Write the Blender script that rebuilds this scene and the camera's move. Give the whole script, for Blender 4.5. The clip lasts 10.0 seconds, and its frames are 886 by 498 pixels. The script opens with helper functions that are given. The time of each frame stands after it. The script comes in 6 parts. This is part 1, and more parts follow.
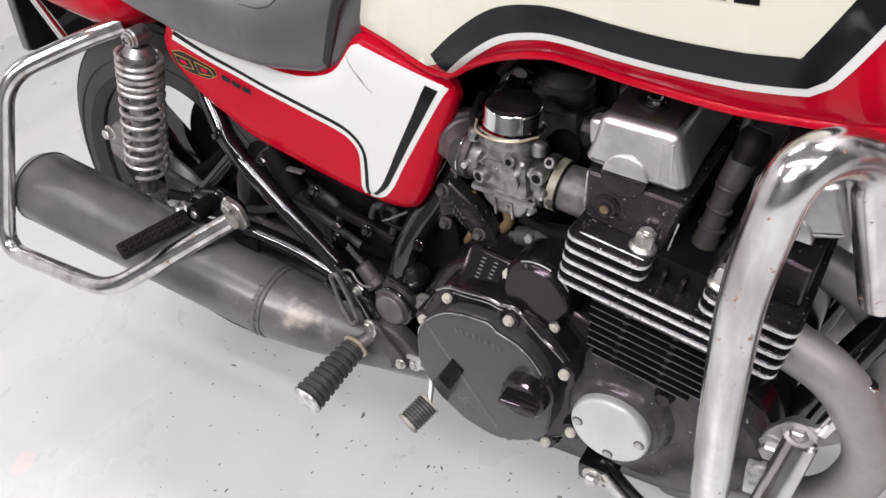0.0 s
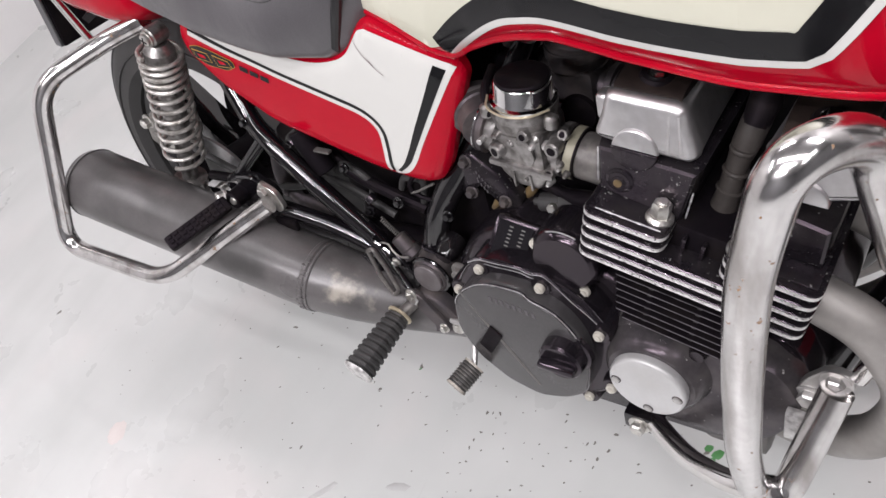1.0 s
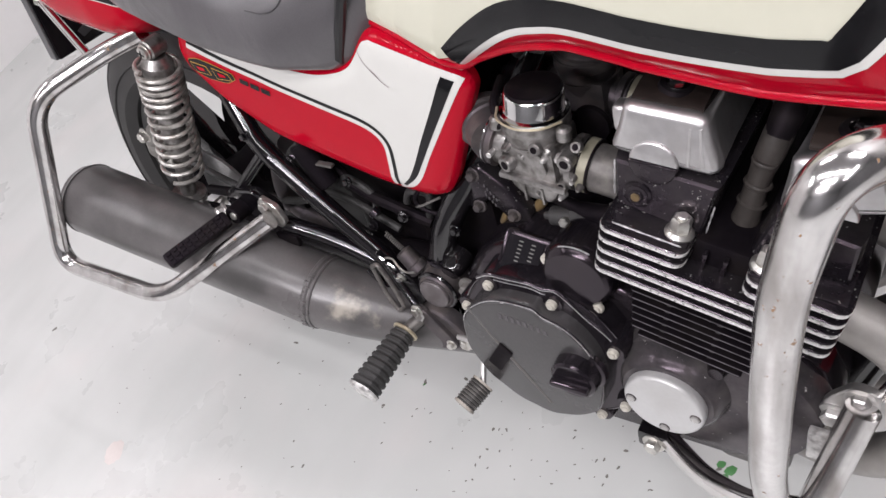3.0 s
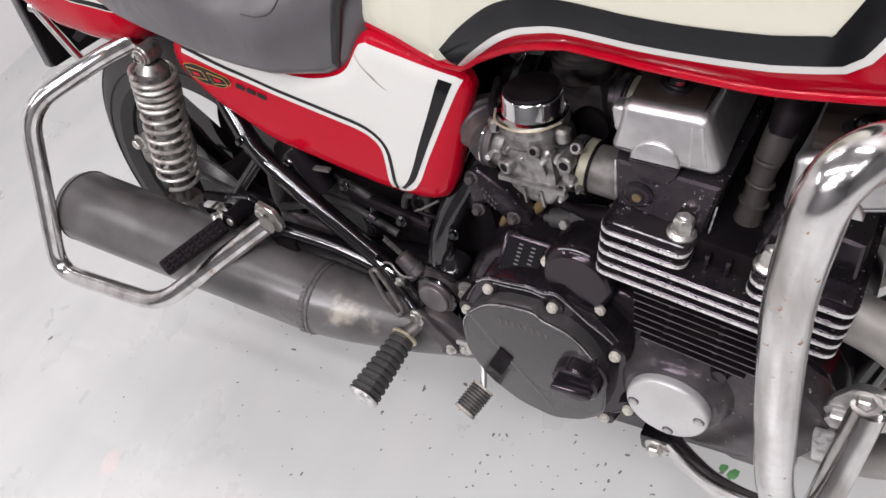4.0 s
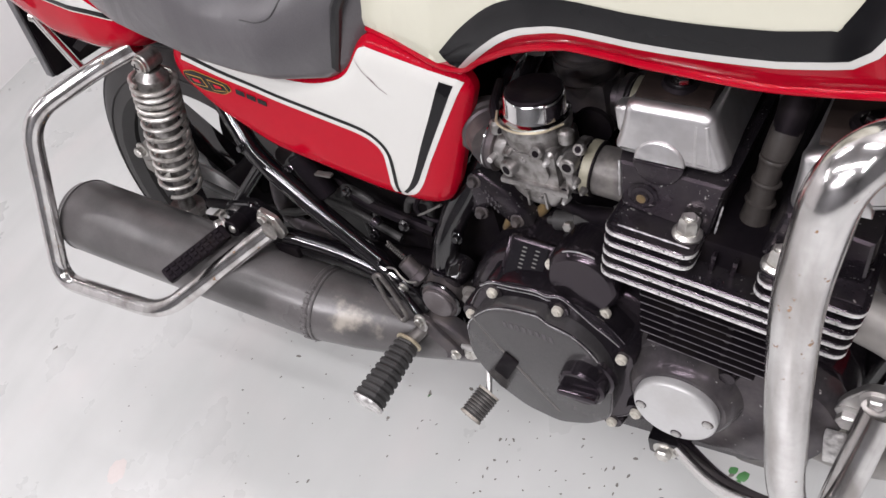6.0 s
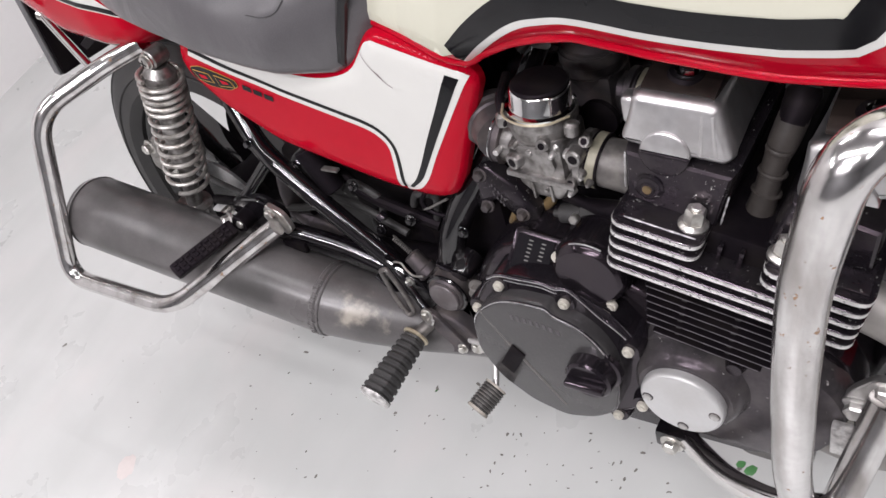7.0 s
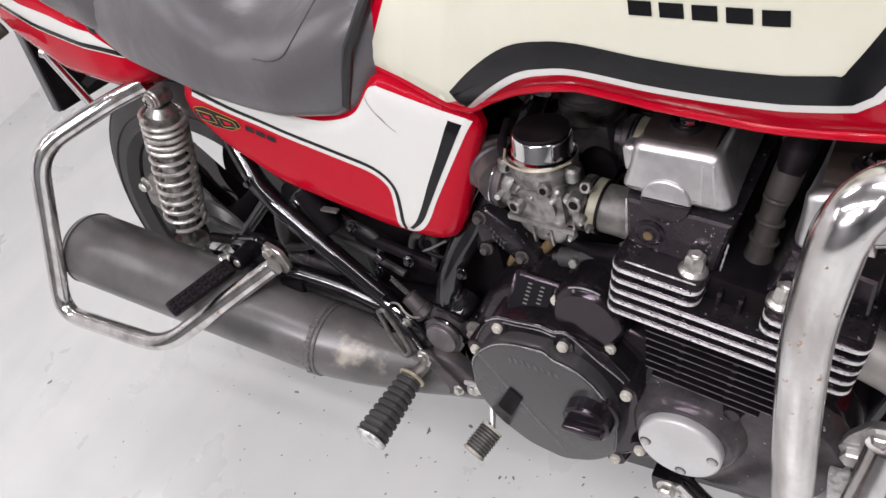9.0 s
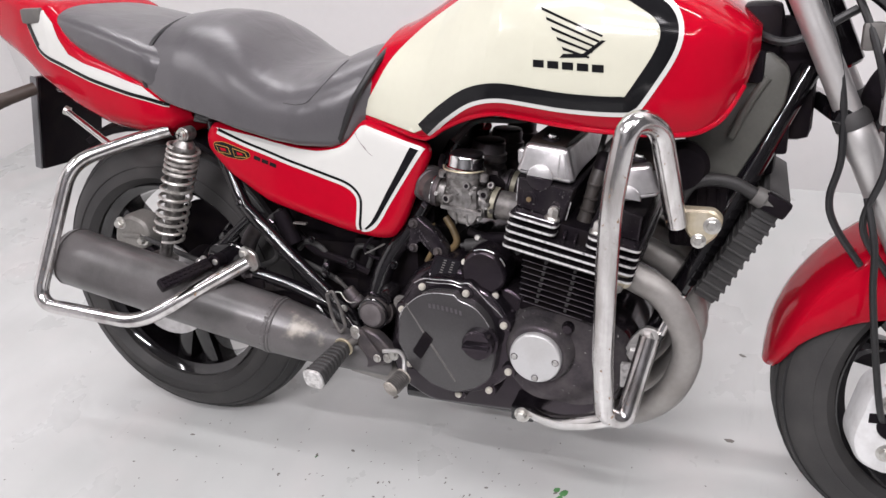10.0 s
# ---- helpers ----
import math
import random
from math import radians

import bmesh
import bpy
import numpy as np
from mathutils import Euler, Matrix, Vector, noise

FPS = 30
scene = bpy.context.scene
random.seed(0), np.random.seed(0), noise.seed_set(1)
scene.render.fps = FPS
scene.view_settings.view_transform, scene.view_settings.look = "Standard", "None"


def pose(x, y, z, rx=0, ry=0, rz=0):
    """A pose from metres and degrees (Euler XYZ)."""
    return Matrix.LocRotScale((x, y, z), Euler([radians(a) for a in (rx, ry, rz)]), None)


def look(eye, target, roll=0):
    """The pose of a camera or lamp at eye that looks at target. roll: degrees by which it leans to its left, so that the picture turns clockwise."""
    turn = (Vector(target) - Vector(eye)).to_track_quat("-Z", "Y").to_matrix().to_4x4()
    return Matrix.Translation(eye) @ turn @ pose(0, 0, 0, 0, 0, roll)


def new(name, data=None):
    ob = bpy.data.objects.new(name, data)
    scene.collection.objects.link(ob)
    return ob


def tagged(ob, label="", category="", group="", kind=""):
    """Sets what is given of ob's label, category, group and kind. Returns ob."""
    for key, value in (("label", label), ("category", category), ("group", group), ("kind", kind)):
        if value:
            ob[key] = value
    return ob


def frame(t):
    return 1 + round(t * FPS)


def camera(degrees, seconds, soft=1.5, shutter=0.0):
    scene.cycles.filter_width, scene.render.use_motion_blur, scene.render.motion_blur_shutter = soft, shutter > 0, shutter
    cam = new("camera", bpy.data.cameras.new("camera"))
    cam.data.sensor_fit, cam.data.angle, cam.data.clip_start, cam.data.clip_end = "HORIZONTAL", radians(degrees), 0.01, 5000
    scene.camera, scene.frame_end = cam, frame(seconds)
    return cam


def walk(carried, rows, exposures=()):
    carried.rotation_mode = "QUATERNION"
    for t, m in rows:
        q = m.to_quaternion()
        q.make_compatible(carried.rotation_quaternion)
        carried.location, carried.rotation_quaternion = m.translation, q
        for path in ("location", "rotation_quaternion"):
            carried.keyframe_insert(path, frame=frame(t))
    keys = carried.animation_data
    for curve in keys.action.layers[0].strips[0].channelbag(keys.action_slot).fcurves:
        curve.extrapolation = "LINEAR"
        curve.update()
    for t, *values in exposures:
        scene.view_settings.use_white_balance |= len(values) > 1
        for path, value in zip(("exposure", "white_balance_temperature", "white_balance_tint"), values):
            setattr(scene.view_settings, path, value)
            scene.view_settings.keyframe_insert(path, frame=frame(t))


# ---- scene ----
cam = camera(61.0, 10.0)
PATH = [
    (0, (1.06, -0.489, 1.067), (0.04, 0.529, -0.32), -19.1),
    (0.2, (1.064, -0.465, 1.089), (-0.005, 0.465, -0.323), -23.7),
    (0.5, (1.073, -0.451, 1.101), (-0.014, 0.42, -0.334), -26.9),
    (0.8, (1.081, -0.431, 1.092), (-0.033, 0.374, -0.361), -30.3),
    (1, (1.084, -0.434, 1.101), (-0.026, 0.342, -0.37), -31.9),
    (1.5, (1.077, -0.428, 1.101), (-0.033, 0.333, -0.379), -32.9),
    (2, (1.064, -0.425, 1.092), (-0.038, 0.347, -0.388), -32.4),
    (2.5, (1.061, -0.426, 1.094), (-0.045, 0.361, -0.374), -32.0),
    (4, (1.055, -0.427, 1.088), (-0.047, 0.392, -0.367), -31.7),
    (4.5, (1.051, -0.429, 1.084), (-0.055, 0.391, -0.367), -32.0),
    (5, (1.05, -0.426, 1.085), (-0.059, 0.396, -0.362), -32.2),
    (5.5, (1.051, -0.422, 1.084), (-0.059, 0.401, -0.361), -32.4),
    (7, (1.055, -0.428, 1.081), (-0.073, 0.382, -0.358), -33.4),
    (7.5, (1.054, -0.426, 1.083), (-0.083, 0.377, -0.354), -33.8),
    (8, (1.054, -0.418, 1.083), (-0.089, 0.392, -0.345), -33.7),
    (8.5, (1.055, -0.411, 1.084), (-0.084, 0.421, -0.334), -32.9),
    (8.6, (1.05, -0.418, 1.089), (-0.072, 0.442, -0.326), -31.4),
    (8.7, (1.053, -0.417, 1.088), (-0.078, 0.445, -0.318), -31.8),
    (8.9, (1.051, -0.417, 1.088), (-0.08, 0.453, -0.313), -31.5),
    (9, (1.047, -0.436, 1.093), (-0.067, 0.474, -0.297), -30.1),
    (9.2, (1.04, -0.509, 1.098), (0.0, 0.556, -0.237), -24.4),
    (9.4, (1.033, -0.617, 1.098), (0.083, 0.59, -0.183), -19.6),
    (9.5, (1.033, -0.656, 1.102), (0.108, 0.59, -0.159), -18.3),
    (9.7, (1.038, -0.8, 1.119), (0.207, 0.6, -0.043), -13.1),
    (9.8, (1.077, -0.864, 1.139), (0.274, 0.587, 0.021), -11.4),
    (10, (1.137, -1.002, 1.136), (0.4, 0.553, 0.117), -8.5),
]
walk(cam, [(t, look(eye, target, roll)) for t, eye, target, roll in PATH], exposures=[(0.0, 0.20), (0.4, 0.06), (9.0, 0.09), (9.4, 0.15), (10.0, 0.17)])

# ---- light of the workshop: ceiling tubes ----
world = bpy.data.worlds.new("world")
world.use_nodes = True
world.node_tree.nodes["Background"].inputs[0].default_value = (0.9, 0.95, 1.0, 1)
world.node_tree.nodes["Background"].inputs[1].default_value = 0.05
scene.world = world
scene.view_settings.exposure = 0.0
TUBES = [(-1.35, -1.0, 90, 11.0), (0.3, -0.75, 0, 8.0), (1.75, -0.75, 0, 10.0), (0.6, -2.3, 0, 58.0), (2.9, -0.9, 90, 15.0), (1.1, -1.5, 0, 27.0), (-0.4, 0.9, 0, 15.0), (1.9, 0.7, 0, 20.0)]
CEIL = 2.7


def ceiling_lamp(x, y, turn, watts):
    lamp = bpy.data.lights.new("tube_light", "AREA")
    lamp.shape, lamp.size, lamp.size_y, lamp.energy = "RECTANGLE", 1.25, 0.06, watts
    lamp.color = (1.0, 0.955, 1.0)
    ob = new("tube_light", lamp)
    ob.matrix_world = pose(x, y, CEIL - 0.10, 0, 0, turn)
    return ob


for lx, ly, turn, watts in TUBES:
    ceiling_lamp(lx, ly, turn, watts)


# ---- materials ----
def material(name, color, rough=0.5, metal=0.0, coat=0.0, grain=0.0, scale=80.0, bump=0.0, stain=0.0, stain_scale=6.0, stain_color=None, rough_var=0.1, spec=0.5, sheen=0.0, chip=None, chip_at=0.64, chip_scale=90.0, chip_metal=0.0, chip_soft=0.02, stretch=1.0, gloss=None):
    """A surface with fine grain, larger stains and slight relief, in object space at real size."""
    m = bpy.data.materials.new(name)
    m.use_nodes = True
    n, l = m.node_tree.nodes, m.node_tree.links
    b = n["Principled BSDF"]
    b.inputs["Roughness"].default_value = rough
    b.inputs["Metallic"].default_value = metal
    b.inputs["Coat Weight"].default_value = coat
    b.inputs["Coat Roughness"].default_value = 0.06
    b.inputs["Specular IOR Level"].default_value = spec
    b.inputs["Sheen Weight"].default_value = sheen
    if gloss:
        b.inputs["Specular Tint"].default_value = (*gloss, 1)
    pos = n.new("ShaderNodeNewGeometry")
    fine = n.new("ShaderNodeTexNoise")
    fine.inputs["Scale"].default_value, fine.inputs["Detail"].default_value = scale, 6
    big = n.new("ShaderNodeTexNoise")
    big.inputs["Scale"].default_value, big.inputs["Detail"].default_value = stain_scale, 5 if stain_scale > 4 else 1
    place = n.new("ShaderNodeVectorMath")
    place.operation = "MULTIPLY"
    place.inputs[1].default_value = (1, 1, stretch)
    l.new(pos.outputs["Position"], place.inputs[0])
    l.new(pos.outputs["Position"], fine.inputs["Vector"])
    l.new(place.outputs[0], big.inputs["Vector"])
    rgb = (*color, 1)
    dark = (*(stain_color or [c * 0.6 for c in color]), 1)
    light = (*[min(1.0, c * (1 + grain) + 0.002) for c in color], 1)
    m1 = n.new("ShaderNodeMix")
    m1.data_type = "RGBA"
    m1.inputs["A"].default_value, m1.inputs["B"].default_value = (*[c * (1 - grain) for c in color], 1), light
    l.new(fine.outputs["Fac"], m1.inputs["Factor"])
    ramp = n.new("ShaderNodeMapRange")
    ramp.interpolation_type = "SMOOTHSTEP"
    ramp.inputs["From Min"].default_value, ramp.inputs["From Max"].default_value = 0.40, 0.74
    ramp.inputs["To Max"].default_value = stain
    l.new(big.outputs["Fac"], ramp.inputs["Value"])
    m2 = n.new("ShaderNodeMix")
    m2.data_type = "RGBA"
    m2.inputs["B"].default_value = dark
    l.new(ramp.outputs["Result"], m2.inputs["Factor"])
    l.new(m1.outputs["Result"], m2.inputs["A"])
    base = m2.outputs["Result"]
    if chip:
        worn = n.new("ShaderNodeTexNoise")
        worn.inputs["Scale"].default_value, worn.inputs["Detail"].default_value, worn.inputs["Roughness"].default_value = chip_scale, 4, 0.65
        l.new(pos.outputs["Position"], worn.inputs["Vector"])
        edge = n.new("ShaderNodeMapRange")
        edge.inputs["From Min"].default_value, edge.inputs["From Max"].default_value = chip_at, chip_at + chip_soft
        l.new(worn.outputs["Fac"], edge.inputs["Value"])
        m3 = n.new("ShaderNodeMix")
        m3.data_type = "RGBA"
        m3.inputs["B"].default_value = (*chip, 1)
        l.new(edge.outputs["Result"], m3.inputs["Factor"])
        l.new(base, m3.inputs["A"])
        base = m3.outputs["Result"]
        mm = n.new("ShaderNodeMapRange")
        mm.inputs["To Min"].default_value, mm.inputs["To Max"].default_value = metal, chip_metal
        l.new(edge.outputs["Result"], mm.inputs["Value"])
        l.new(mm.outputs["Result"], b.inputs["Metallic"])
    l.new(base, b.inputs["Base Color"])
    rr = n.new("ShaderNodeMapRange")
    rr.inputs["To Min"].default_value, rr.inputs["To Max"].default_value = max(0.0, rough - rough_var), min(1.0, rough + rough_var)
    l.new(big.outputs["Fac"], rr.inputs["Value"])
    l.new(rr.outputs["Result"], b.inputs["Roughness"])
    if bump:
        bp = n.new("ShaderNodeBump")
        bp.inputs["Strength"].default_value, bp.inputs["Distance"].default_value = bump, 0.001
        l.new(fine.outputs["Fac"], bp.inputs["Height"])
        l.new(bp.outputs["Normal"], b.inputs["Normal"])
    return m


PLUM = (1.0, 0.82, 0.96)
RED = material("red_paint", (0.40, 0.0013, 0.0145), 0.05, grain=0.05, stain=0.12, rough_var=0.03, spec=0.14)
CREAM = material("cream_paint", (0.56, 0.555, 0.455), 0.14, coat=0.3, grain=0.02, stain=0.06, rough_var=0.05)
WHITE = material("white_paint", (0.60, 0.60, 0.572), 0.25, coat=0.4, grain=0.01, stain=0.05, rough_var=0.03)
DECAL = material("black_decal", (0.007, 0.007, 0.008), 0.12, spec=0.22, grain=0.1, rough_var=0.03)
VINYL = material("seat_vinyl", (0.074, 0.070, 0.075), 0.31, grain=0.25, scale=900, bump=0.06, stain=0.25, stain_scale=9, rough_var=0.06, sheen=0.15)
PIPING = material("black_piping", (0.012, 0.012, 0.013), 0.45)
CHROME = material("worn_chrome", (0.78, 0.77, 0.76), 0.12, 1.0, grain=0.06, scale=160, stain=0.35, stain_scale=30, stain_color=(0.40, 0.36, 0.32), rough_var=0.09, bump=0.05)
GRIMY = material("grimy_chrome", (0.72, 0.705, 0.70), 0.18, 1.0, grain=0.15, scale=120, stain=0.85, stain_scale=40, stain_color=(0.34, 0.315, 0.30), rough_var=0.07, bump=0.05, chip=(0.26, 0.15, 0.08), chip_at=0.655, chip_scale=90, stretch=0.22)
BRIGHT = material("bright_chrome", (0.80, 0.80, 0.80), 0.08, 1.0, grain=0.03, rough_var=0.04)
SEAM = material("worn_vinyl_crease", (0.030, 0.029, 0.031), 0.5, grain=0.2, scale=500)
SCRATCH = material("scratched_primer", (0.20, 0.16, 0.165), 0.5, grain=0.3, scale=400)
SPRING = material("grimy_steel_spring", (0.62, 0.60, 0.57), 0.33, 0.75, grain=0.2, scale=260, stain=0.8, stain_scale=70, stain_color=(0.17, 0.15, 0.13), bump=0.1, rough_var=0.1)
SCRAPEEND = material("freshly_scraped_alloy", (0.72, 0.71, 0.70), 0.38, 0.6, grain=0.3, scale=300, stain=0.7, stain_scale=140, stain_color=(0.20, 0.19, 0.18), bump=0.5)
CARB = material("oily_cast_alloy", (0.31, 0.298, 0.29), 0.34, 0.8, grain=0.25, scale=260, stain=0.9, stain_scale=70, stain_color=(0.07, 0.062, 0.055), bump=0.3, rough_var=0.14)
ALLOY = material("cast_alloy", (0.56, 0.55, 0.54), 0.40, 0.9, grain=0.12, scale=220, stain=0.4, stain_scale=40, stain_color=(0.26, 0.24, 0.22), bump=0.12)
POLISHED = material("polished_alloy", (0.68, 0.67, 0.675), 0.40, 1.0, grain=0.12, scale=140, stain=0.5, stain_scale=38, stain_color=(0.40, 0.385, 0.38), bump=0.10, rough_var=0.12)
BRUSHED = material("matt_alloy", (0.60, 0.59, 0.58), 0.42, 0.8, grain=0.06, scale=260, stain=0.25, stain_scale=20, stain_color=(0.42, 0.40, 0.38), bump=0.04)
COVER = material("gloss_black_cover_paint", (0.0085, 0.0072, 0.0092), 0.12, grain=0.2, scale=300, stain=0.35, stain_scale=18, stain_color=(0.022, 0.020, 0.020), bump=0.03, rough_var=0.06, spec=0.45, gloss=PLUM)
ENGINE = material("black_engine_paint", (0.0060, 0.0048, 0.0066), 0.14, grain=0.3, scale=300, stain=0.5, stain_scale=25, stain_color=(0.016, 0.014, 0.014), bump=0.05, rough_var=0.07, spec=0.42, gloss=PLUM)
CHIPPED = material("chipped_engine_paint", (0.0095, 0.0080, 0.0102), 0.20, grain=0.3, scale=300, stain=0.5, stain_scale=25, stain_color=(0.03, 0.028, 0.026), bump=0.08, chip=(0.55, 0.54, 0.52), chip_at=0.655, chip_scale=230, chip_metal=0.7, spec=0.32, gloss=PLUM)
GLOSS = material("glossy_black_edge", (0.008, 0.007, 0.009), 0.17, coat=1.0, grain=0.2, stain=0.3, rough_var=0.06, spec=0.8, gloss=PLUM)
LIDTOP = material("stained_dark_metal", (0.013, 0.009, 0.008), 0.45, 0.0, grain=0.3, scale=120, stain=0.6, stain_scale=40, stain_color=(0.030, 0.022, 0.019), spec=0.15)
FRAME = material("black_frame_enamel", (0.0036, 0.0030, 0.0042), 0.075, coat=0.0, grain=0.2, stain=0.3, stain_scale=26, stain_color=(0.02, 0.018, 0.017), rough_var=0.05, spec=0.8)
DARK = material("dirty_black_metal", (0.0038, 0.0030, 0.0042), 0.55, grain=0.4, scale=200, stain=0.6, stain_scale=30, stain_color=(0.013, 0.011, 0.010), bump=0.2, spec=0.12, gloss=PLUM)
RUBBER = material("black_rubber", (0.030, 0.029, 0.029), 0.62, grain=0.3, scale=500, stain=0.4, stain_scale=20, stain_color=(0.06, 0.057, 0.055), bump=0.2)
TYRE = material("tyre_rubber", (0.026, 0.025, 0.025), 0.62, grain=0.25, scale=400, stain=0.5, stain_scale=10, stain_color=(0.070, 0.066, 0.063), bump=0.2)
MUFFLER = material("matt_black_exhaust_paint", (0.105, 0.099, 0.099), 0.31, 0.0, grain=0.15, scale=300, stain=0.8, stain_scale=13, stain_color=(0.040, 0.039, 0.038), bump=0.08, rough_var=0.10)

ENDCAP = material("silver_cover_paint", (0.56, 0.56, 0.56), 0.42, 0.45, grain=0.05, scale=260, stain=0.3, stain_scale=20, stain_color=(0.38, 0.37, 0.35), bump=0.04)
SCUFF = material("scuffed_grey", (0.36, 0.33, 0.29), 0.6, grain=0.5, scale=300, stain=0.8, stain_scale=60, stain_color=(0.08, 0.075, 0.07))
HEADER = material("heat_dulled_steel", (0.31, 0.295, 0.28), 0.46, 0.45, grain=0.15, scale=120, stain=0.6, stain_scale=12, stain_color=(0.19, 0.175, 0.16), bump=0.08)
ZINC = material("zinc_bolt", (0.60, 0.59, 0.56), 0.34, 0.9, grain=0.2, scale=300, stain=0.5, stain_scale=90, stain_color=(0.30, 0.27, 0.23))
FINEDGE = material("bare_alloy_edge", (0.78, 0.77, 0.76), 0.45, 0.5, grain=0.2, scale=600, stain=0.6, stain_scale=150, stain_color=(0.25, 0.24, 0.23), chip=(0.018, 0.016, 0.018), chip_at=0.605, chip_scale=330, bump=0.6)
FINDIM = material("dull_worn_fin_edge", (0.17, 0.155, 0.17), 0.4, 0.4, grain=0.3, scale=400, stain=0.9, stain_scale=60, stain_color=(0.02, 0.018, 0.02))
BOLTCREAM = material("dull_cream_zinc", (0.50, 0.48, 0.42), 0.62, 0.15, grain=0.25, scale=350, stain=0.6, stain_scale=120, stain_color=(0.34, 0.31, 0.27), bump=0.3)
BRASS = material("yellowed_zinc", (0.55, 0.48, 0.34), 0.42, 0.7, grain=0.2, scale=200, stain=0.6, stain_scale=50, stain_color=(0.62, 0.58, 0.50))
GOLD = material("gold_outline", (0.52, 0.30, 0.05), 0.35, 0.3)
PLUGCAP = material("brown_plug_cap", (0.042, 0.037, 0.034), 0.42, grain=0.3, scale=200, stain=0.6, stain_scale=40, stain_color=(0.025, 0.020, 0.018), spec=0.35)
OCHRE = material("aged_ochre_hose", (0.16, 0.11, 0.05), 0.5, grain=0.3, stain=0.6, stain_scale=60, stain_color=(0.03, 0.024, 0.018))
LETTER = material("worn_raised_letters", (0.062, 0.055, 0.061), 0.32, grain=0.3, scale=400, stain=0.5, stain_scale=120)
# Paler and greyer than the engine black.
CASE = material("grey_black_case_paint", (0.036, 0.033, 0.035), 0.22, grain=0.3, scale=250, stain=0.6, stain_scale=30, stain_color=(0.085, 0.078, 0.076), bump=0.15, chip=(0.35, 0.34, 0.33), chip_at=0.68, chip_scale=130, spec=0.3, gloss=PLUM)
# Pale metal: painted glints on cover ridges, bare chips on head edges.
GLINTWEAR = material("bare_worn_edge_and_glint", (0.66, 0.65, 0.66), 0.30, 0.7, grain=0.2, scale=400, stain=0.6, stain_scale=130, stain_color=(0.04, 0.038, 0.04))
PADBLACK = material("flat_black_pad", (0.006, 0.005, 0.007), 0.7, grain=0.3, scale=300, spec=0.10)
GRIME = material("oily_grey_metal", (0.105, 0.098, 0.094), 0.40, 0.35, grain=0.3, scale=260, stain=0.8, stain_scale=60, stain_color=(0.22, 0.205, 0.19), bump=0.2)
PLUGGREY = material("dull_plum_grey_plug", (0.125, 0.112, 0.115), 0.42, 0.2, grain=0.25, scale=200, stain=0.6, stain_scale=45, stain_color=(0.08, 0.07, 0.07), bump=0.1)
DUSTY = material("dusty_black_metal", (0.045, 0.042, 0.043), 0.45, 0.2, grain=0.35, scale=200, stain=0.7, stain_scale=35, stain_color=(0.11, 0.095, 0.085), bump=0.2, gloss=PLUM)
OLIVE = material("faded_olive_band", (0.26, 0.245, 0.185), 0.45, 0.2, grain=0.2, scale=200, stain=0.5, stain_scale=50, stain_color=(0.16, 0.145, 0.105))
CALIPER = material("dirty_grey_caliper", (0.23, 0.22, 0.205), 0.5, 0.3, grain=0.2, scale=200, stain=0.6, stain_scale=30, stain_color=(0.12, 0.11, 0.10), bump=0.15)
COVERFACE = material("worn_satin_cover_face", (0.042, 0.040, 0.041), 0.22, grain=0.2, scale=300, stain=0.5, stain_scale=16, stain_color=(0.055, 0.052, 0.054), bump=0.06, spec=0.6)
# Near-white base: the caliper's bright reflection is put into its colour.
SILVERGLARE = material("silver_alloy_with_glare", (0.74, 0.74, 0.74), 0.38, 0.25, grain=0.06, scale=200, stain=0.5, stain_scale=40, stain_color=(0.5, 0.49, 0.48))
SMUDGE = material("grey_floor_smudge", (0.44, 0.44, 0.435), 0.4, grain=0.05, scale=120)
GREYPLASTIC = material("grey_plastic_cap", (0.10, 0.095, 0.09), 0.5, grain=0.2, scale=200, stain=0.4, stain_scale=30, stain_color=(0.17, 0.155, 0.14))
GREYPANEL = material("dusty_olive_plastic", (0.085, 0.085, 0.075), 0.5, grain=0.15, scale=200, stain=0.5, stain_scale=18, stain_color=(0.055, 0.053, 0.048))
HOSE = material("braided_hose", (0.030, 0.029, 0.029), 0.5, 0.3, grain=0.5, scale=700, bump=0.5)
PLATE = material("plate_back", (0.16, 0.16, 0.165), 0.5, 0.3, grain=0.1)
AMBER = material("brown_rubber_stalk", (0.055, 0.042, 0.034), 0.5, grain=0.3)


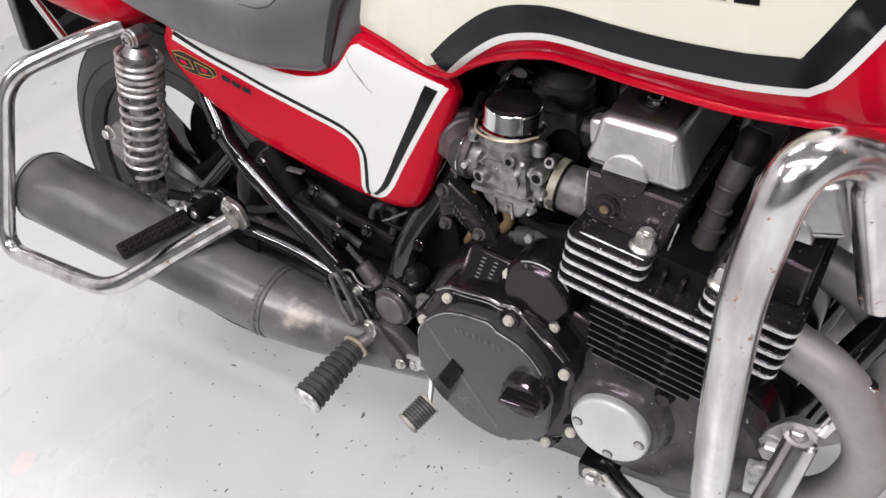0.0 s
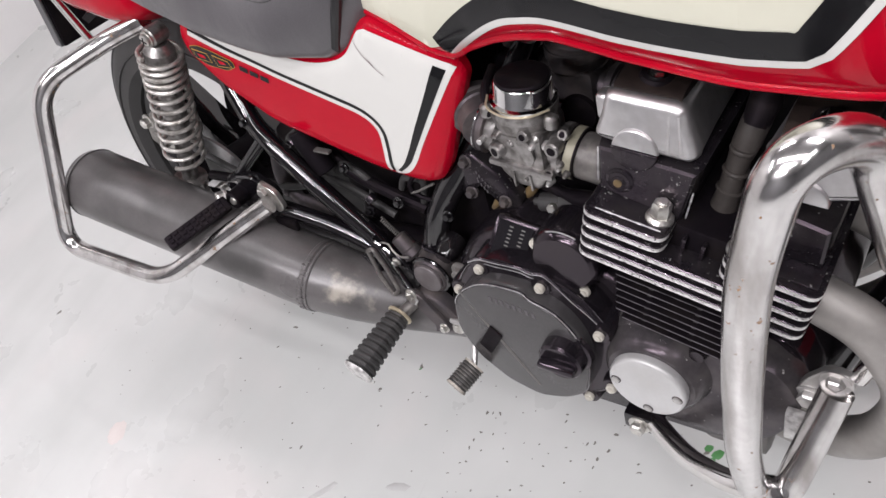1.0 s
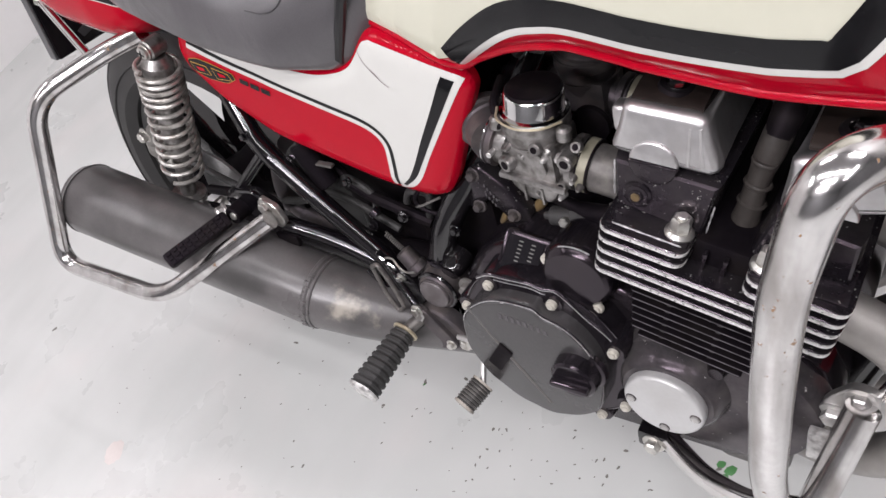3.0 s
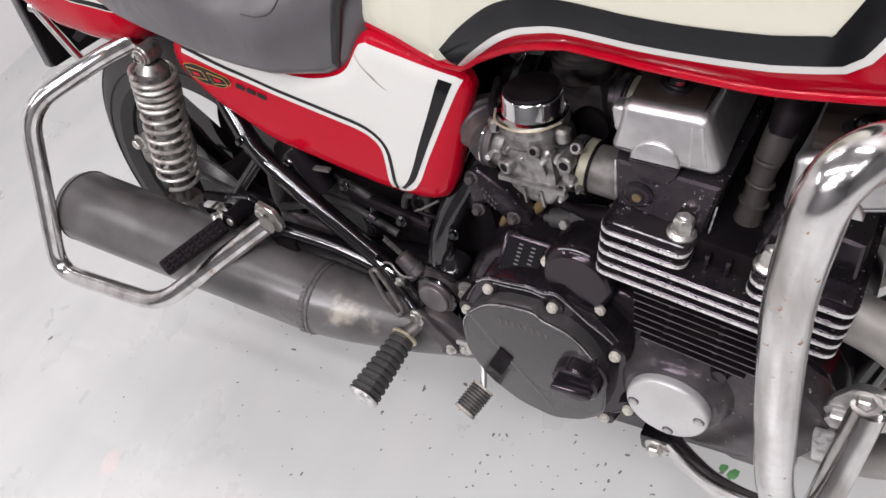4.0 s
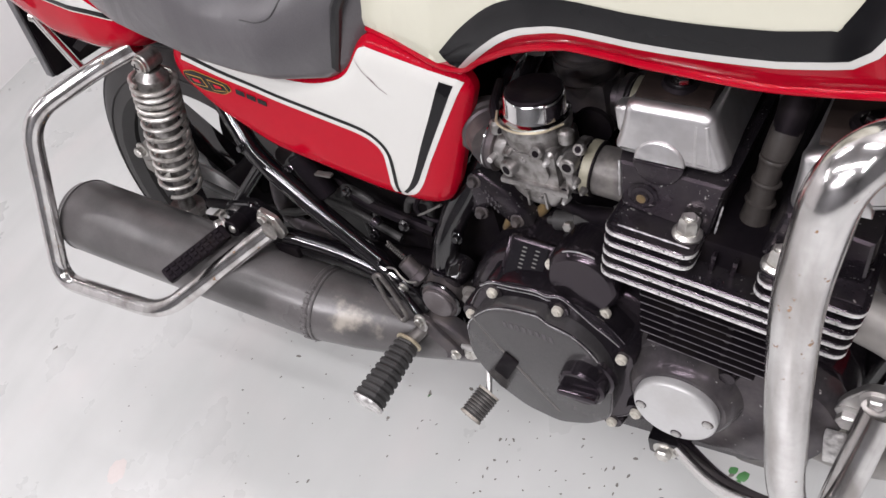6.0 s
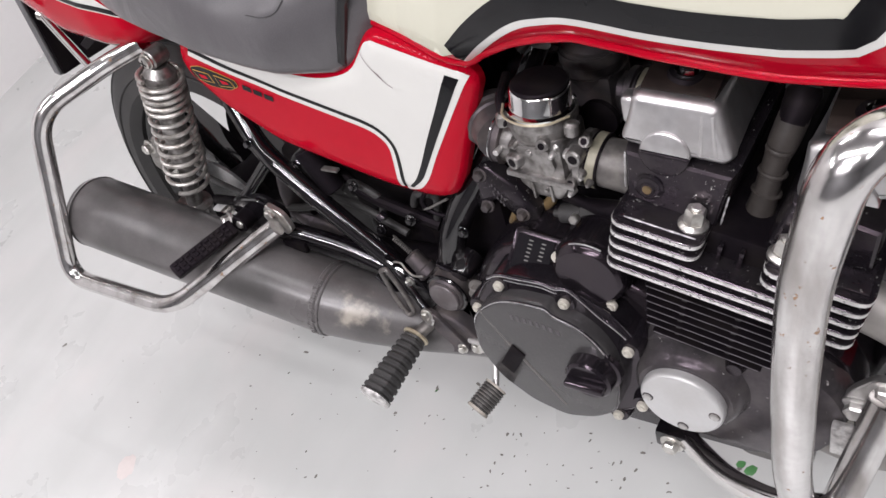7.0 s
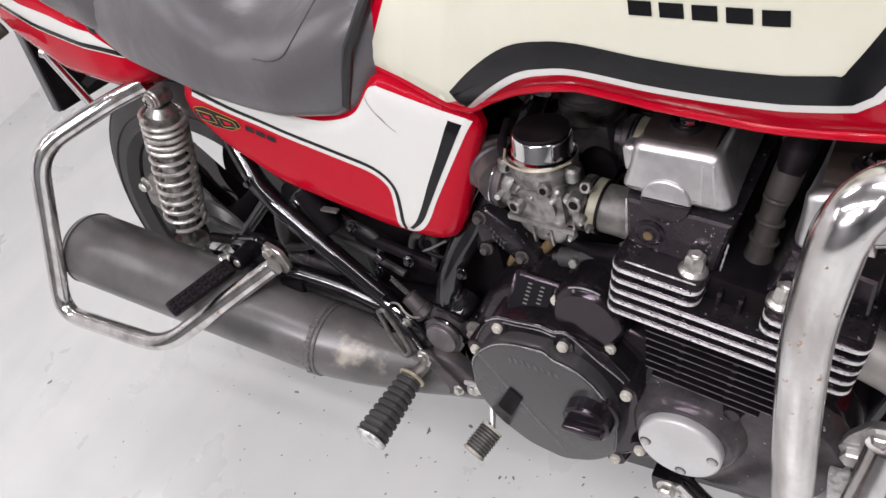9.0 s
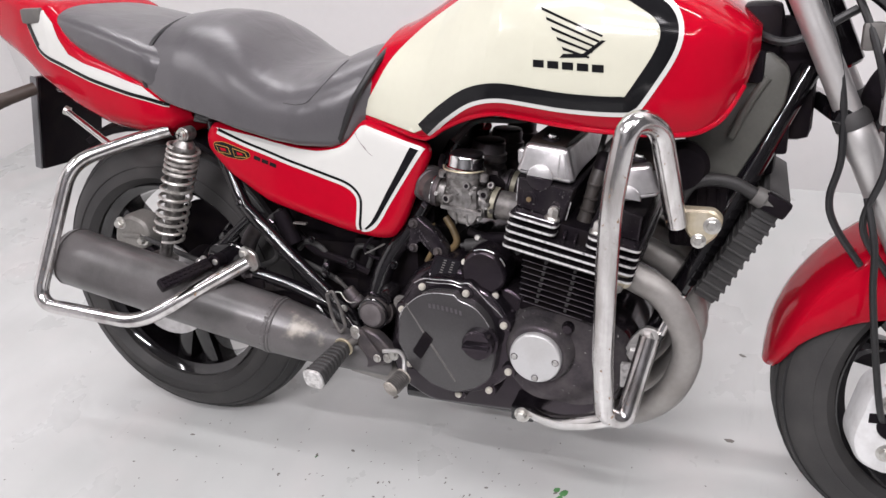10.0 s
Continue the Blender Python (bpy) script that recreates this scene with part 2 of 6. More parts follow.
def floor_paint():
    """Worn pale floor paint: broad cloudy patches, drag streaks, faint pinkish rubs and an uneven sheen."""
    m = bpy.data.materials.new("painted_concrete")
    m.use_nodes = True
    n, l = m.node_tree.nodes, m.node_tree.links
    b = n["Principled BSDF"]
    pos = n.new("ShaderNodeNewGeometry")

    def noise(scale, detail, stretch=(1, 1, 1), turn=0.0, rough=0.55):
        mp = n.new("ShaderNodeMapping")
        mp.inputs["Scale"].default_value = stretch
        mp.inputs["Rotation"].default_value = (0, 0, turn)
        l.new(pos.outputs["Position"], mp.inputs["Vector"])
        t = n.new("ShaderNodeTexNoise")
        t.inputs["Scale"].default_value, t.inputs["Detail"].default_value, t.inputs["Roughness"].default_value = scale, detail, rough
        l.new(mp.outputs["Vector"], t.inputs["Vector"])
        return t.outputs["Fac"]

    def ramp(fac, lo, hi, top):
        r = n.new("ShaderNodeMapRange")
        r.interpolation_type = "SMOOTHSTEP"
        r.inputs["From Min"].default_value, r.inputs["From Max"].default_value, r.inputs["To Max"].default_value = lo, hi, top
        l.new(fac, r.inputs["Value"])
        return r.outputs["Result"]

    def mix(fac, a, col):
        x = n.new("ShaderNodeMix")
        x.data_type = "RGBA"
        l.new(fac, x.inputs["Factor"])
        if isinstance(a, tuple):
            x.inputs["A"].default_value = (*a, 1)
        else:
            l.new(a, x.inputs["A"])
        x.inputs["B"].default_value = (*col, 1)
        return x.outputs["Result"]

    c = mix(ramp(noise(1.6, 4), 0.38, 0.66, 0.9), (0.560, 0.566, 0.556), (0.500, 0.512, 0.500))
    c = mix(ramp(noise(5.0, 3, (1, 0.35, 1), 0.5), 0.42, 0.78, 0.7), c, (0.465, 0.476, 0.464))
    c = mix(ramp(noise(3.2, 2, turn=1.1), 0.48, 0.80, 0.6), c, (0.590, 0.560, 0.550))
    c = mix(ramp(noise(26.0, 6, (1, 0.12, 1), 0.62, 0.7), 0.60, 0.72, 0.35), c, (0.43, 0.44, 0.43))
    l.new(c, b.inputs["Base Color"])
    rr = n.new("ShaderNodeMapRange")
    rr.inputs["To Min"].default_value, rr.inputs["To Max"].default_value = 0.16, 0.44
    l.new(noise(4.0, 5), rr.inputs["Value"])
    l.new(rr.outputs["Result"], b.inputs["Roughness"])
    bp = n.new("ShaderNodeBump")
    bp.inputs["Strength"].default_value, bp.inputs["Distance"].default_value = 0.12, 0.001
    l.new(noise(60.0, 4), bp.inputs["Height"])
    l.new(bp.outputs["Normal"], b.inputs["Normal"])
    return m


def scraped_paint(place, size):
    """The exhaust paint with one pale rubbed patch about a place, ragged at its edges."""
    m = MUFFLER.copy()
    m.name = "rubbed_exhaust_paint"
    n, l = m.node_tree.nodes, m.node_tree.links
    b = n["Principled BSDF"]
    pos = n.new("ShaderNodeNewGeometry")
    off = n.new("ShaderNodeVectorMath")
    off.operation = "SUBTRACT"
    off.inputs[1].default_value = place
    l.new(pos.outputs["Position"], off.inputs[0])
    sc = n.new("ShaderNodeVectorMath")
    sc.operation = "DIVIDE"
    sc.inputs[1].default_value = size
    l.new(off.outputs[0], sc.inputs[0])
    far = n.new("ShaderNodeVectorMath")
    far.operation = "LENGTH"
    l.new(sc.outputs[0], far.inputs[0])
    rag = n.new("ShaderNodeTexNoise")
    rag.inputs["Scale"].default_value, rag.inputs["Detail"].default_value, rag.inputs["Roughness"].default_value = 30, 4, 0.6
    l.new(pos.outputs["Position"], rag.inputs["Vector"])
    add = n.new("ShaderNodeMath")
    add.operation = "MULTIPLY_ADD"
    add.inputs[1].default_value = 2.6
    l.new(rag.outputs["Fac"], add.inputs[0])
    l.new(far.outputs["Value"], add.inputs[2])
    edge = n.new("ShaderNodeMapRange")
    edge.interpolation_type = "SMOOTHSTEP"
    edge.inputs["From Min"].default_value, edge.inputs["From Max"].default_value = 2.15, 1.35
    l.new(add.outputs["Value"], edge.inputs["Value"])
    x = n.new("ShaderNodeMix")
    x.data_type = "RGBA"
    x.inputs["B"].default_value = (0.34, 0.312, 0.27, 1)
    l.new(edge.outputs["Result"], x.inputs["Factor"])
    l.new(b.inputs["Base Color"].links[0].from_socket, x.inputs["A"])
    l.new(x.outputs["Result"], b.inputs["Base Color"])
    return m


FLOOR = floor_paint()
# Greys for surfaces out of view, kept low for contrast in the chrome.
UNSEENWALL = material("unseen_grey_wall", (0.13, 0.13, 0.135), 0.7, grain=0.04, scale=40, stain=0.15, stain_scale=1.5, bump=0.1)
CEILING = material("unseen_grey_ceiling", (0.27, 0.27, 0.275), 0.8, grain=0.04, scale=30, stain=0.2, stain_scale=1.2)
WALL = material("white_wall", (0.74, 0.73, 0.725), 0.8, grain=0.02, scale=40, stain=0.08, stain_scale=1.5, bump=0.1)
SPECK = material("floor_dirt", (0.17, 0.16, 0.145), 0.8, grain=0.4, scale=300)
GREENPAINT = material("green_paint_drips", (0.07, 0.22, 0.07), 0.6, grain=0.2)
PINKSPOT = material("pinkish_floor_stain", (0.60, 0.545, 0.525), 0.32, grain=0.05, scale=140)
LAMPWHITE = material("lamp_housing", (0.8, 0.8, 0.8), 0.5)
GLOW = bpy.data.materials.new("lit_tube")
GLOW.use_nodes = True
GLOW.node_tree.nodes["Principled BSDF"].inputs["Emission Color"].default_value = (1, 0.99, 0.97, 1)
GLOW.node_tree.nodes["Principled BSDF"].inputs["Emission Strength"].default_value = 6.0




def wrinkled(m, scale, depth):
    """Soft large dents and creases over a surface's fine grain."""
    n, l = m.node_tree.nodes, m.node_tree.links
    pos = n.new("ShaderNodeNewGeometry")
    wave = n.new("ShaderNodeTexNoise")
    wave.inputs["Scale"].default_value, wave.inputs["Detail"].default_value, wave.inputs["Distortion"].default_value = scale, 3, 0.6
    l.new(pos.outputs["Position"], wave.inputs["Vector"])
    bp = n.new("ShaderNodeBump")
    bp.inputs["Strength"].default_value, bp.inputs["Distance"].default_value = 0.35, depth
    l.new(wave.outputs["Fac"], bp.inputs["Height"])
    b = n["Principled BSDF"]
    if b.inputs["Normal"].links:
        l.new(b.inputs["Normal"].links[0].from_socket, bp.inputs["Normal"])
    l.new(bp.outputs["Normal"], b.inputs["Normal"])


wrinkled(VINYL, 16, 0.006)

# ---- mesh helpers ----
V = Vector


def smooth(bm, degrees=32):
    for f in bm.faces:
        f.smooth = True
    for e in bm.edges:
        if len(e.link_faces) == 2 and e.calc_face_angle(0) > radians(degrees):
            e.smooth = False


def part(name, bm, mat, parent=None, label="", degrees=32):
    """One mesh object under a thing or a part."""
    bmesh.ops.recalc_face_normals(bm, faces=bm.faces)
    smooth(bm, degrees)
    me = bpy.data.meshes.new(name)
    bm.to_mesh(me)
    bm.free()
    me.materials.append(mat)
    ob = new(name, me)
    while parent and parent.parent and parent.parent.parent:
        parent = parent.parent
    ob.parent = parent
    if label:
        ob["label"] = label
    return ob


def again(name, ob, m, parent, label=""):
    """A further part on the same mesh, moved by m."""
    o = new(name, ob.data)
    o.parent = parent
    o.matrix_basis = m
    if label:
        o["label"] = label
    return o


def rings_into(bm, rings, cap=True, close=False):
    rows = [[bm.verts.new(p) for p in ring] for ring in rings]
    n = len(rows[0])
    for a, b in zip(rows, rows[1:] + (rows[:1] if close else [])):
        for i in range(n):
            j = (i + 1) % n
            bm.faces.new((a[i], a[j], b[j], b[i]))
    if cap and not close:
        bm.faces.new(rows[0][::-1])
        bm.faces.new(rows[-1])
    return rows


def loft(rings, cap=True, close=False):
    bm = bmesh.new()
    rings_into(bm, rings, cap, close)
    return bm


def frame_of(d):
    d = V(d).normalized()
    u = d.cross(V((0, 0, 1)) if abs(d.z) < 0.9 else V((1, 0, 0))).normalized()
    return d, u, d.cross(u)


def turned(p0, p1, prof, seg=32, bm=None):
    """A body of revolution on the axis p0 to p1; prof: (share of the axis, radius)."""
    bm = bm or bmesh.new()
    p0, p1 = V(p0), V(p1)
    d, u, w = frame_of(p1 - p0)
    rings_into(bm, [[p0.lerp(p1, s) + r * (math.cos(2 * math.pi * k / seg) * u + math.sin(2 * math.pi * k / seg) * w) for k in range(seg)] for s, r in prof])
    return bm


def rod(p0, p1, r, r2=None, seg=20, bm=None, ch=0.12):
    r2 = r if r2 is None else r2
    length = (V(p1) - V(p0)).length
    c = min(r, r2) * ch / max(length, 1e-6)
    return turned(p0, p1, [(0, r * (1 - ch)), (c, r), (1 - c, r2), (1, r2 * (1 - ch))], seg, bm)


def rounded(points, radius=0.03, steps=6):
    """The polyline with its corners rounded."""
    pts = [V(p) for p in points]
    out = [pts[0]]
    for a, b, c in zip(pts, pts[1:], pts[2:]):
        r = min(radius, (b - a).length * 0.48, (c - b).length * 0.48)
        s, e = b + (a - b).normalized() * r, b + (c - b).normalized() * r
        for k in range(steps + 1):
            t = k / steps
            out.append((1 - t) ** 2 * s + 2 * t * (1 - t) * b + t * t * e)
    return out + [pts[-1]]


def spline(points, steps=6):
    """A smooth curve through the points."""
    p = [V(q) for q in points]
    p = [2 * p[0] - p[1]] + p + [2 * p[-1] - p[-2]]
    out = []
    for a, b, c, d in zip(p, p[1:], p[2:], p[3:]):
        for k in range(steps):
            t = k / steps
            out.append(0.5 * (2 * b + (c - a) * t + (2 * a - 5 * b + 4 * c - d) * t * t + (3 * b - a - 3 * c + d) * t ** 3))
    return out + [p[-2]]


def tube(path, r, seg=18, bm=None, close=False):
    """A round bar along a path; r: one radius, or one for each point."""
    bm = bm or bmesh.new()
    path = [V(p) for p in path]
    n = len(path)
    rings, u = [], None
    for i, p in enumerate(path):
        a, b = (path[i - 1] if i or close else p), (path[(i + 1) % n] if i < n - 1 or close else p)
        d = (b - a).normalized()
        if u is None:
            _, u, _ = frame_of(d)
        u = (u - u.dot(d) * d).normalized()
        w = d.cross(u)
        ri = r[i] if isinstance(r, (list, tuple)) else r
        rings.append([p + ri * (math.cos(2 * math.pi * k / seg) * u + math.sin(2 * math.pi * k / seg) * w) for k in range(seg)])
    rings_into(bm, rings, True, close)
    return bm


def block(lo, hi, bevel=0.003, bm=None, m=None, seg=2):
    """A box with rounded edges, moved by m."""
    own = bmesh.new()
    bmesh.ops.create_cube(own, size=1)
    for v in own.verts:
        v.co = V([(a + b) / 2 + c * (b - a) for a, b, c in zip(lo, hi, v.co)])
    if bevel:
        bmesh.ops.bevel(own, geom=own.edges[:], offset=bevel, segments=seg, affect="EDGES", profile=0.6)
    if m:
        own.transform(m)
    if bm is None:
        return own
    me = bpy.data.meshes.new("tmp")
    own.to_mesh(me)
    own.free()
    bm.from_mesh(me)
    bpy.data.meshes.remove(me)
    return bm


def resample(pts, step):
    out = []
    for a, b in zip(pts, pts[1:]):
        n = max(1, int(math.hypot(b[0] - a[0], b[1] - a[1]) / step))
        out += [(a[0] + (b[0] - a[0]) * k / n, a[1] + (b[1] - a[1]) * k / n) for k in range(n)]
    return out + [pts[-1]]


def curve2(pts, steps=6):
    return [(p.x, p.z) for p in spline([(x, 0, z) for x, z in pts], steps)]


def round2(pts, radius, steps=5, closed=True):
    """A closed outline with rounded corners."""
    n = len(pts)
    out = []
    for i in range(n):
        a, b, c = V(pts[i - 1]), V(pts[i]), V(pts[(i + 1) % n])
        r = min(radius, (b - a).length * 0.45, (c - b).length * 0.45)
        s, e = b + (a - b).normalized() * r, b + (c - b).normalized() * r
        for k in range(steps + 1):
            t = k / steps
            q = (1 - t) ** 2 * s + 2 * t * (1 - t) * b + t * t * e
            out.append((q.x, q.y))
    return out


def area2(pts):
    return sum(a[0] * b[1] - b[0] * a[1] for a, b in zip(pts, pts[1:] + pts[:1])) / 2


def inset2(pts, d):
    """The closed outline moved inwards by d."""
    if area2(pts) < 0:
        d = -d
    n = len(pts)
    out = []
    for i in range(n):
        a, b, c = V(pts[i - 1]), V(pts[i]), V(pts[(i + 1) % n])
        e1, e2 = (b - a), (c - b)
        n1, n2 = V((-e1.y, e1.x)), V((-e2.y, e2.x))
        nn = (n1.normalized() if n1.length else V((0, 0))) + (n2.normalized() if n2.length else V((0, 0)))
        nn = nn.normalized() if nn.length else V((0, 0))
        out.append((b.x + nn.x * d, b.y + nn.y * d))
    return out


def slab(outline, levels, bm=None):
    """A plate seen from the side: levels of (inset, y), from its back to its face."""
    bm = bm or bmesh.new()
    rings_into(bm, [[V((x, y, z)) for x, z in inset2(outline, d)] for d, y in levels])
    return bm


def skin(outline, depth, lift=0.0008, cuts=7, edge=0.011):
    """A thin painted area on a surface y = depth(x, z): the outline filled, divided finely and laid on it."""
    bm = bmesh.new()
    pts = resample(list(outline) + [outline[0]], 0.006)[:-1]
    bm.faces.new([bm.verts.new((x, 0, z)) for x, z in pts])
    bmesh.ops.triangulate(bm, faces=bm.faces[:], ngon_method="BEAUTY")
    for _ in range(cuts):
        long = [e for e in bm.edges if e.calc_length() > edge]
        if not long:
            break
        bmesh.ops.subdivide_edges(bm, edges=long, cuts=1)
        bmesh.ops.triangulate(bm, faces=[f for f in bm.faces if len(f.verts) > 3])
    for v in bm.verts:
        v.co.y = depth(v.co.x, v.co.z) - lift
    return bm


def ribbon(pts, w0, w1, depth, lift=0.0008, across=3):
    """A painted stripe along a line, from w0 to w1 to the line's left, laid on y = depth(x, z)."""
    bm = bmesh.new()
    rows = []
    for i, p in enumerate(pts):
        a, b = V(pts[max(0, i - 1)]), V(pts[min(len(pts) - 1, i + 1)])
        d = (b - a).normalized()
        nrm = V((-d.y, d.x))
        row = []
        for k in range(across + 1):
            q = V(p) + nrm * (w0 + (w1 - w0) * k / across)
            row.append(bm.verts.new((q.x, depth(q.x, q.y) - lift, q.y)))
        rows.append(row)
    for a, b in zip(rows, rows[1:]):
        for k in range(across):
            bm.faces.new((a[k], a[k + 1], b[k + 1], b[k]))
    return bm


def hexhead(p, axis, r=0.006, h=0.006, washer=True):
    """A bolt head with its washer."""
    p, (d, u, w) = V(p), frame_of(axis)
    bm = bmesh.new()
    ring = lambda r, s, k=6: [p + d * s + r * (math.cos(2 * math.pi * i / k) * u + math.sin(2 * math.pi * i / k) * w) for i in range(k)]
    rings_into(bm, [ring(r, -0.001), ring(r, h * 0.8), ring(r * 0.8, h)])
    if washer:
        rings_into(bm, [ring(r * 1.45, -0.002, 16), ring(r * 1.45, 0.0008, 16), ring(r * 1.3, 0.0014, 16)])
    return bm


def domed(p, axis, r=0.006, h=0.005):
    """A round screw head."""
    p = V(p)
    return turned(p - V(axis).normalized() * 0.002, p + V(axis).normalized() * h, [(0, r), (0.5, r), (0.85, r * 0.8), (1, r * 0.4)], 14)


def table(xs, ys):
    """Smooth interpolation through a small table."""
    xs, ys = np.array(xs, float), np.array(ys, float)
    def f(x):
        return float(np.interp(x, xs, ys))
    return f


# ---- the place ----
def flat(name, lo, hi, mat, bevel=0):
    ob = part(name, block(lo, hi, bevel), mat)
    return tagged(ob, kind="structure")


tagged(flat("floor", (-6, -5, -0.12), (7, 4, 0), FLOOR), "pale grey painted concrete workshop floor with small dirt specks", "floor")
tagged(flat("wall_west", (-2.21, -5, 0), (-2.01, 4, 2.8), WALL), "plain white painted wall", "wall")
wall_north = flat("wall_north", (-4.2, 0, 0), (5, 0.2, 2.8), WALL)
wall_north.matrix_world = pose(1.32, 1.228, 0, 0, 0, -3.2)
tagged(wall_north, "plain white painted wall behind the motorcycle", "wall")
# Unseen south wall, east wall and ceiling, added grey to darken reflections.
tagged(flat("unseen_wall_south", (-2.01, -3.7, 0), (5, -3.5, 2.8), UNSEENWALL), "unseen grey wall added to darken reflections", "wall")
tagged(flat("unseen_wall_east", (4.2, -3.5, 0), (4.4, 2.5, 2.8), UNSEENWALL), "unseen grey wall added to darken reflections", "wall")
tagged(flat("ceiling", (-2.3, -3.8, CEIL), (4.6, 2.6, CEIL + 0.15), CEILING), "unseen grey ceiling added to darken reflections", "ceiling")
for lx, ly, turn, watts in TUBES:
    lamp = tagged(new("ceiling_lamp"), "white fluorescent tube lamp under the ceiling", "lamp", "ceiling tube lamps")
    lamp.matrix_world = pose(lx, ly, CEIL, 0, 0, turn)
    part("housing", block((-0.64, -0.07, -0.05), (0.64, 0.07, 0.0), 0.008), LAMPWHITE, lamp)
    for s in (-0.04, 0.04):
        part("tube", rod((-0.61, s, -0.066), (0.61, s, -0.066), 0.014), GLOW, lamp, "lit white glass tube")

# ---- the motorcycle: x ahead, y to its left, z up, leaning on its side stand ----
LEAN = 12.73
bike = tagged(new("motorcycle"), "red and cream motorcycle with chromed guards, leaning on its stand", "motorcycle")
bike.matrix_world = pose(0, 0, 0.0, -LEAN, 0, 0)


def P(name, bm, mat, label="", parent=None, degrees=32):
    return part(name, bm, mat, parent or bike, label, degrees)


class Shell:
    """A body whose cross-sections, at stations s leaning by lean(s), are rounded boxes: half-width w, bottom zb, top zt, widest at zc."""

    def __init__(self, w, zb, zt, zc, lean=lambda s: 0.0, zref=0.7, nlo=4.0, nhi=2.4, foot=0.0):
        self.foot = foot
        self.w, self.zb, self.zt, self.zc, self.lean, self.zref, self.nlo, self.nhi = w, zb, zt, zc, lean, zref, nlo, nhi

    def half(self, s, z):
        c = self.zc(s)
        if z < c and self.foot:
            return self.w(s) * (1 - self.foot * min(1.0, (c - z) / max(1e-4, c - self.zb(s))) ** self.nlo)
        if z < c:
            q, n = (c - z) / max(1e-4, c - self.zb(s)), self.nlo
        else:
            q, n = (z - c) / max(1e-4, self.zt(s) - c), self.nhi
        return self.w(s) * max(0.0, 1 - min(1, q) ** n) ** (1 / n)

    def station(self, x, z):
        s = x
        for _ in range(8):
            s = x - self.lean(s) * (z - self.zref)
        return s

    def depth(self, x, z):
        return -self.half(self.station(x, z), z)

    def arch(self, s, k):
        """The outer line of the section at s, from low on the right over the top to the left."""
        c, zb, zt, w = self.zc(s), self.zb(s), self.zt(s), self.w(s)
        out = []
        for i in range(k + 1):
            a = math.pi * i / k
            q = math.sin(a)
            out.append((w * math.copysign(abs(math.cos(a)) ** (2 / self.nhi), math.cos(a)), c + (zt - c) * max(0.0, q) ** (2 / self.nhi)))
        return [(self.half(s, zb + (c - zb) * t), zb + (c - zb) * t) for t in (0.35, 0.6, 0.8)] + out

    def mesh(self, stations, k=20):
        rings = []
        for s in stations:
            c, zb, zt = self.zc(s), self.zb(s), self.zt(s)
            right = []
            for i in range(k + 1):
                a = math.pi * (i / k - 0.5)
                q = math.sin(a)
                n = self.nlo if q < 0 else self.nhi
                h = (c - zb) if q < 0 else (zt - c)
                sy, sz = abs(math.cos(a)) ** (2 / n), abs(q) ** (2 / n)
                if q < 0 and self.foot:
                    right.append((self.w(s) * (1 - self.foot * abs(q) ** self.nlo), c + q * h))
                else:
                    right.append((self.w(s) * sy, c + math.copysign(sz, q) * h))
            loop = [(-y, z) for y, z in right] + [(y, z) for y, z in right[::-1][1:(None if self.foot else -1)]]
            rings.append([V((s + self.lean(s) * (z - self.zref), y, z)) for y, z in loop])
        return loft(rings)


# fuel tank
tank_lean = lambda s: 0.46 * max(0.0, 1 - max(0, s - 0.54) / 0.34) ** 1.3
tank = Shell(table((0.53, 0.545, 0.60, 0.655, 0.72, 0.78, 0.86, 0.95, 1.02, 1.07, 1.10, 1.125, 1.138), (0.145, 0.153, 0.165, 0.182, 0.207, 0.226, 0.240, 0.2455, 0.240, 0.220, 0.196, 0.158, 0.11)),
             table((0.53, 0.545, 0.655, 0.68, 0.704, 0.737, 0.77, 0.80, 0.845, 0.93, 1.0, 1.06, 1.09, 1.105, 1.123, 1.138), (0.700, 0.697, 0.670, 0.671, 0.685, 0.701, 0.711, 0.715, 0.710, 0.697, 0.692, 0.690, 0.700, 0.716, 0.748, 0.79)),
             table((0.53, 0.56, 0.62, 0.70, 0.80, 0.92, 1.02, 1.08, 1.11, 1.138), (0.84, 0.85, 0.88, 0.925, 0.955, 0.955, 0.918, 0.876, 0.852, 0.825)),
             table((0.53, 0.6, 0.66, 0.72, 0.80, 0.9, 1.0, 1.1, 1.138), (0.722, 0.712, 0.706, 0.738, 0.772, 0.788, 0.795, 0.80, 0.812)), tank_lean, 0.7, 4.0, 2.4, 0.10)
fuel_tank = P("fuel_tank", tank.mesh([0.530 + 0.608 * (0.5 - 0.5 * math.cos(math.pi * i / 64)) for i in range(65)], 24), RED, "glossy red fuel tank with cream side panels")
# Bottom faces are set to black so parts below don't mirror red.
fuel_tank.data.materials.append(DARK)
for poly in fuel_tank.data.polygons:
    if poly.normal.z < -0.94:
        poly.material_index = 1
lip = [(0.56, 0.697), (0.655, 0.672), (0.68, 0.673), (0.704, 0.687), (0.737, 0.702), (0.77, 0.712), (0.80, 0.716), (0.845, 0.711), (0.93, 0.699), (1.0, 0.694), (1.06, 0.692), (1.09, 0.703), (1.106, 0.720), (1.121, 0.748)]
P("rim", tube([V((x, tank.depth(x, z + 0.003) + 0.0006, z + 0.0025)) for x, z in curve2(lip, 5)], 0.0042, 14), RED, parent=fuel_tank)
band_low = curve2([(0.672, 0.688), (0.706, 0.714), (0.745, 0.738), (0.776, 0.749), (0.809, 0.7525), (0.85, 0.7485), (0.90, 0.7415), (0.95, 0.738), (0.984, 0.737)], 5)
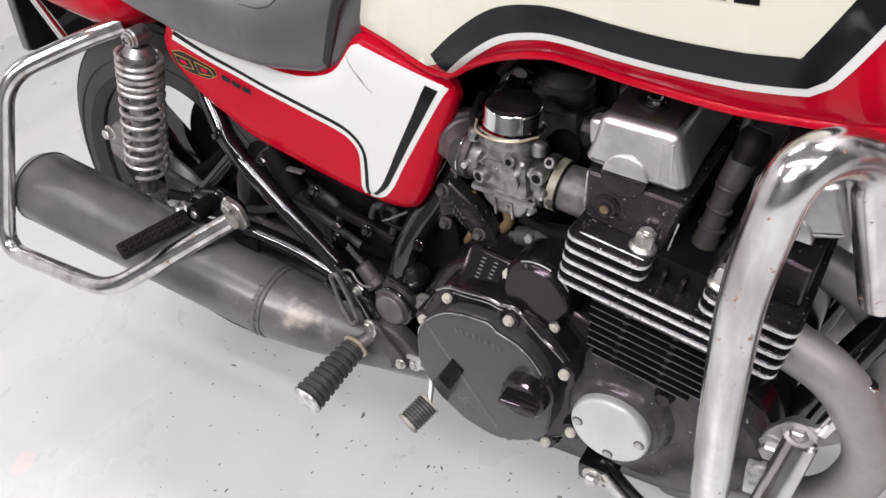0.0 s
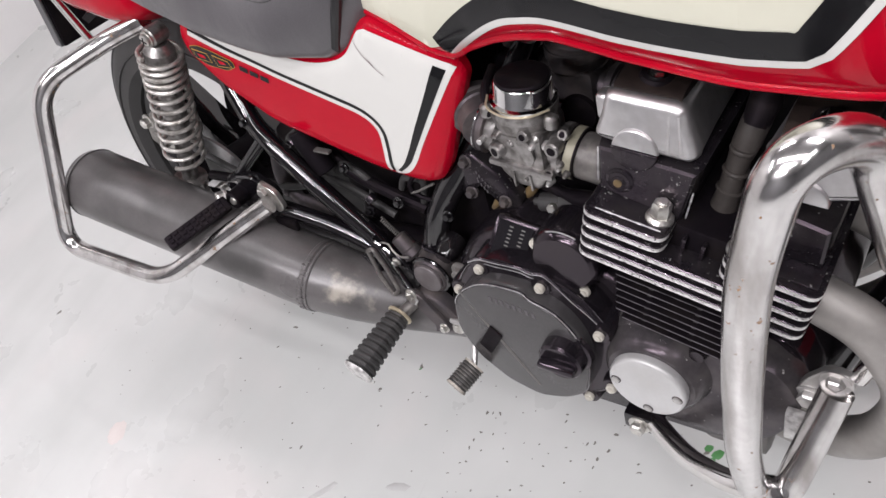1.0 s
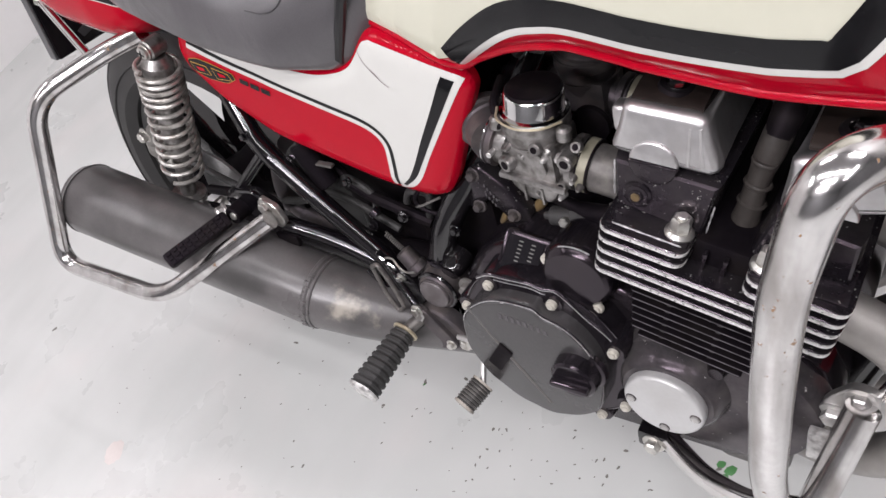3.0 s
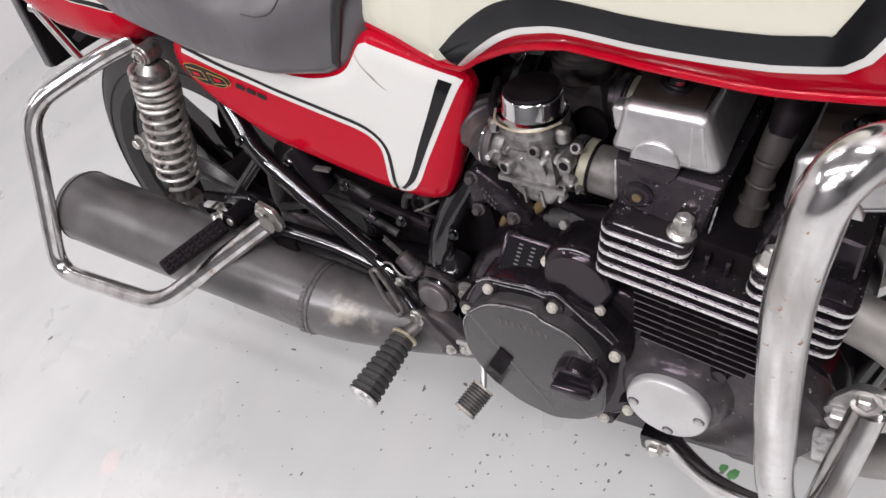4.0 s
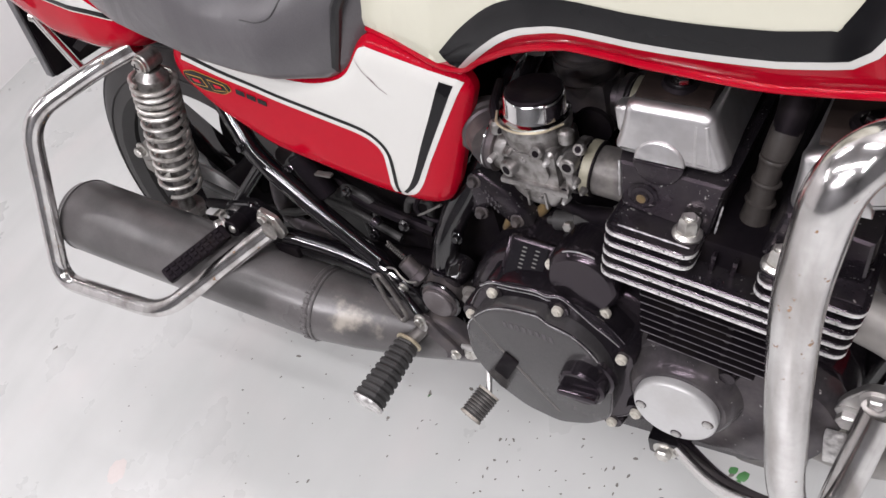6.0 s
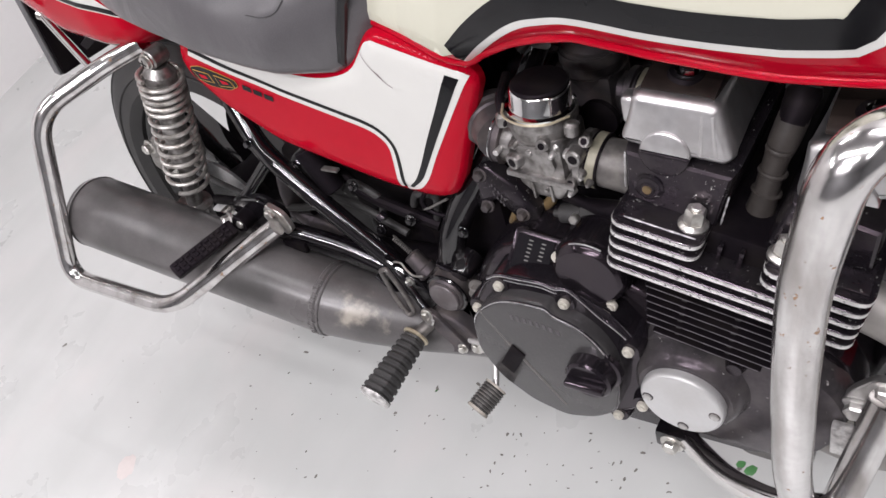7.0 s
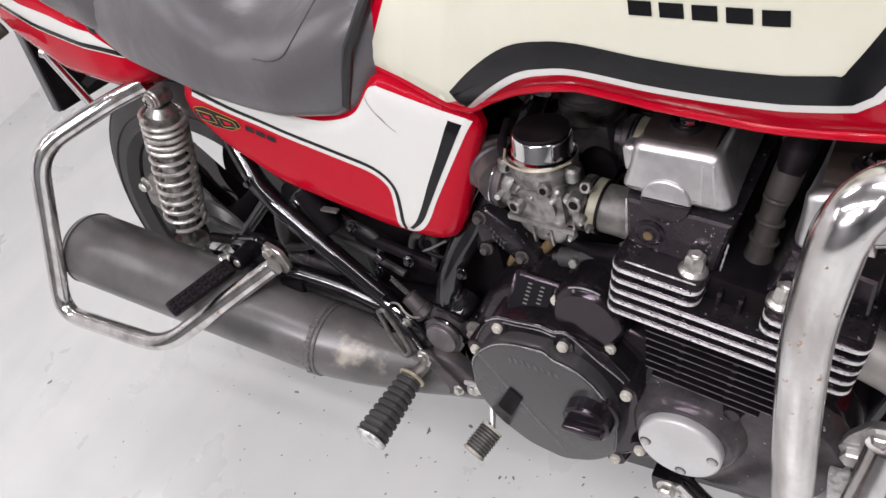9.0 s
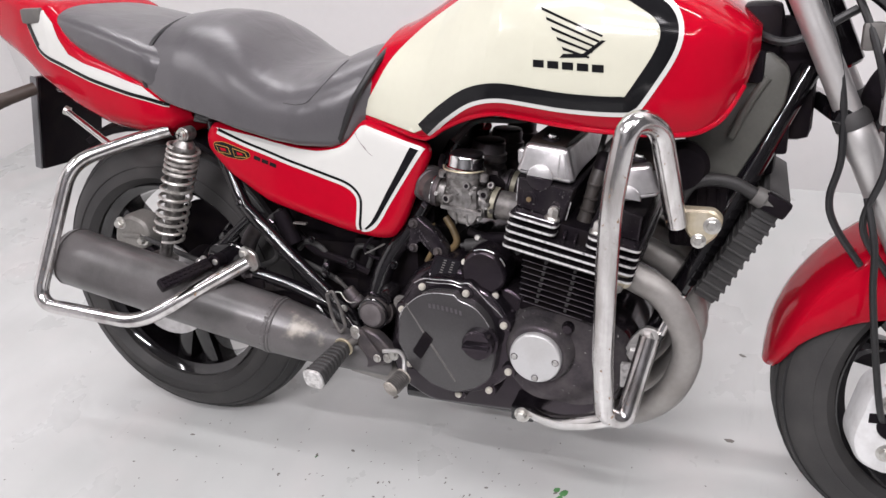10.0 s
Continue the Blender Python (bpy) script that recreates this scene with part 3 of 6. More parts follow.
band_front = curve2([(0.990, 0.741), (1.004, 0.762), (1.025, 0.797), (1.0325, 0.823), (1.025, 0.845), (1.003, 0.8625), (0.96, 0.885), (0.90, 0.895)], 5)
cream_line = [(0.552, 0.7060), (0.60, 0.6945), (0.655, 0.6815)] + band_low + band_front + curve2([(0.84, 0.90), (0.76, 0.887), (0.70, 0.862), (0.655, 0.834), (0.61, 0.793), (0.582, 0.75)], 4)
P("cream_panel", skin(cream_line, tank.depth, 0.0012), CREAM, "glossy cream paint panel", fuel_tank, 60)
stripe = band_low + band_front
P("black_stripe", ribbon(stripe, 0.0105, -0.0105, tank.depth, 0.0018), DECAL, "wide black stripe", fuel_tank, 60)
P("white_stripe", ribbon(stripe, -0.0105, -0.0165, tank.depth, 0.0016), WHITE, "narrow white stripe", fuel_tank, 60)
# wing-shaped mark of five feathers and a row of bars under it
for i in range(5):
    x0, z0 = 0.868 + 0.008 * i, 0.861 - 0.0125 * i
    x1, z1 = 0.953 - 0.004 * i, 0.824 - 0.0065 * i
    P("feather", skin([(x0, z0), (x0 + 0.002, z0 - 0.0044), (x1 - 0.0015, z1 - 0.0022), (x1, z1)], tank.depth, 0.0019, 2), DECAL, parent=fuel_tank, degrees=60)
P("feather", skin([(0.897, 0.797), (0.931, 0.797), (0.957, 0.8175), (0.951, 0.818), (0.928, 0.802), (0.902, 0.802)], tank.depth, 0.0019, 2), DECAL, parent=fuel_tank, degrees=60)
for i in range(5):
    x = 0.861 + i * 0.0198
    P("name_bar", skin([(x, 0.795 - i * 0.0016), (x, 0.7855 - i * 0.0016), (x + 0.0150, 0.7845 - i * 0.0016), (x + 0.0150, 0.794 - i * 0.0016)], tank.depth, 0.0019, 2), DECAL, parent=fuel_tank, degrees=60)

# seat
seat_lean = lambda s: 0.50 * max(0.0, min(1.0, (s - 0.40) / 0.12))
rider = Shell(table((0.10, 0.13, 0.20, 0.32, 0.44, 0.50, 0.535, 0.55), (0.150, 0.166, 0.183, 0.197, 0.198, 0.180, 0.155, 0.140)),
              table((0.10, 0.13, 0.168, 0.25, 0.2865, 0.343, 0.403, 0.45, 0.50, 0.55), (0.757, 0.735, 0.715, 0.700, 0.690, 0.671, 0.6555, 0.647, 0.642, 0.648)),
              table((0.10, 0.12, 0.15, 0.20, 0.26, 0.30, 0.32, 0.35, 0.375, 0.40, 0.43, 0.45, 0.476, 0.50, 0.55), (0.845, 0.858, 0.868, 0.873, 0.866, 0.845, 0.830, 0.805, 0.789, 0.780, 0.778, 0.785, 0.803, 0.812, 0.822)),
              table((0.10, 0.18, 0.25, 0.40, 0.50, 0.55), (0.775, 0.735, 0.712, 0.690, 0.688, 0.700)), seat_lean, 0.65, 5.0, 2.35)
seat = P("seat", rider.mesh([0.10 + 0.45 * i / 44 for i in range(45)], 22), VINYL, "dark grey vinyl two-part seat, creased")
pillion = Shell(table((-0.26, -0.20, -0.05, 0.06, 0.14, 0.17), (0.100, 0.127, 0.156, 0.172, 0.178, 0.168)),
                table((-0.26, -0.20, -0.08, -0.03, 0.03, 0.10, 0.17), (0.850, 0.845, 0.826, 0.792, 0.763, 0.735, 0.708)),
                table((-0.26, -0.22, -0.10, 0.02, 0.10, 0.17), (0.895, 0.908, 0.895, 0.868, 0.845, 0.82)),
                table((-0.26, -0.05, 0.17), (0.872, 0.845, 0.775)), lambda s: 0, 0.7, 3.0, 3.2)
P("pillion_pad", pillion.mesh([-0.26 + 0.43 * i / 34 for i in range(35)], 20), VINYL, parent=seat)
pipe_s = 0.128
over = [V((pipe_s + 0.03 * max(0, (z - 0.74) / 0.12) ** 2, -y * 1.012, z + 0.003)) for y, z in rider.arch(pipe_s, 26)]
P("piping", tube(over, 0.0046, 8), PIPING, parent=seat)
crease = curve2([(0.512, 0.785), (0.498, 0.760), (0.480, 0.736), (0.468, 0.7255), (0.450, 0.7235), (0.428, 0.7255)], 6)
P("crease", tube([V((x, rider.depth(x, z) + 0.0003, z)) for x, z in crease], [0.0010] * 22 + [0.0007] * 9, 8), SEAM, "worn crease line in the vinyl", parent=seat)
P("front_edge", tube([V((x + 0.002, -y, z)) for x, z, y in [(0.500, 0.647, 0.150), (0.515, 0.668, 0.168), (0.548, 0.73, 0.172), (0.580, 0.785, 0.145), (0.592, 0.81, 0.10)]], 0.006, 10), PIPING, "black rubber edge strip", parent=seat)

# tail cowl
tail = Shell(table((-0.36, -0.30, -0.20, -0.10, 0.0, 0.10, 0.16, 0.195), (0.075, 0.10, 0.132, 0.156, 0.168, 0.172, 0.165, 0.136)),
             table((-0.36, -0.28, -0.206, -0.17, -0.119, -0.055, 0.011, 0.09, 0.158, 0.195), (0.85, 0.802, 0.765, 0.733, 0.706, 0.676, 0.656, 0.645, 0.652, 0.676)),
             table((-0.36, -0.25, -0.10, -0.06, -0.03, 0.0, 0.08, 0.14, 0.195), (0.93, 0.925, 0.900, 0.868, 0.832, 0.812, 0.786, 0.752, 0.712)),
             table((-0.36, -0.25, -0.10, 0.0, 0.1, 0.195), (0.89, 0.86, 0.79, 0.735, 0.71, 0.695)), lambda s: 0, 0.7, 3.0, 7.0)
tail_cowl = P("tail_cowl", tail.mesh([-0.36 + 0.555 * i / 50 for i in range(51)], 22), RED, "glossy red tail cowl with white flash")
tail_line = curve2([(-0.166, 0.884), (-0.150, 0.838), (-0.128, 0.805), (-0.07, 0.782), (0.0, 0.757), (0.07, 0.737), (0.13, 0.722), (0.168, 0.711)], 5)
tail_top = [(0.166, 0.7155), (0.119, 0.749), (0.05, 0.773), (-0.01, 0.790), (-0.046, 0.806), (-0.066, 0.833), (-0.080, 0.862), (-0.103, 0.885)]
P("white_flash", skin(tail_line + tail_top, tail.depth, 0.0008), WHITE, parent=tail_cowl, degrees=60)
P("black_line", ribbon(tail_line[:9], 0.0140, 0.0015, tail.depth, 0.0013), DECAL, parent=tail_cowl, degrees=60)
P("black_line", ribbon(tail_line, 0.0085, 0.0020, tail.depth, 0.0014), DECAL, parent=tail_cowl, degrees=60)

P("strap_anchor", block((-0.160, -0.153, 0.862), (-0.110, -0.125, 0.890), 0.006), GREYPLASTIC, "dark grey strap anchor")

# side cover
cover_line = inset2(round2([(0.262, 0.686), (0.247, 0.664), (0.248, 0.641), (0.2865, 0.597), (0.362, 0.5505), (0.4455, 0.5265), (0.515, 0.5075), (0.569, 0.500), (0.598, 0.503), (0.6175, 0.530), (0.6415, 0.585), (0.6690, 0.645), (0.6635, 0.6585), (0.562, 0.6965), (0.545, 0.683), (0.527, 0.662), (0.504, 0.6515), (0.468, 0.6475), (0.386, 0.661)], 0.018, 5), -0.0025)
COVER_Y = -0.1725


def edge_drop(d):
    """How far the side cover's face falls away at a distance d inside its outline."""
    return 0.0130 * (1 - math.sqrt(1 - (1 - min(d, 0.024) / 0.024) ** 2))


def cover_depth(x, z):
    p = V((x, z))
    near = 1.0
    for a, b in zip(cover_line, cover_line[1:] + cover_line[:1]):
        a, b = V(a), V(b)
        e = b - a
        s = max(0.0, min(1.0, (p - a).dot(e) / max(e.length_squared, 1e-12)))
        near = min(near, (p - a - e * s).length)
    return COVER_Y + edge_drop(near)


side_cover = P("side_cover", slab(cover_line, [(0.004, -0.146), (0, -0.150), (0, COVER_Y + edge_drop(0)), (0.002, COVER_Y + edge_drop(0) + 0.002)]), RED, "glossy red side cover with white flash and black pinstripe", degrees=40)
P("cover_face", skin(cover_line, cover_depth, 0.0, 10, 0.0065), RED, parent=side_cover, degrees=70)
P("side_cover", slab(cover_line, [(0, 0.10), (0, 0.150), (0.004, 0.167), (0.013, 0.1725)]), RED, degrees=40)
pin = curve2([(0.2766, 0.6762), (0.334, 0.6548), (0.375, 0.6415), (0.413, 0.6283), (0.4517, 0.6165), (0.488, 0.6055), (0.5168, 0.5965), (0.5334, 0.588), (0.5440, 0.5765), (0.5478, 0.5633), (0.5459, 0.5441), (0.5428, 0.5243), (0.5430, 0.5135)], 5)
outer = curve2([(0.5430, 0.5120), (0.5475, 0.5098), (0.5646, 0.5148), (0.5809, 0.5307), (0.5996, 0.5594), (0.6158, 0.5827), (0.6408, 0.6186), (0.6656, 0.6537)], 4)
flash = pin + outer + [(0.660, 0.6575), (0.630, 0.667), (0.595, 0.679)] + curve2([(0.565, 0.6895), (0.554, 0.686), (0.540, 0.6715), (0.524, 0.6570), (0.502, 0.6485), (0.468, 0.6445), (0.427, 0.6490), (0.386, 0.6570), (0.344, 0.666), (0.272, 0.6795)], 4)
P("white_flash", skin(flash, cover_depth, 0.0007, 9, 0.0065), WHITE, parent=side_cover, degrees=60)
P("white_line", ribbon(pin, -0.0080, -0.0022, cover_depth, 0.0008), WHITE, parent=side_cover, degrees=60)
P("pinstripe", ribbon(pin, -0.0024, 0.0024, cover_depth, 0.0010), DECAL, parent=side_cover, degrees=60)
band_rear = curve2([(0.6421, 0.6569), (0.6199, 0.6198), (0.5952, 0.5801), (0.5768, 0.5488), (0.5623, 0.5276), (0.5495, 0.5161)], 4)
band_fore = curve2([(0.6565, 0.6525), (0.6351, 0.6212), (0.6105, 0.5855), (0.5870, 0.5503), (0.5721, 0.5292), (0.5536, 0.5144)], 4)
P("black_band", skin(band_rear + band_fore[::-1], cover_depth, 0.0012, 4), DECAL, parent=side_cover, degrees=60)
nick = curve2([(0.5451, 0.6779), (0.5516, 0.6676), (0.5594, 0.6567), (0.5682, 0.6464), (0.5760, 0.6405)], 4)
for half in (nick[:6], nick[5:14], nick[13:]):
    P("scratch", ribbon(half, -0.0004, 0.0012 if half is nick[5:14] else 0.0004, cover_depth, 0.0011, 1), SCRATCH, "shallow grey scratch" if len(half) == 9 else "", side_cover, 60)
P("scratch", skin([nick[6], nick[9], nick[12], (nick[9][0] + 0.0014, nick[9][1] + 0.0012)], cover_depth, 0.0012, 2), SCRATCH, parent=side_cover, degrees=60)
# plain emblem: one gold-edged dark plate with two marks, and three bars
plate = round2([(0.2650, 0.6545), (0.2650, 0.6400), (0.2900, 0.6285), (0.3220, 0.6240), (0.3400, 0.6300), (0.3380, 0.6385), (0.3080, 0.6490), (0.2850, 0.6560)], 0.006)
P("emblem_edge", skin(plate, cover_depth, 0.0012), GOLD, parent=side_cover, degrees=60)
P("emblem", skin(inset2(plate, 0.0008), cover_depth, 0.0016), DECAL, parent=side_cover, degrees=60)
for mark, tint in (([(0.2690, 0.6515), (0.2960, 0.6460), (0.3000, 0.6330), (0.2740, 0.6370)], DECAL), ([(0.3035, 0.6450), (0.3300, 0.6375), (0.3340, 0.6285), (0.3070, 0.6290)], DECAL)):
    sw = round2(mark, 0.0015)
    P("emblem_mark", skin(sw, cover_depth, 0.0018), GOLD, parent=side_cover, degrees=60)
    P("emblem_core", skin(inset2(sw, 0.0011), cover_depth, 0.0021), tint, parent=side_cover, degrees=60)
    mid = [sum(q[0] for q in mark) / 4, sum(q[1] for q in mark) / 4]
    P("emblem_slot", skin([(mid[0] + 0.42 * (x - mid[0]), mid[1] + 0.36 * (z - mid[1])) for x, z in mark], cover_depth, 0.0024, 2), RED, parent=side_cover, degrees=60)
for i in range(3):
    x, z = 0.3475 + i * 0.0155, 0.6335 - i * 0.0050
    P("emblem_bar", skin([(x, z), (x + 0.0125, z - 0.0040), (x + 0.0105, z - 0.0105), (x - 0.002, z - 0.0065)], cover_depth, 0.0014), DECAL, parent=side_cover, degrees=60)

# frame
rails = P("frame", tube(rounded([(0.225, -0.118, 0.680), (0.262, -0.142, 0.610), (0.300, -0.160, 0.540), (0.330, -0.170, 0.520), (0.400, -0.172, 0.4515), (0.480, -0.171, 0.3735), (0.525, -0.170, 0.332)], 0.02), 0.0130), FRAME, "glossy black tubular frame")
P("left_rail", tube(rounded([(0.19, 0.145, 0.685), (0.285, 0.158, 0.585), (0.318, 0.165, 0.513), (0.535, 0.172, 0.345)], 0.03), 0.0135), FRAME, parent=rails)
P("top_rail", tube(rounded([(-0.15, -0.10, 0.74), (0.20, -0.12, 0.69), (0.45, -0.11, 0.66), (0.70, -0.08, 0.70), (1.10, -0.05, 0.80)], 0.05), 0.014), FRAME, parent=rails)
P("top_rail", tube(rounded([(-0.15, 0.10, 0.74), (0.20, 0.12, 0.69), (0.45, 0.11, 0.66), (0.70, 0.08, 0.70), (1.10, 0.05, 0.80)], 0.05), 0.014), FRAME, parent=rails)
P("pivot_post", tube(rounded([(0.692, -0.090, 0.648), (0.640, -0.118, 0.553), (0.611, -0.135, 0.5018), (0.590, -0.149, 0.473), (0.5735, -0.159, 0.440), (0.561, -0.165, 0.400), (0.556, -0.165, 0.360), (0.555, -0.160, 0.29)], 0.05), 0.0165, 24), FRAME, parent=rails)
P("pivot_post", tube(rounded([(0.665, 0.105, 0.645), (0.618, 0.140, 0.535), (0.556, 0.160, 0.375), (0.555, 0.150, 0.26)], 0.05), 0.0195, 22), FRAME, parent=rails)
P("down_tube", tube(rounded([(1.205, -0.03, 0.76), (1.10, -0.085, 0.53), (1.02, -0.11, 0.37), (0.985, -0.12, 0.24), (0.93, -0.13, 0.205), (0.60, -0.14, 0.21)], 0.07), 0.0165, 20), FRAME, parent=rails)
P("down_tube", tube(rounded([(1.205, 0.03, 0.76), (1.10, 0.085, 0.53), (1.02, 0.11, 0.37), (0.985, 0.12, 0.24), (0.93, 0.13, 0.205), (0.60, 0.14, 0.21)], 0.07), 0.0165, 20), FRAME, parent=rails)
P("head_tube", rod((1.165, 0, 0.93), (1.245, 0, 0.755), 0.034, seg=24), FRAME, parent=rails)
P("cross_tube", rod((0.545, -0.16, 0.30), (0.545, 0.16, 0.30), 0.015), FRAME, parent=rails)
P("lower_stay", tube(rounded([(0.330, -0.192, 0.424), (0.40, -0.178, 0.400), (0.505, -0.168, 0.352)], 0.03), 0.0115), FRAME, parent=rails)
P("peg_strut", rod((0.314, -0.167, 0.517), (0.240, -0.196, 0.448), 0.0080), FRAME, parent=rails)
P("gusset", slab(round2([(0.470, 0.405), (0.520, 0.372), (0.540, 0.330), (0.520, 0.296), (0.500, 0.310), (0.475, 0.352)], 0.010), [(0, -0.178), (0, -0.186), (0.002, -0.188)]), FRAME, parent=rails)
P("gusset_rib", tube(rounded([(0.452, -0.190, 0.372), (0.480, -0.192, 0.346), (0.508, -0.192, 0.306), (0.516, -0.192, 0.292)], 0.02), 0.0045, 10), FRAME, parent=rails)
PVX, PVZ = 0.5635, 0.3715
pv = P("pivot_cap", turned((PVX, -0.150, PVZ), (PVX, -0.197, PVZ), [(0, 0.030), (0.55, 0.030), (0.56, 0.027), (0.86, 0.0265), (0.93, 0.0255), (1, 0.0225)], 32), DUSTY, "dusty black pivot boss", rails)
P("pivot_ring", turned((PVX, -0.190, PVZ), (PVX, -0.1945, PVZ), [(0, 0.0272), (0.3, 0.0282), (0.7, 0.0282), (1, 0.0268)], 32), FRAME, parent=pv)
P("pivot_disc", turned((PVX, -0.195, PVZ), (PVX, -0.2035, PVZ), [(0, 0.0205), (0.6, 0.0205), (0.75, 0.0195), (0.85, 0.0170), (1, 0.0140)], 28), PLUGGREY, "dull grey pivot plug", pv)
for p, r in (((0.508, -0.190, 0.300), 0.006), ((0.505, -0.189, 0.372), 0.005)):
    P("frame_bolt", hexhead(p, (0, -1, 0), r), ZINC, parent=rails)

# swinging arm, chain side and rear wheel
P("swinging_arm", tube(rounded([(0.556, -0.135, 0.362), (0.40, -0.132, 0.350), (0.10, -0.128, 0.325), (-0.06, -0.125, 0.318)], 0.05), 0.021, 16), DARK, "dirty black swinging arm")
P("swinging_arm", tube(rounded([(0.556, 0.135, 0.362), (0.10, 0.128, 0.325), (-0.06, 0.125, 0.318)], 0.05), 0.021, 16), DARK)
P("axle", rod((0.018, -0.165, 0.318), (0.018, 0.165, 0.318), 0.010), ZINC)
P("axle_nut", hexhead((0.018, -0.155, 0.318), (0, -1, 0), 0.015, 0.014), ZINC)


def wheel(name, centre, rt, width, rim_r, steer=0.0, label="", crown=0.62):
    """Tyre with grooves, cast rim, hub and paired spokes."""
    top = new(name)
    top.parent, top["label"] = bike, label
    top.matrix_basis = pose(*centre, 0, 0, steer)
    seg, n = 72, 18
    rings = []
    prof = []
    for i in range(n + 1):
        a = math.pi * (i / n)
        prof.append((-width / 2 * math.cos(a), rt - (rt - rim_r) * (1 - math.sin(a) ** crown) * 0.98))
    prof += [(width * 0.40, rim_r - 0.012), (-width * 0.40, rim_r - 0.012)]
    rings = [[V((r * math.cos(2 * math.pi * k / seg), y, r * math.sin(2 * math.pi * k / seg))) for y, r in prof] for k in range(seg)]
    tyre = part("tyre", loft(rings, False, True), TYRE, top, "worn black tyre")
    for y, dr in ((-width * 0.33, 0.0), (-width * 0.18, 0.0), (width * 0.18, 0.0), (width * 0.33, 0.0)):
        a = math.acos(max(-1, min(1, -y / (width / 2))))
        r = rt - (rt - rim_r) * (1 - math.sin(a) ** crown) * 0.98
        part("groove", tube([V((r * math.cos(2 * math.pi * k / 60), y, r * math.sin(2 * math.pi * k / 60))) for k in range(60)], 0.0025, 6, close=True), PIPING, tyre)
    wall_r = rim_r + (rt - rim_r) * 0.30
    part("sidewall_ring", tube([V((wall_r * math.cos(2 * math.pi * k / 60), -width * 0.485, wall_r * math.sin(2 * math.pi * k / 60))) for k in range(60)], 0.0018, 6, close=True), TYRE, tyre)
    rim_prof = [(-width * 0.42, rim_r + 0.006), (-width * 0.42, rim_r - 0.004), (-width * 0.30, rim_r - 0.016), (-width * 0.25, rim_r - 0.03), (width * 0.25, rim_r - 0.03), (width * 0.30, rim_r - 0.016), (width * 0.42, rim_r - 0.004), (width * 0.42, rim_r + 0.006), (0, rim_r - 0.014)]
    rim = part("rim", loft([[V((r * math.cos(2 * math.pi * k / seg), y, r * math.sin(2 * math.pi * k / seg))) for y, r in rim_prof] for k in range(seg)], False, True), FRAME, top, "glossy black cast rim")
    part("rim_edge", tube([V(((rim_r + 0.004) * math.cos(2 * math.pi * k / 72), -width * 0.425, (rim_r + 0.004) * math.sin(2 * math.pi * k / 72))) for k in range(72)], 0.0022, 6, close=True), BRUSHED, rim)
    part("hub", turned((0, -0.075, 0), (0, 0.075, 0), [(0, 0.03), (0.15, 0.052), (0.5, 0.046), (0.85, 0.052), (1, 0.03)], 28), DARK, top)
    for i in range(3):
        for d in (-0.20, 0.20):
            a = 2 * math.pi * i / 3 + 0.5
            s = V((0.045 * math.cos(a), 0, 0.045 * math.sin(a)))
            e = V(((rim_r - 0.02) * math.cos(a + d), 0, (rim_r - 0.02) * math.sin(a + d)))
            m = Matrix.Translation((s + e) / 2) @ (e - s).to_track_quat("X", "Y").to_matrix().to_4x4()
            h = (e - s).length / 2
            part("spoke", block((-h, -0.020, -0.030), (h, 0.020, 0.030), 0.010, None, m), FRAME, top)
    return top


rear = wheel("rear_wheel", (0.018, 0, 0.318), 0.318, 0.146, 0.233, label="rear wheel with black cast rim and worn tyre", crown=1.0)
part("brake_disc", turned((0, -0.082, 0), (0, -0.087, 0), [(0, 0.105), (1, 0.105)], 40), POLISHED, rear)
part("sprocket", turned((0, 0.076, 0), (0, 0.088, 0), [(0, 0.150), (1, 0.150)], 48), DARK, rear)
cal = P("rear_caliper", slab(round2([(-0.069, 0.425), (-0.055, 0.470), (-0.020, 0.490), (0.022, 0.478), (0.034, 0.448), (0.018, 0.418), (-0.030, 0.404)], 0.014), [(0.004, -0.072), (0, -0.078), (0, -0.112), (0.003, -0.119), (0.009, -0.123)]), CALIPER, "dirty grey rear brake caliper")
P("caliper_rib", block((-0.040, -0.127, 0.440), (0.008, -0.119, 0.450), 0.003), CALIPER, parent=cal)
P("caliper_bracket", slab(round2([(-0.06, 0.41), (-0.02, 0.445), (0.03, 0.41), (0.02, 0.34), (-0.03, 0.34)], 0.012), [(0, -0.100), (0, -0.112), (0.003, -0.115)]), DARK)
P("caliper_bolt", hexhead((-0.040, -0.122, 0.468), (0, -1, 0), 0.009, 0.012), ZINC, parent=cal)
P("caliper_bolt", hexhead((0.012, -0.122, 0.436), (0, -1, 0), 0.008, 0.012), ZINC, parent=cal)
P("chain_guard", block((0.05, 0.09, 0.40), (0.45, 0.12, 0.425), 0.006), DARK)
P("inner_fender", tube([V((0.335 * math.cos(a), 0, 0.318 + 0.335 * math.sin(a))) for a in [0.35 + 0.1 * i for i in range(14)]], 0.012, 10), DARK)
fender = bmesh.new()
rings_into(fender, [[V((0.018, 0, 0.318)) + V((r * math.cos(a), y, r * math.sin(a))) for y, r in ((-0.085, 0.333), (-0.088, 0.345), (-0.05, 0.358), (0.05, 0.358), (0.088, 0.345), (0.085, 0.333), (0.05, 0.352), (-0.05, 0.352))] for a in [0.25 + 0.11 * i for i in range(17)]])
P("rear_mudguard", fender, DARK, "black plastic mudguard")

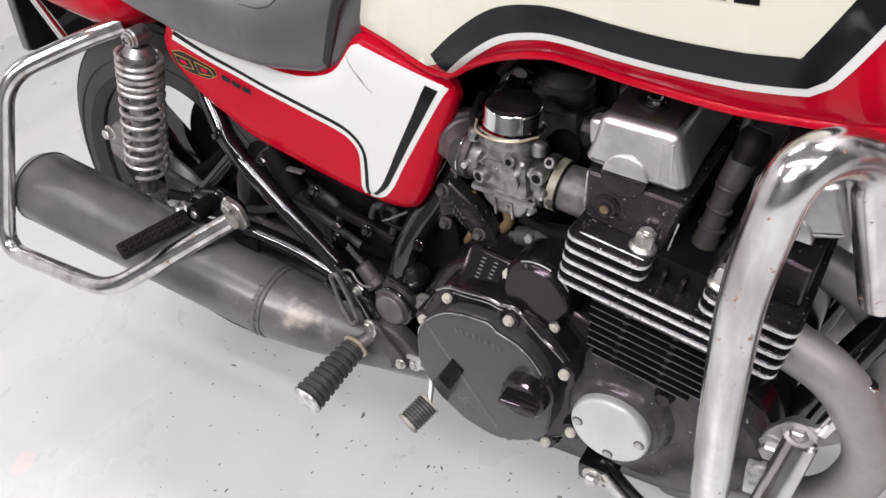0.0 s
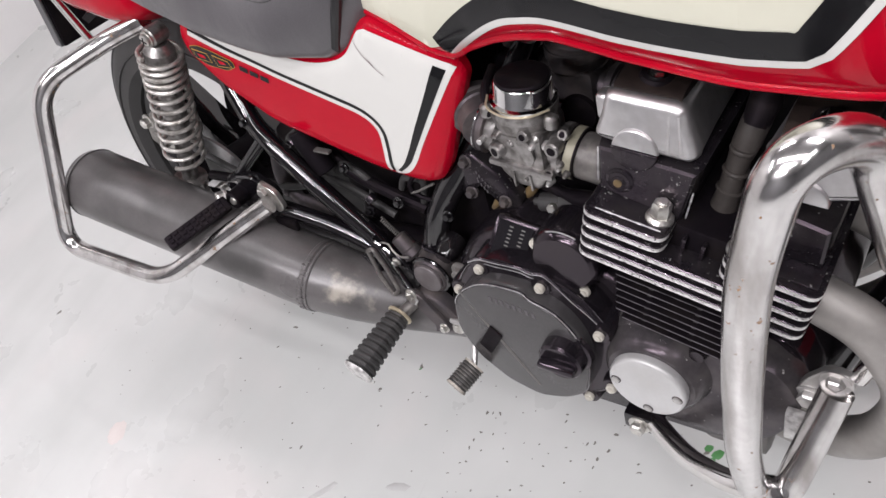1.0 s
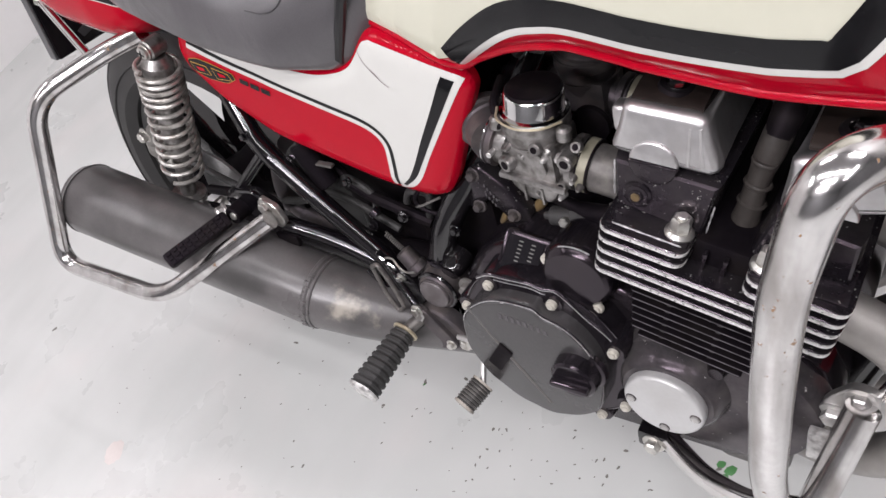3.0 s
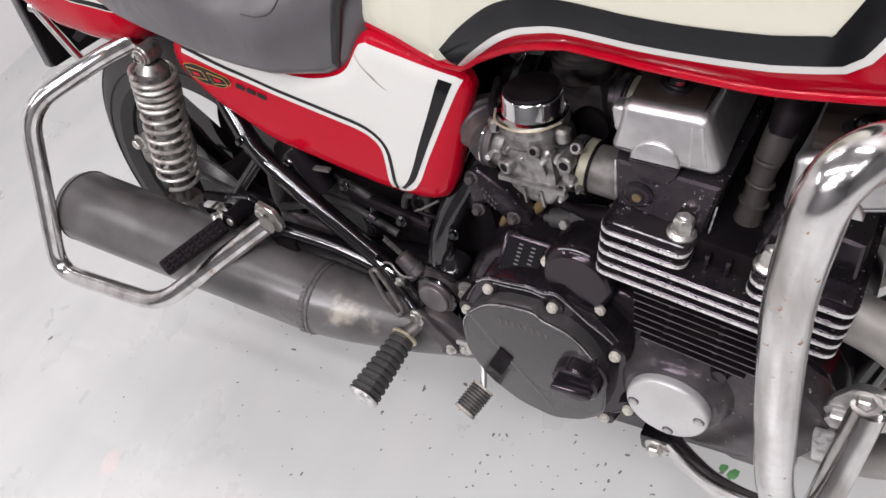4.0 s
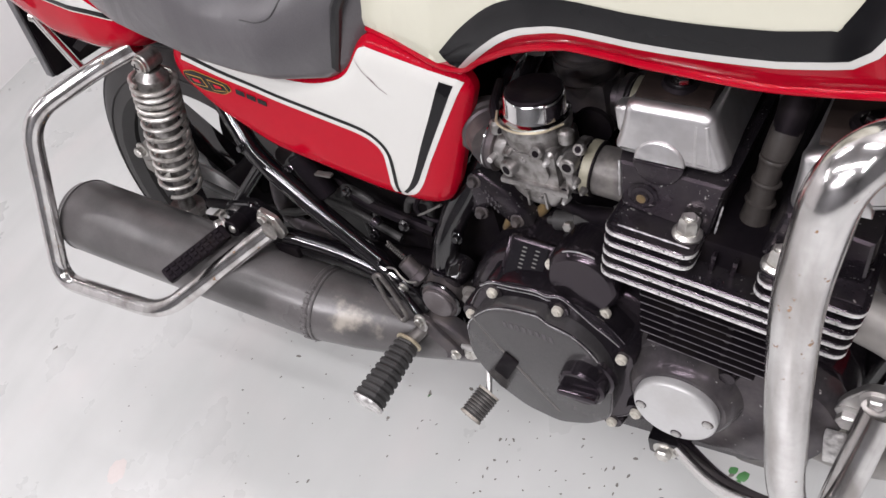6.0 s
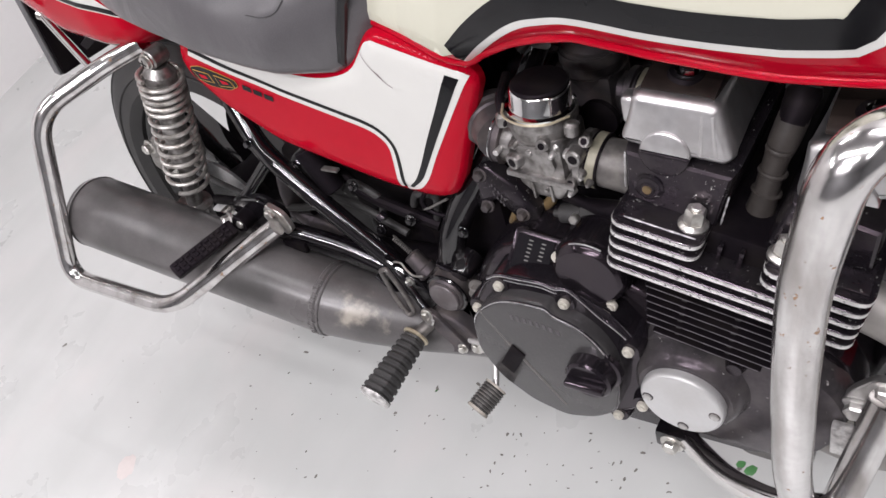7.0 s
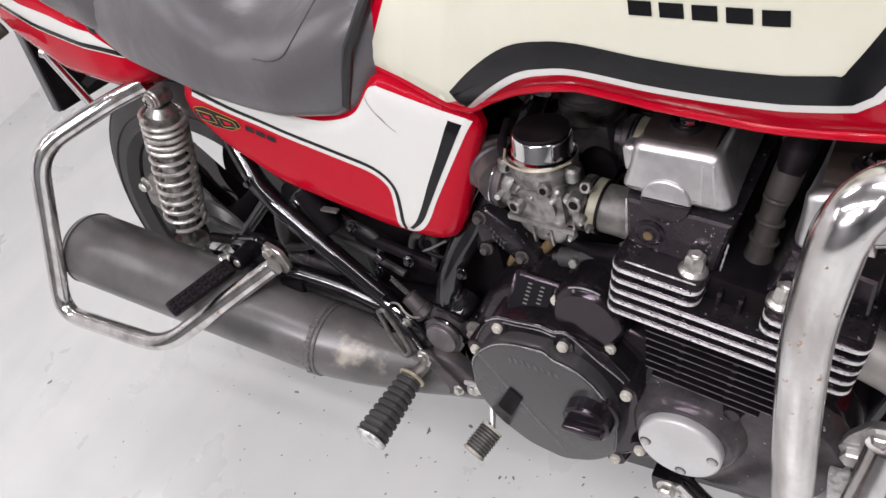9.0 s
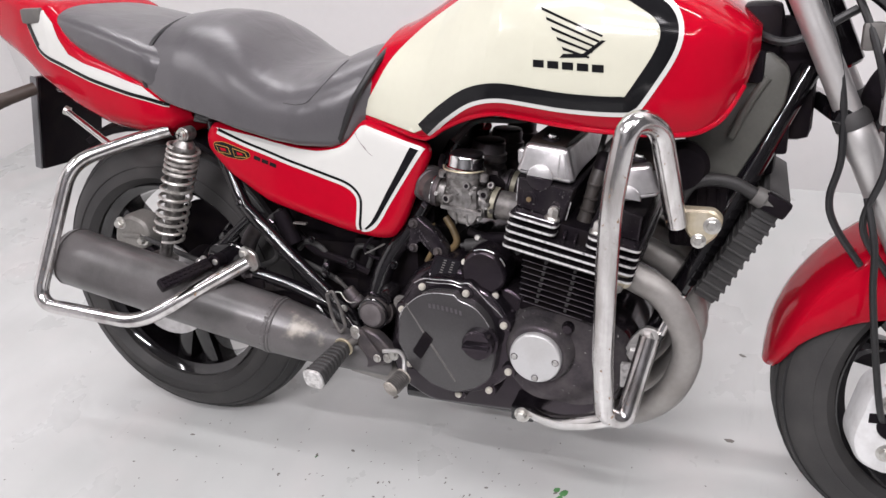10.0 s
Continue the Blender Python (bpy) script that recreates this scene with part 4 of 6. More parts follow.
# rear shock absorber
sa, sb = V((0.211, -0.176, 0.668)), V((0.118, -0.190, 0.412))
axis = (sb - sa).normalized()
shock = P("rear_shock", turned(sa + axis * 0.012, sb, [(0, 0.013), (0.04, 0.020), (0.10, 0.020), (0.11, 0.0165), (0.60, 0.0165), (0.61, 0.0115), (0.90, 0.0115), (0.905, 0.025), (0.95, 0.025), (1, 0.016)], 28), CARB, "dirty silver rear shock absorber with bare coil spring")
d, u, w = frame_of(axis)
turns = []
pos, a = 0.024, 0.0
for i in range(int(13 * 24)):
    turn = i / 24
    pos += (0.0098 if turn < 5.0 else 0.0168) / 24
    if pos > 0.238:
        break
    ang = 2 * math.pi * turn
    turns.append(sa + axis * pos + 0.0270 * (math.cos(ang) * u + math.sin(ang) * w))
P("spring", tube(turns, 0.0031, 8), SPRING, "dull steel coil spring", shock)
P("top_cover", turned(sa + axis * 0.016, sa + axis * 0.029, [(0, 0.011), (0.5, 0.017), (1, 0.0195)], 28), ALLOY, parent=shock)
P("shock_eye", turned(sa + V((0, -0.012, 0)), sa + V((0, 0.014, 0)), [(0, 0.010), (0.08, 0.0125), (0.92, 0.0125), (1, 0.010)], 24), CARB, parent=shock)
P("shock_nut", turned(sa + V((0, -0.012, 0)), sa + V((0, -0.020, 0)), [(0, 0.0105), (0.3, 0.0105), (0.32, 0.0085), (0.8, 0.0080), (1, 0.005)], 22), ZINC, parent=shock)
for a in (25, 115):
    P("slot", block((-0.0055, -0.0008, -0.0009), (0.0055, 0.0008, 0.0009), 0, None, Matrix.Translation(sa + V((0, -0.0196, 0))) @ pose(0, 0, 0, 0, a, 0)), DARK, parent=shock)
P("shock_eye", turned(sb + V((0, -0.015, -0.012)), sb + V((0, 0.018, -0.012)), [(0, 0.014), (0.08, 0.017), (0.92, 0.017), (1, 0.014)], 24), ALLOY, parent=shock)
again("rear_shock", shock, pose(0, 0.352, 0), bike)

# muffler on the right, with clamp band
ma, mb, mc = V((-0.038, -0.257, 0.446)), V((0.385, -0.222, 0.342)), V((0.535, -0.184, 0.288))
turn = Matrix.Rotation(radians(-LEAN), 3, "X")
RUB = turn @ V((0.446, -0.240, 0.350))
muffler = P("muffler", tube([ma, ma.lerp(mb, 0.04), ma.lerp(mb, 0.5), mb, mb.lerp(mc, 0.35), mb.lerp(mc, 0.8), mc + V((0.04, 0.025, -0.02))], [0.050, 0.0545, 0.0525, 0.0500, 0.046, 0.036, 0.029], 40), scraped_paint(RUB, (0.095, 0.028, 0.028)), "matt black painted muffler with a pale scuff")
back = (ma - mb).normalized()
P("end_cap", turned(ma + back * 0.004, ma - back * 0.012, [(0, 0.030), (0.25, 0.046), (0.6, 0.052), (1, 0.0552)], 36), MUFFLER, parent=muffler)
P("outlet", turned(ma + back * 0.012, ma - back * 0.02, [(0, 0.018), (0.1, 0.020), (1, 0.020)], 20), DARK, parent=muffler)
bd = (mb - ma).normalized()
P("band", turned(mb - bd * 0.004, mb + bd * 0.004, [(0, 0.0502), (0.2, 0.0515), (0.8, 0.0515), (1, 0.0502)], 36), MUFFLER, parent=muffler)
P("band", turned(mb + bd * 0.006, mb + bd * 0.010, [(0, 0.0498), (0.3, 0.0507), (0.7, 0.0507), (1, 0.0498)], 36), MUFFLER, parent=muffler)
P("hanger", block((0.315, -0.205, 0.398), (0.355, -0.198, 0.415), 0.003), DARK, parent=muffler)


for k in range(14):
    side = bd.cross(V((0, 0, 1))).normalized()
    up = side.cross(bd).normalized()
    ang = 0.25 + 0.13 * k
    at = mb + bd * (0.0005 + 0.0022 * math.sin(k * 2.3)) + 0.0512 * (side * math.sin(ang) + up * math.cos(ang))
    P("weld_bead", turned(at - bd * 0.004, at + bd * 0.004, [(0, 0.0006), (0.3, 0.0011 + 0.0004 * (k % 3)), (0.7, 0.0012), (1, 0.0006)], 8), MUFFLER, parent=muffler)

# exhaust header pipes
for y in (-0.19, -0.065, 0.06, 0.185):
    P("header_pipe", tube(rounded([(0.985, y, 0.488), (1.040, y, 0.462), (1.082, y * 0.98, 0.385), (1.058, y * 0.92, 0.292), (0.985, y * 0.74, 0.222), (0.88, y * 0.45, 0.198), (0.70, y * 0.3 - 0.03, 0.198), (0.60, -0.10, 0.215)], 0.07, 8), 0.0215, 22), HEADER, "heat-dulled grey exhaust pipe")
    P("header_flange", turned((0.972, y, 0.494), (0.990, y, 0.486), [(0, 0.034), (0.8, 0.034), (1, 0.030)], 24), HEADER)
P("collector", tube([(0.68, -0.06, 0.205), (0.62, -0.10, 0.215), (0.57, -0.145, 0.250), (0.52, -0.182, 0.283)], [0.034, 0.033, 0.030, 0.030], 24), HEADER)

# rear guard rail
guard = P("rear_guard", tube(rounded([(0.150, -0.146, 0.668), (0.090, -0.176, 0.653), (0.022, -0.266, 0.628), (-0.045, -0.342, 0.381), (0.175, -0.327, 0.363), (0.340, -0.218, 0.454)], 0.042, 8), 0.0128, 22), GRIMY, "worn chromed tubular guard round the rear", degrees=50)
P("guard_plate", slab(round2([(0.318, 0.478), (0.345, 0.466), (0.352, 0.440), (0.336, 0.428), (0.314, 0.452)], 0.008), [(0, -0.200), (0, -0.206), (0.001, -0.207)]), ZINC, "dull silver mounting plate", guard)
P("guard_bolt", hexhead((0.325, -0.207, 0.463), (0, -1, 0), 0.008, 0.007), ZINC, parent=guard)
P("guard_brace", rod((-0.138, -0.110, 0.692), (0.025, -0.165, 0.634), 0.0065), CHROME, parent=guard)
P("brace_end", turned((-0.142, -0.112, 0.695), (-0.134, -0.108, 0.690), [(0, 0.009), (1, 0.009)], 14), ZINC, parent=guard)

# passenger footrest folded back
hanger = P("passenger_peg_hanger", slab(round2([(0.245, 0.470), (0.300, 0.478), (0.335, 0.462), (0.335, 0.440), (0.275, 0.432), (0.235, 0.428)], 0.010), [(0, -0.188), (0, -0.200), (0.002, -0.202)]), FRAME, "black passenger footrest bracket")
P("hinge", rod((0.268, -0.196, 0.447), (0.268, -0.224, 0.447), 0.013), DARK, parent=hanger)
P("hinge_bolt", hexhead((0.235, -0.212, 0.440), (-0.4, -1, 0.2), 0.009, 0.012), ALLOY, parent=hanger)
P("rivet", domed((0.272, -0.224, 0.449), (0, -1, 0.2), 0.006, 0.003), ZINC, parent=hanger)
peg_dir = V((-0.04, -0.105, -0.014))
pm = Matrix.Translation((0.262, -0.222, 0.446)) @ peg_dir.to_track_quat("X", "Z").to_matrix().to_4x4() @ pose(0, 0, 0, -50, 0, 0)
peg = P("passenger_peg", block((0.004, -0.0112, -0.010), (0.102, 0.0112, 0.009), 0.005, None, pm), DARK, "ribbed black rubber passenger footrest")
for i in range(9):
    for sy in (-0.0066, 0.0, 0.0066):
        P("rib", block((0.012 + i * 0.0098, sy - 0.0026, 0.0085), (0.0195 + i * 0.0098, sy + 0.0026, 0.0108), 0.0010, None, pm, 1), DARK, parent=peg)

# rider's footrest
fp0, fp1 = V((0.523, -0.230, 0.3215)), V((0.514, -0.317, 0.3035))
fd0, fu0, fw0 = frame_of(fp1 - fp0)


def peg_ring(t, r, n=3.2, seg=24):
    """A rounded-square section of the footrest, r across the half."""
    c = fp0.lerp(fp1, t)
    out = []
    for k in range(seg):
        a = 2 * math.pi * k / seg
        q = (abs(math.cos(a)) ** n + abs(math.sin(a)) ** n) ** (-1 / n)
        out.append(c + r * q * (math.cos(a) * fu0 + 0.92 * math.sin(a) * fw0))
    return out


rings = [peg_ring(0.0, 0.0120), peg_ring(0.03, 0.0135)]
for i in range(9):
    t = 0.06 + 0.100 * i
    r = 0.0140 + 0.0048 * t
    rings += [peg_ring(t, r - 0.0014), peg_ring(t + 0.018, r + 0.0005), peg_ring(t + 0.062, r + 0.0007), peg_ring(t + 0.082, r - 0.0014)]
rings += [peg_ring(0.965, 0.0192), peg_ring(0.985, 0.0186)]
footrest = P("footrest", loft(rings), RUBBER, "ribbed black rubber footrest with worn metal end", degrees=28)
P("end_cap", loft([peg_ring(0.97, 0.0188), peg_ring(1.01, 0.0190), peg_ring(1.035, 0.0165)]), SCRAPEEND, "scraped bare metal end", footrest)
P("collar", turned(fp0.lerp(fp1, -0.025), fp0.lerp(fp1, 0.02), [(0, 0.0165), (0.2, 0.0175), (0.8, 0.0175), (1, 0.0165)], 24), BRASS, "yellowed washer", footrest)
P("peg_shank", rod((0.538, -0.196, 0.329), fp0, 0.0085), GRIME, parent=footrest)
peg_plate = P("footrest_bracket", slab(round2([(0.5149, 0.322), (0.5400, 0.3440), (0.555, 0.3470), (0.5759, 0.3377), (0.5979, 0.3153), (0.6010, 0.2990), (0.5884, 0.2850), (0.546, 0.2692), (0.5154, 0.285)], 0.009), [(0, -0.186), (0, -0.200), (0.0012, -0.203), (0.004, -0.205)]), DUSTY, "oily black footrest bracket")
P("bracket_bolt", hexhead((0.537, -0.206, 0.336), (0, -1, 0.2), 0.0085, 0.008), ALLOY, parent=peg_plate)
P("bracket_bolt", hexhead((0.592, -0.205, 0.298), (0, -1, 0.2), 0.006, 0.005), ZINC, parent=peg_plate)

# brake pedal
pedal = P("brake_pedal", tube(rounded([(0.585, -0.205, 0.310), (0.618, -0.210, 0.318), (0.634, -0.224, 0.314), (0.642, -0.247, 0.295)], 0.02), 0.0038, 12), BRUSHED, "brake pedal with ribbed rubber pad")
bp0, bp1 = V((0.641, -0.246, 0.2935)), V((0.631, -0.277, 0.2835))
P("pad", turned(bp0, bp1, [(0, 0.012), (0.06, 0.0130), (0.95, 0.0130), (1, 0.011)], 18), RUBBER, parent=pedal)
for i in range(7):
    c = bp0.lerp(bp1, 0.14 + 0.115 * i)
    dd = (bp1 - bp0).normalized() * 0.0014
    P("rib", turned(c - dd, c + dd, [(0, 0.0128), (0.3, 0.0146), (0.7, 0.0146), (1, 0.0128)], 16), GRIME, parent=pedal)
P("pad_end", turned(bp0.lerp(bp1, 0.95), bp0.lerp(bp1, 1.06), [(0, 0.0142), (0.8, 0.0142), (1, 0.011)], 16), SCUFF, parent=pedal)
P("pad_end", turned(bp0.lerp(bp1, -0.02), bp0.lerp(bp1, 0.06), [(0, 0.0142), (1, 0.0142)], 16), SCUFF, parent=pedal)
P("brake_spring", tube([V((0.480, -0.165, 0.420)).lerp(V((0.506, -0.168, 0.399)), i / 108) + 0.0030 * V((0.4 * math.cos(i * 2 * math.pi / 9), math.sin(i * 2 * math.pi / 9), 0.7 * math.cos(i * 2 * math.pi / 9))) for i in range(109)], 0.0009, 6), GREYPLASTIC)

# ---- engine: cylinders leaning forward ----
TILT = radians(13)
EX, EZ = V((math.cos(TILT), 0, -math.sin(TILT))), V((math.sin(TILT), 0, math.cos(TILT)))


def E(a, y, c):
    """A place on the leaning cylinder block: a ahead, c up from the top fin's rear corner."""
    return V((0.826, y, 0.586)) + EX * a + EZ * c


EM = Matrix(((EX.x, 0, EZ.x, 0.826), (0, 1, 0, 0), (EX.z, 0, EZ.z, 0.586), (0, 0, 0, 1)))

case_line = round2([(0.585, 0.30), (0.605, 0.40), (0.640, 0.455), (0.700, 0.480), (0.80, 0.455), (0.845, 0.43), (0.985, 0.40), (1.005, 0.34), (0.975, 0.265), (0.92, 0.225), (0.66, 0.215), (0.60, 0.25)], 0.02)
crankcase = P("crankcase", slab(case_line, [(0.012, 0.20), (0, 0.19), (0, -0.175), (0.006, -0.188), (0.014, -0.194)]), ENGINE, "black painted engine crankcase, oily", degrees=40)
P("sump", block((0.66, -0.12, 0.175), (0.93, 0.12, 0.225), 0.012), ENGINE, parent=crankcase)
P("front_case", slab(round2([(0.835, 0.43), (0.90, 0.425), (0.985, 0.395), (1.005, 0.345), (0.975, 0.285), (0.93, 0.262), (0.84, 0.265), (0.80, 0.31), (0.80, 0.38)], 0.025), [(0, -0.18), (0, -0.200), (0.006, -0.210), (0.018, -0.213)]), CASE, parent=crankcase)
P("case_bulge", turned((0.861, -0.19, 0.358), (0.861, -0.2315, 0.356), [(0, 0.064), (0.4, 0.058), (0.75, 0.052), (0.94, 0.0485), (1, 0.045)], 44), CASE, parent=crankcase)
P("case_seam", tube([(0.93, -0.211, 0.362), (1.0, -0.206, 0.348)], 0.0022, 8), ZINC, parent=crankcase)
P("case_foot", block((0.895, -0.19, 0.222), (0.965, -0.13, 0.262), 0.010), GREYPLASTIC, parent=crankcase)
P("case_boss", turned((0.905, -0.195, 0.400), (0.905, -0.222, 0.400), [(0, 0.014), (0.7, 0.010), (1, 0.007)], 16), ENGINE, parent=crankcase)
cap = P("end_cover", turned((0.861, -0.229, 0.356), (0.861, -0.2435, 0.356), [(0, 0.0390), (0.30, 0.0400), (0.70, 0.0400), (0.86, 0.0394), (0.95, 0.0384), (1, 0.0370)], 64), ENDCAP, "round matt silver engine end cover with three screws", degrees=24)
for a in (180, -4, 270):
    c = V((0.861 + 0.0318 * math.cos(radians(a)), -0.2432, 0.356 + 0.0318 * math.sin(radians(a))))
    P("screw_seat", turned(c, c - V((0, 0.0009, 0)), [(0, 0.0056), (1, 0.0053)], 18), DUSTY, parent=cap)
    P("screw", turned(c, c - V((0, 0.0022, 0)), [(0, 0.0048), (0.7, 0.0046), (1, 0.0034)], 6), ALLOY, parent=cap)

# clutch cover
cl = round2([(0.623, 0.350), (0.630, 0.405), (0.658, 0.447), (0.690, 0.462), (0.745, 0.460), (0.792, 0.440), (0.818, 0.400), (0.824, 0.350), (0.812, 0.305), (0.775, 0.278), (0.727, 0.262), (0.680, 0.274), (0.642, 0.306)], 0.022)
clutch = P("clutch_cover", slab(cl, [(0, -0.185), (0, -0.218), (0.001, -0.221), (0.003, -0.2225)]), COVER, "black clutch cover with filler cap and dull bolts", degrees=30)
face = round2([(0.631, 0.352), (0.637, 0.402), (0.652, 0.421), (0.675, 0.439), (0.699, 0.446), (0.734, 0.446), (0.742, 0.437), (0.765, 0.430), (0.781, 0.415), (0.794, 0.392), (0.799, 0.350), (0.790, 0.308), (0.762, 0.285), (0.727, 0.272), (0.686, 0.282), (0.650, 0.310)], 0.012)
P("raised_face", slab(face, [(0, -0.22), (0.0, -0.234), (0.0010, -0.2385), (0.003, -0.2412), (0.006, -0.2420)]), COVERFACE, parent=clutch, degrees=30)
arc = curve2([(0.660, 0.4505), (0.676, 0.459), (0.695, 0.4595), (0.723, 0.4605), (0.738, 0.457), (0.752, 0.459), (0.764, 0.450), (0.782, 0.431), (0.797, 0.418), (0.812, 0.402)], 5)
P("cover_ridge", tube([V((x, -0.2222, z)) for x, z in arc], 0.0024, 10), GLOSS, parent=clutch)
P("face_edge", tube([V((x, -0.2388, z)) for x, z in inset2(face, 0.0012)], 0.0009, 8, close=True), GLOSS, parent=clutch)
# Thin pale tubes paint in the glints along ridge and face edge.
P("glint_and_wear_line", tube([V((x, -0.2243, z + 0.0004)) for x, z in arc], 0.0006, 6), GLINTWEAR, parent=clutch)
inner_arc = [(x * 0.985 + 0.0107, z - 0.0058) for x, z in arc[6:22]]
P("glint_and_wear_line", tube([V((x, -0.2232, z)) for x, z in inner_arc], 0.0005, 6), GLINTWEAR, parent=clutch)
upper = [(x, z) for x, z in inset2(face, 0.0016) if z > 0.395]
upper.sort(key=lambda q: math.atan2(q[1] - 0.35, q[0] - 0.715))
P("glint_and_wear_line", tube([V((x, -0.2400, z)) for x, z in upper], 0.0006, 6), GLINTWEAR, parent=clutch)
P("flange_edge", tube([V((x, -0.2205, z)) for x, z in cl], 0.0010, 8, close=True), GLOSS, parent=clutch)
# The bead's paler grey paints in the highlight along the crease.
P("crease", tube([(0.6505, -0.2402, 0.4205), (0.690, -0.2410, 0.358), (0.7300, -0.2406, 0.2955)], [0.0019, 0.0024, 0.0021], 10), GREYPLASTIC, parent=clutch)
P("window", slab(round2([(0.6585, 0.3400), (0.6820, 0.3780), (0.6955, 0.3645), (0.6725, 0.3270)], 0.003), [(0, -0.238), (0, -0.2438), (0.001, -0.2444)]), DARK, "matt black inspection block", clutch)
for i in range(8):
    x, u = 0.6900 + 0.0073 * i, 0.62 * i
    P("raised_bar", slab([(x, 0.4265 - 0.0003 * u * u), (x + 0.0044, 0.4265 - 0.0003 * (u + 0.4) ** 2), (x + 0.0050, 0.4185 - 0.0003 * (u + 0.4) ** 2), (x + 0.0006, 0.4185 - 0.0003 * u * u)], [(0, -0.2412), (0.0004, -0.2424)]), LETTER, parent=clutch)
fill = P("filler_cap", turned((0.774, -0.235, 0.371), (0.774, -0.258, 0.371), [(0, 0.0295), (0.25, 0.0285), (0.3, 0.0255), (0.9, 0.0245), (1, 0.022)], 32), COVER, "black oil filler cap", clutch)
P("grip", block((0.753, -0.269, 0.367), (0.795, -0.254, 0.375), 0.003), COVER, parent=fill)
for x, y, z in ((0.674, -0.224, 0.446), (0.748, -0.225, 0.443), (0.809, -0.228, 0.398), (0.635, -0.223, 0.402), (0.816, -0.232, 0.322), (0.727, -0.222, 0.262), (0.780, -0.222, 0.278), (0.643, -0.223, 0.305)):
    P("boss", turned((x, -0.19, z), (x, y, z), [(0, 0.0135), (0.85, 0.0125), (1, 0.0105)], 18), COVER, parent=clutch)
    P("cover_bolt", turned((x, y, z), (x, y - 0.0062, z), [(0, 0.0058), (0.55, 0.0058), (0.72, 0.0052), (0.76, 0.0036), (1, 0.0034)], 14), BOLTCREAM, parent=clutch)
P("upper_cover", turned((0.772, -0.17, 0.474), (0.772, -0.216, 0.474), [(0, 0.0390), (0.70, 0.0385), (0.86, 0.0372), (0.95, 0.0345), (1, 0.031)], 40), ENGINE, "round black cover", crankcase)
# Short pale arcs paint the highlight on the round cover's rim.
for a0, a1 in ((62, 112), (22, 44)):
    P("glint_and_wear_line", tube([V((0.772 + 0.0374 * math.cos(radians(a0 + (a1 - a0) * k / 8)), -0.2105, 0.474 + 0.0374 * math.sin(radians(a0 + (a1 - a0) * k / 8)))) for k in range(9)], 0.0008, 6), GLINTWEAR, parent=crankcase)
P("cover_bolt", turned((0.79, -0.209, 0.437), (0.79, -0.2155, 0.438), [(0, 0.0058), (0.55, 0.0058), (0.72, 0.0052), (0.76, 0.0036), (1, 0.0034)], 14), BOLTCREAM, parent=crankcase)
P("cover_bolt", turned((0.742, -0.208, 0.488), (0.742, -0.2145, 0.489), [(0, 0.0058), (0.55, 0.0058), (0.72, 0.0052), (0.76, 0.0036), (1, 0.0034)], 14), BOLTCREAM, parent=crankcase)
P("cover_bolt", hexhead((0.758, -0.190, 0.523), (0, -1, 0.3), 0.0050, 0.006, False), ZINC, parent=crankcase)
um = Matrix.Translation((0.703, -0.192, 0.463)) @ Euler((radians(48), radians(10), 0)).to_matrix().to_4x4()
P("top_case", block((-0.030, -0.026, -0.030), (0.030, 0.026, 0.001), 0.008, None, um), ENGINE, parent=crankcase)
P("pad_border", tube(rounded([um @ V((0.021, -0.018, 0.0015)), um @ V((0.021, -0.0235, 0.0015)), um @ V((-0.0235, -0.0235, 0.0015)), um @ V((-0.0235, -0.012, 0.0015))], 0.004), 0.0012, 8), GLOSS, parent=crankcase)
npad = P("number_pad", block((-0.022, -0.021, 0.0), (0.018, 0.020, 0.004), 0.0005, None, um), PADBLACK, "raised pad with a stamped number", crankcase)
for k, xx in enumerate((0.007, -0.007)):
    for i in range(7 + k):
        P("stamped_bar", block((xx - 0.0024, 0.0145 - i * 0.0042, 0.0036), (xx + 0.0024, 0.0162 - i * 0.0042, 0.0041), 0.0002, None, um, 1), GREYPLASTIC, parent=npad)

# cylinder block and head with fins
barrel = P("cylinder_block", block((0.036, -0.205, -0.165), (0.165, 0.205, -0.050), 0.006, None, EM), DARK, "black finned cylinder block")
for i in range(9):
    c = -0.060 - 0.0091 * i
    a1 = 0.172 - 0.0032 * i - (0.007 if i == 8 else 0)
    a0 = 0.030 + 0.0012 * i + (0.006 if i == 8 else 0)
    P("fin", block((a0, -0.236, c - 0.0007), (a1, 0.236, c + 0.0007), 0.0004, None, EM, 1), DARK, parent=barrel)
    P("fin_edge", block((a0 + 0.0015, -0.2366, c - 0.0002), (a1 - 0.002, -0.2358, c + 0.0003), 0.0, None, EM, 1), FINDIM, parent=barrel)
for a in (0.066, 0.110):
    for i in range(8):
        c = -0.0645 - 0.0091 * i
        P("fin_damper", block((a - 0.0025, -0.232, c - 0.004), (a + 0.0025, -0.215, c + 0.004), 0.001, None, EM, 1), RUBBER, parent=barrel)
head = P("cylinder_head", block((0.012, -0.228, -0.052), (0.175, 0.228, -0.002), 0.004, None, EM), DARK, "black cylinder head with bare-edged cooling fins")


def fin_plate(a0, a1, c, th=0.0023, cut=0.012):
    """One cooling fin of the right side, with rounded corners and bare alloy edge."""
    out = round2([(a0, -0.252), (a1, -0.252), (a1, 0.252), (a0, 0.252)], cut)
    bm = bmesh.new()
    rings_into(bm, [[EM @ V((a, y, cc)) for a, y in inset2(out, d)] for d, cc in ((0.0008, c - th), (0, c - th + 0.0008), (0, c + th - 0.0008), (0.0008, c + th))])
    return bm


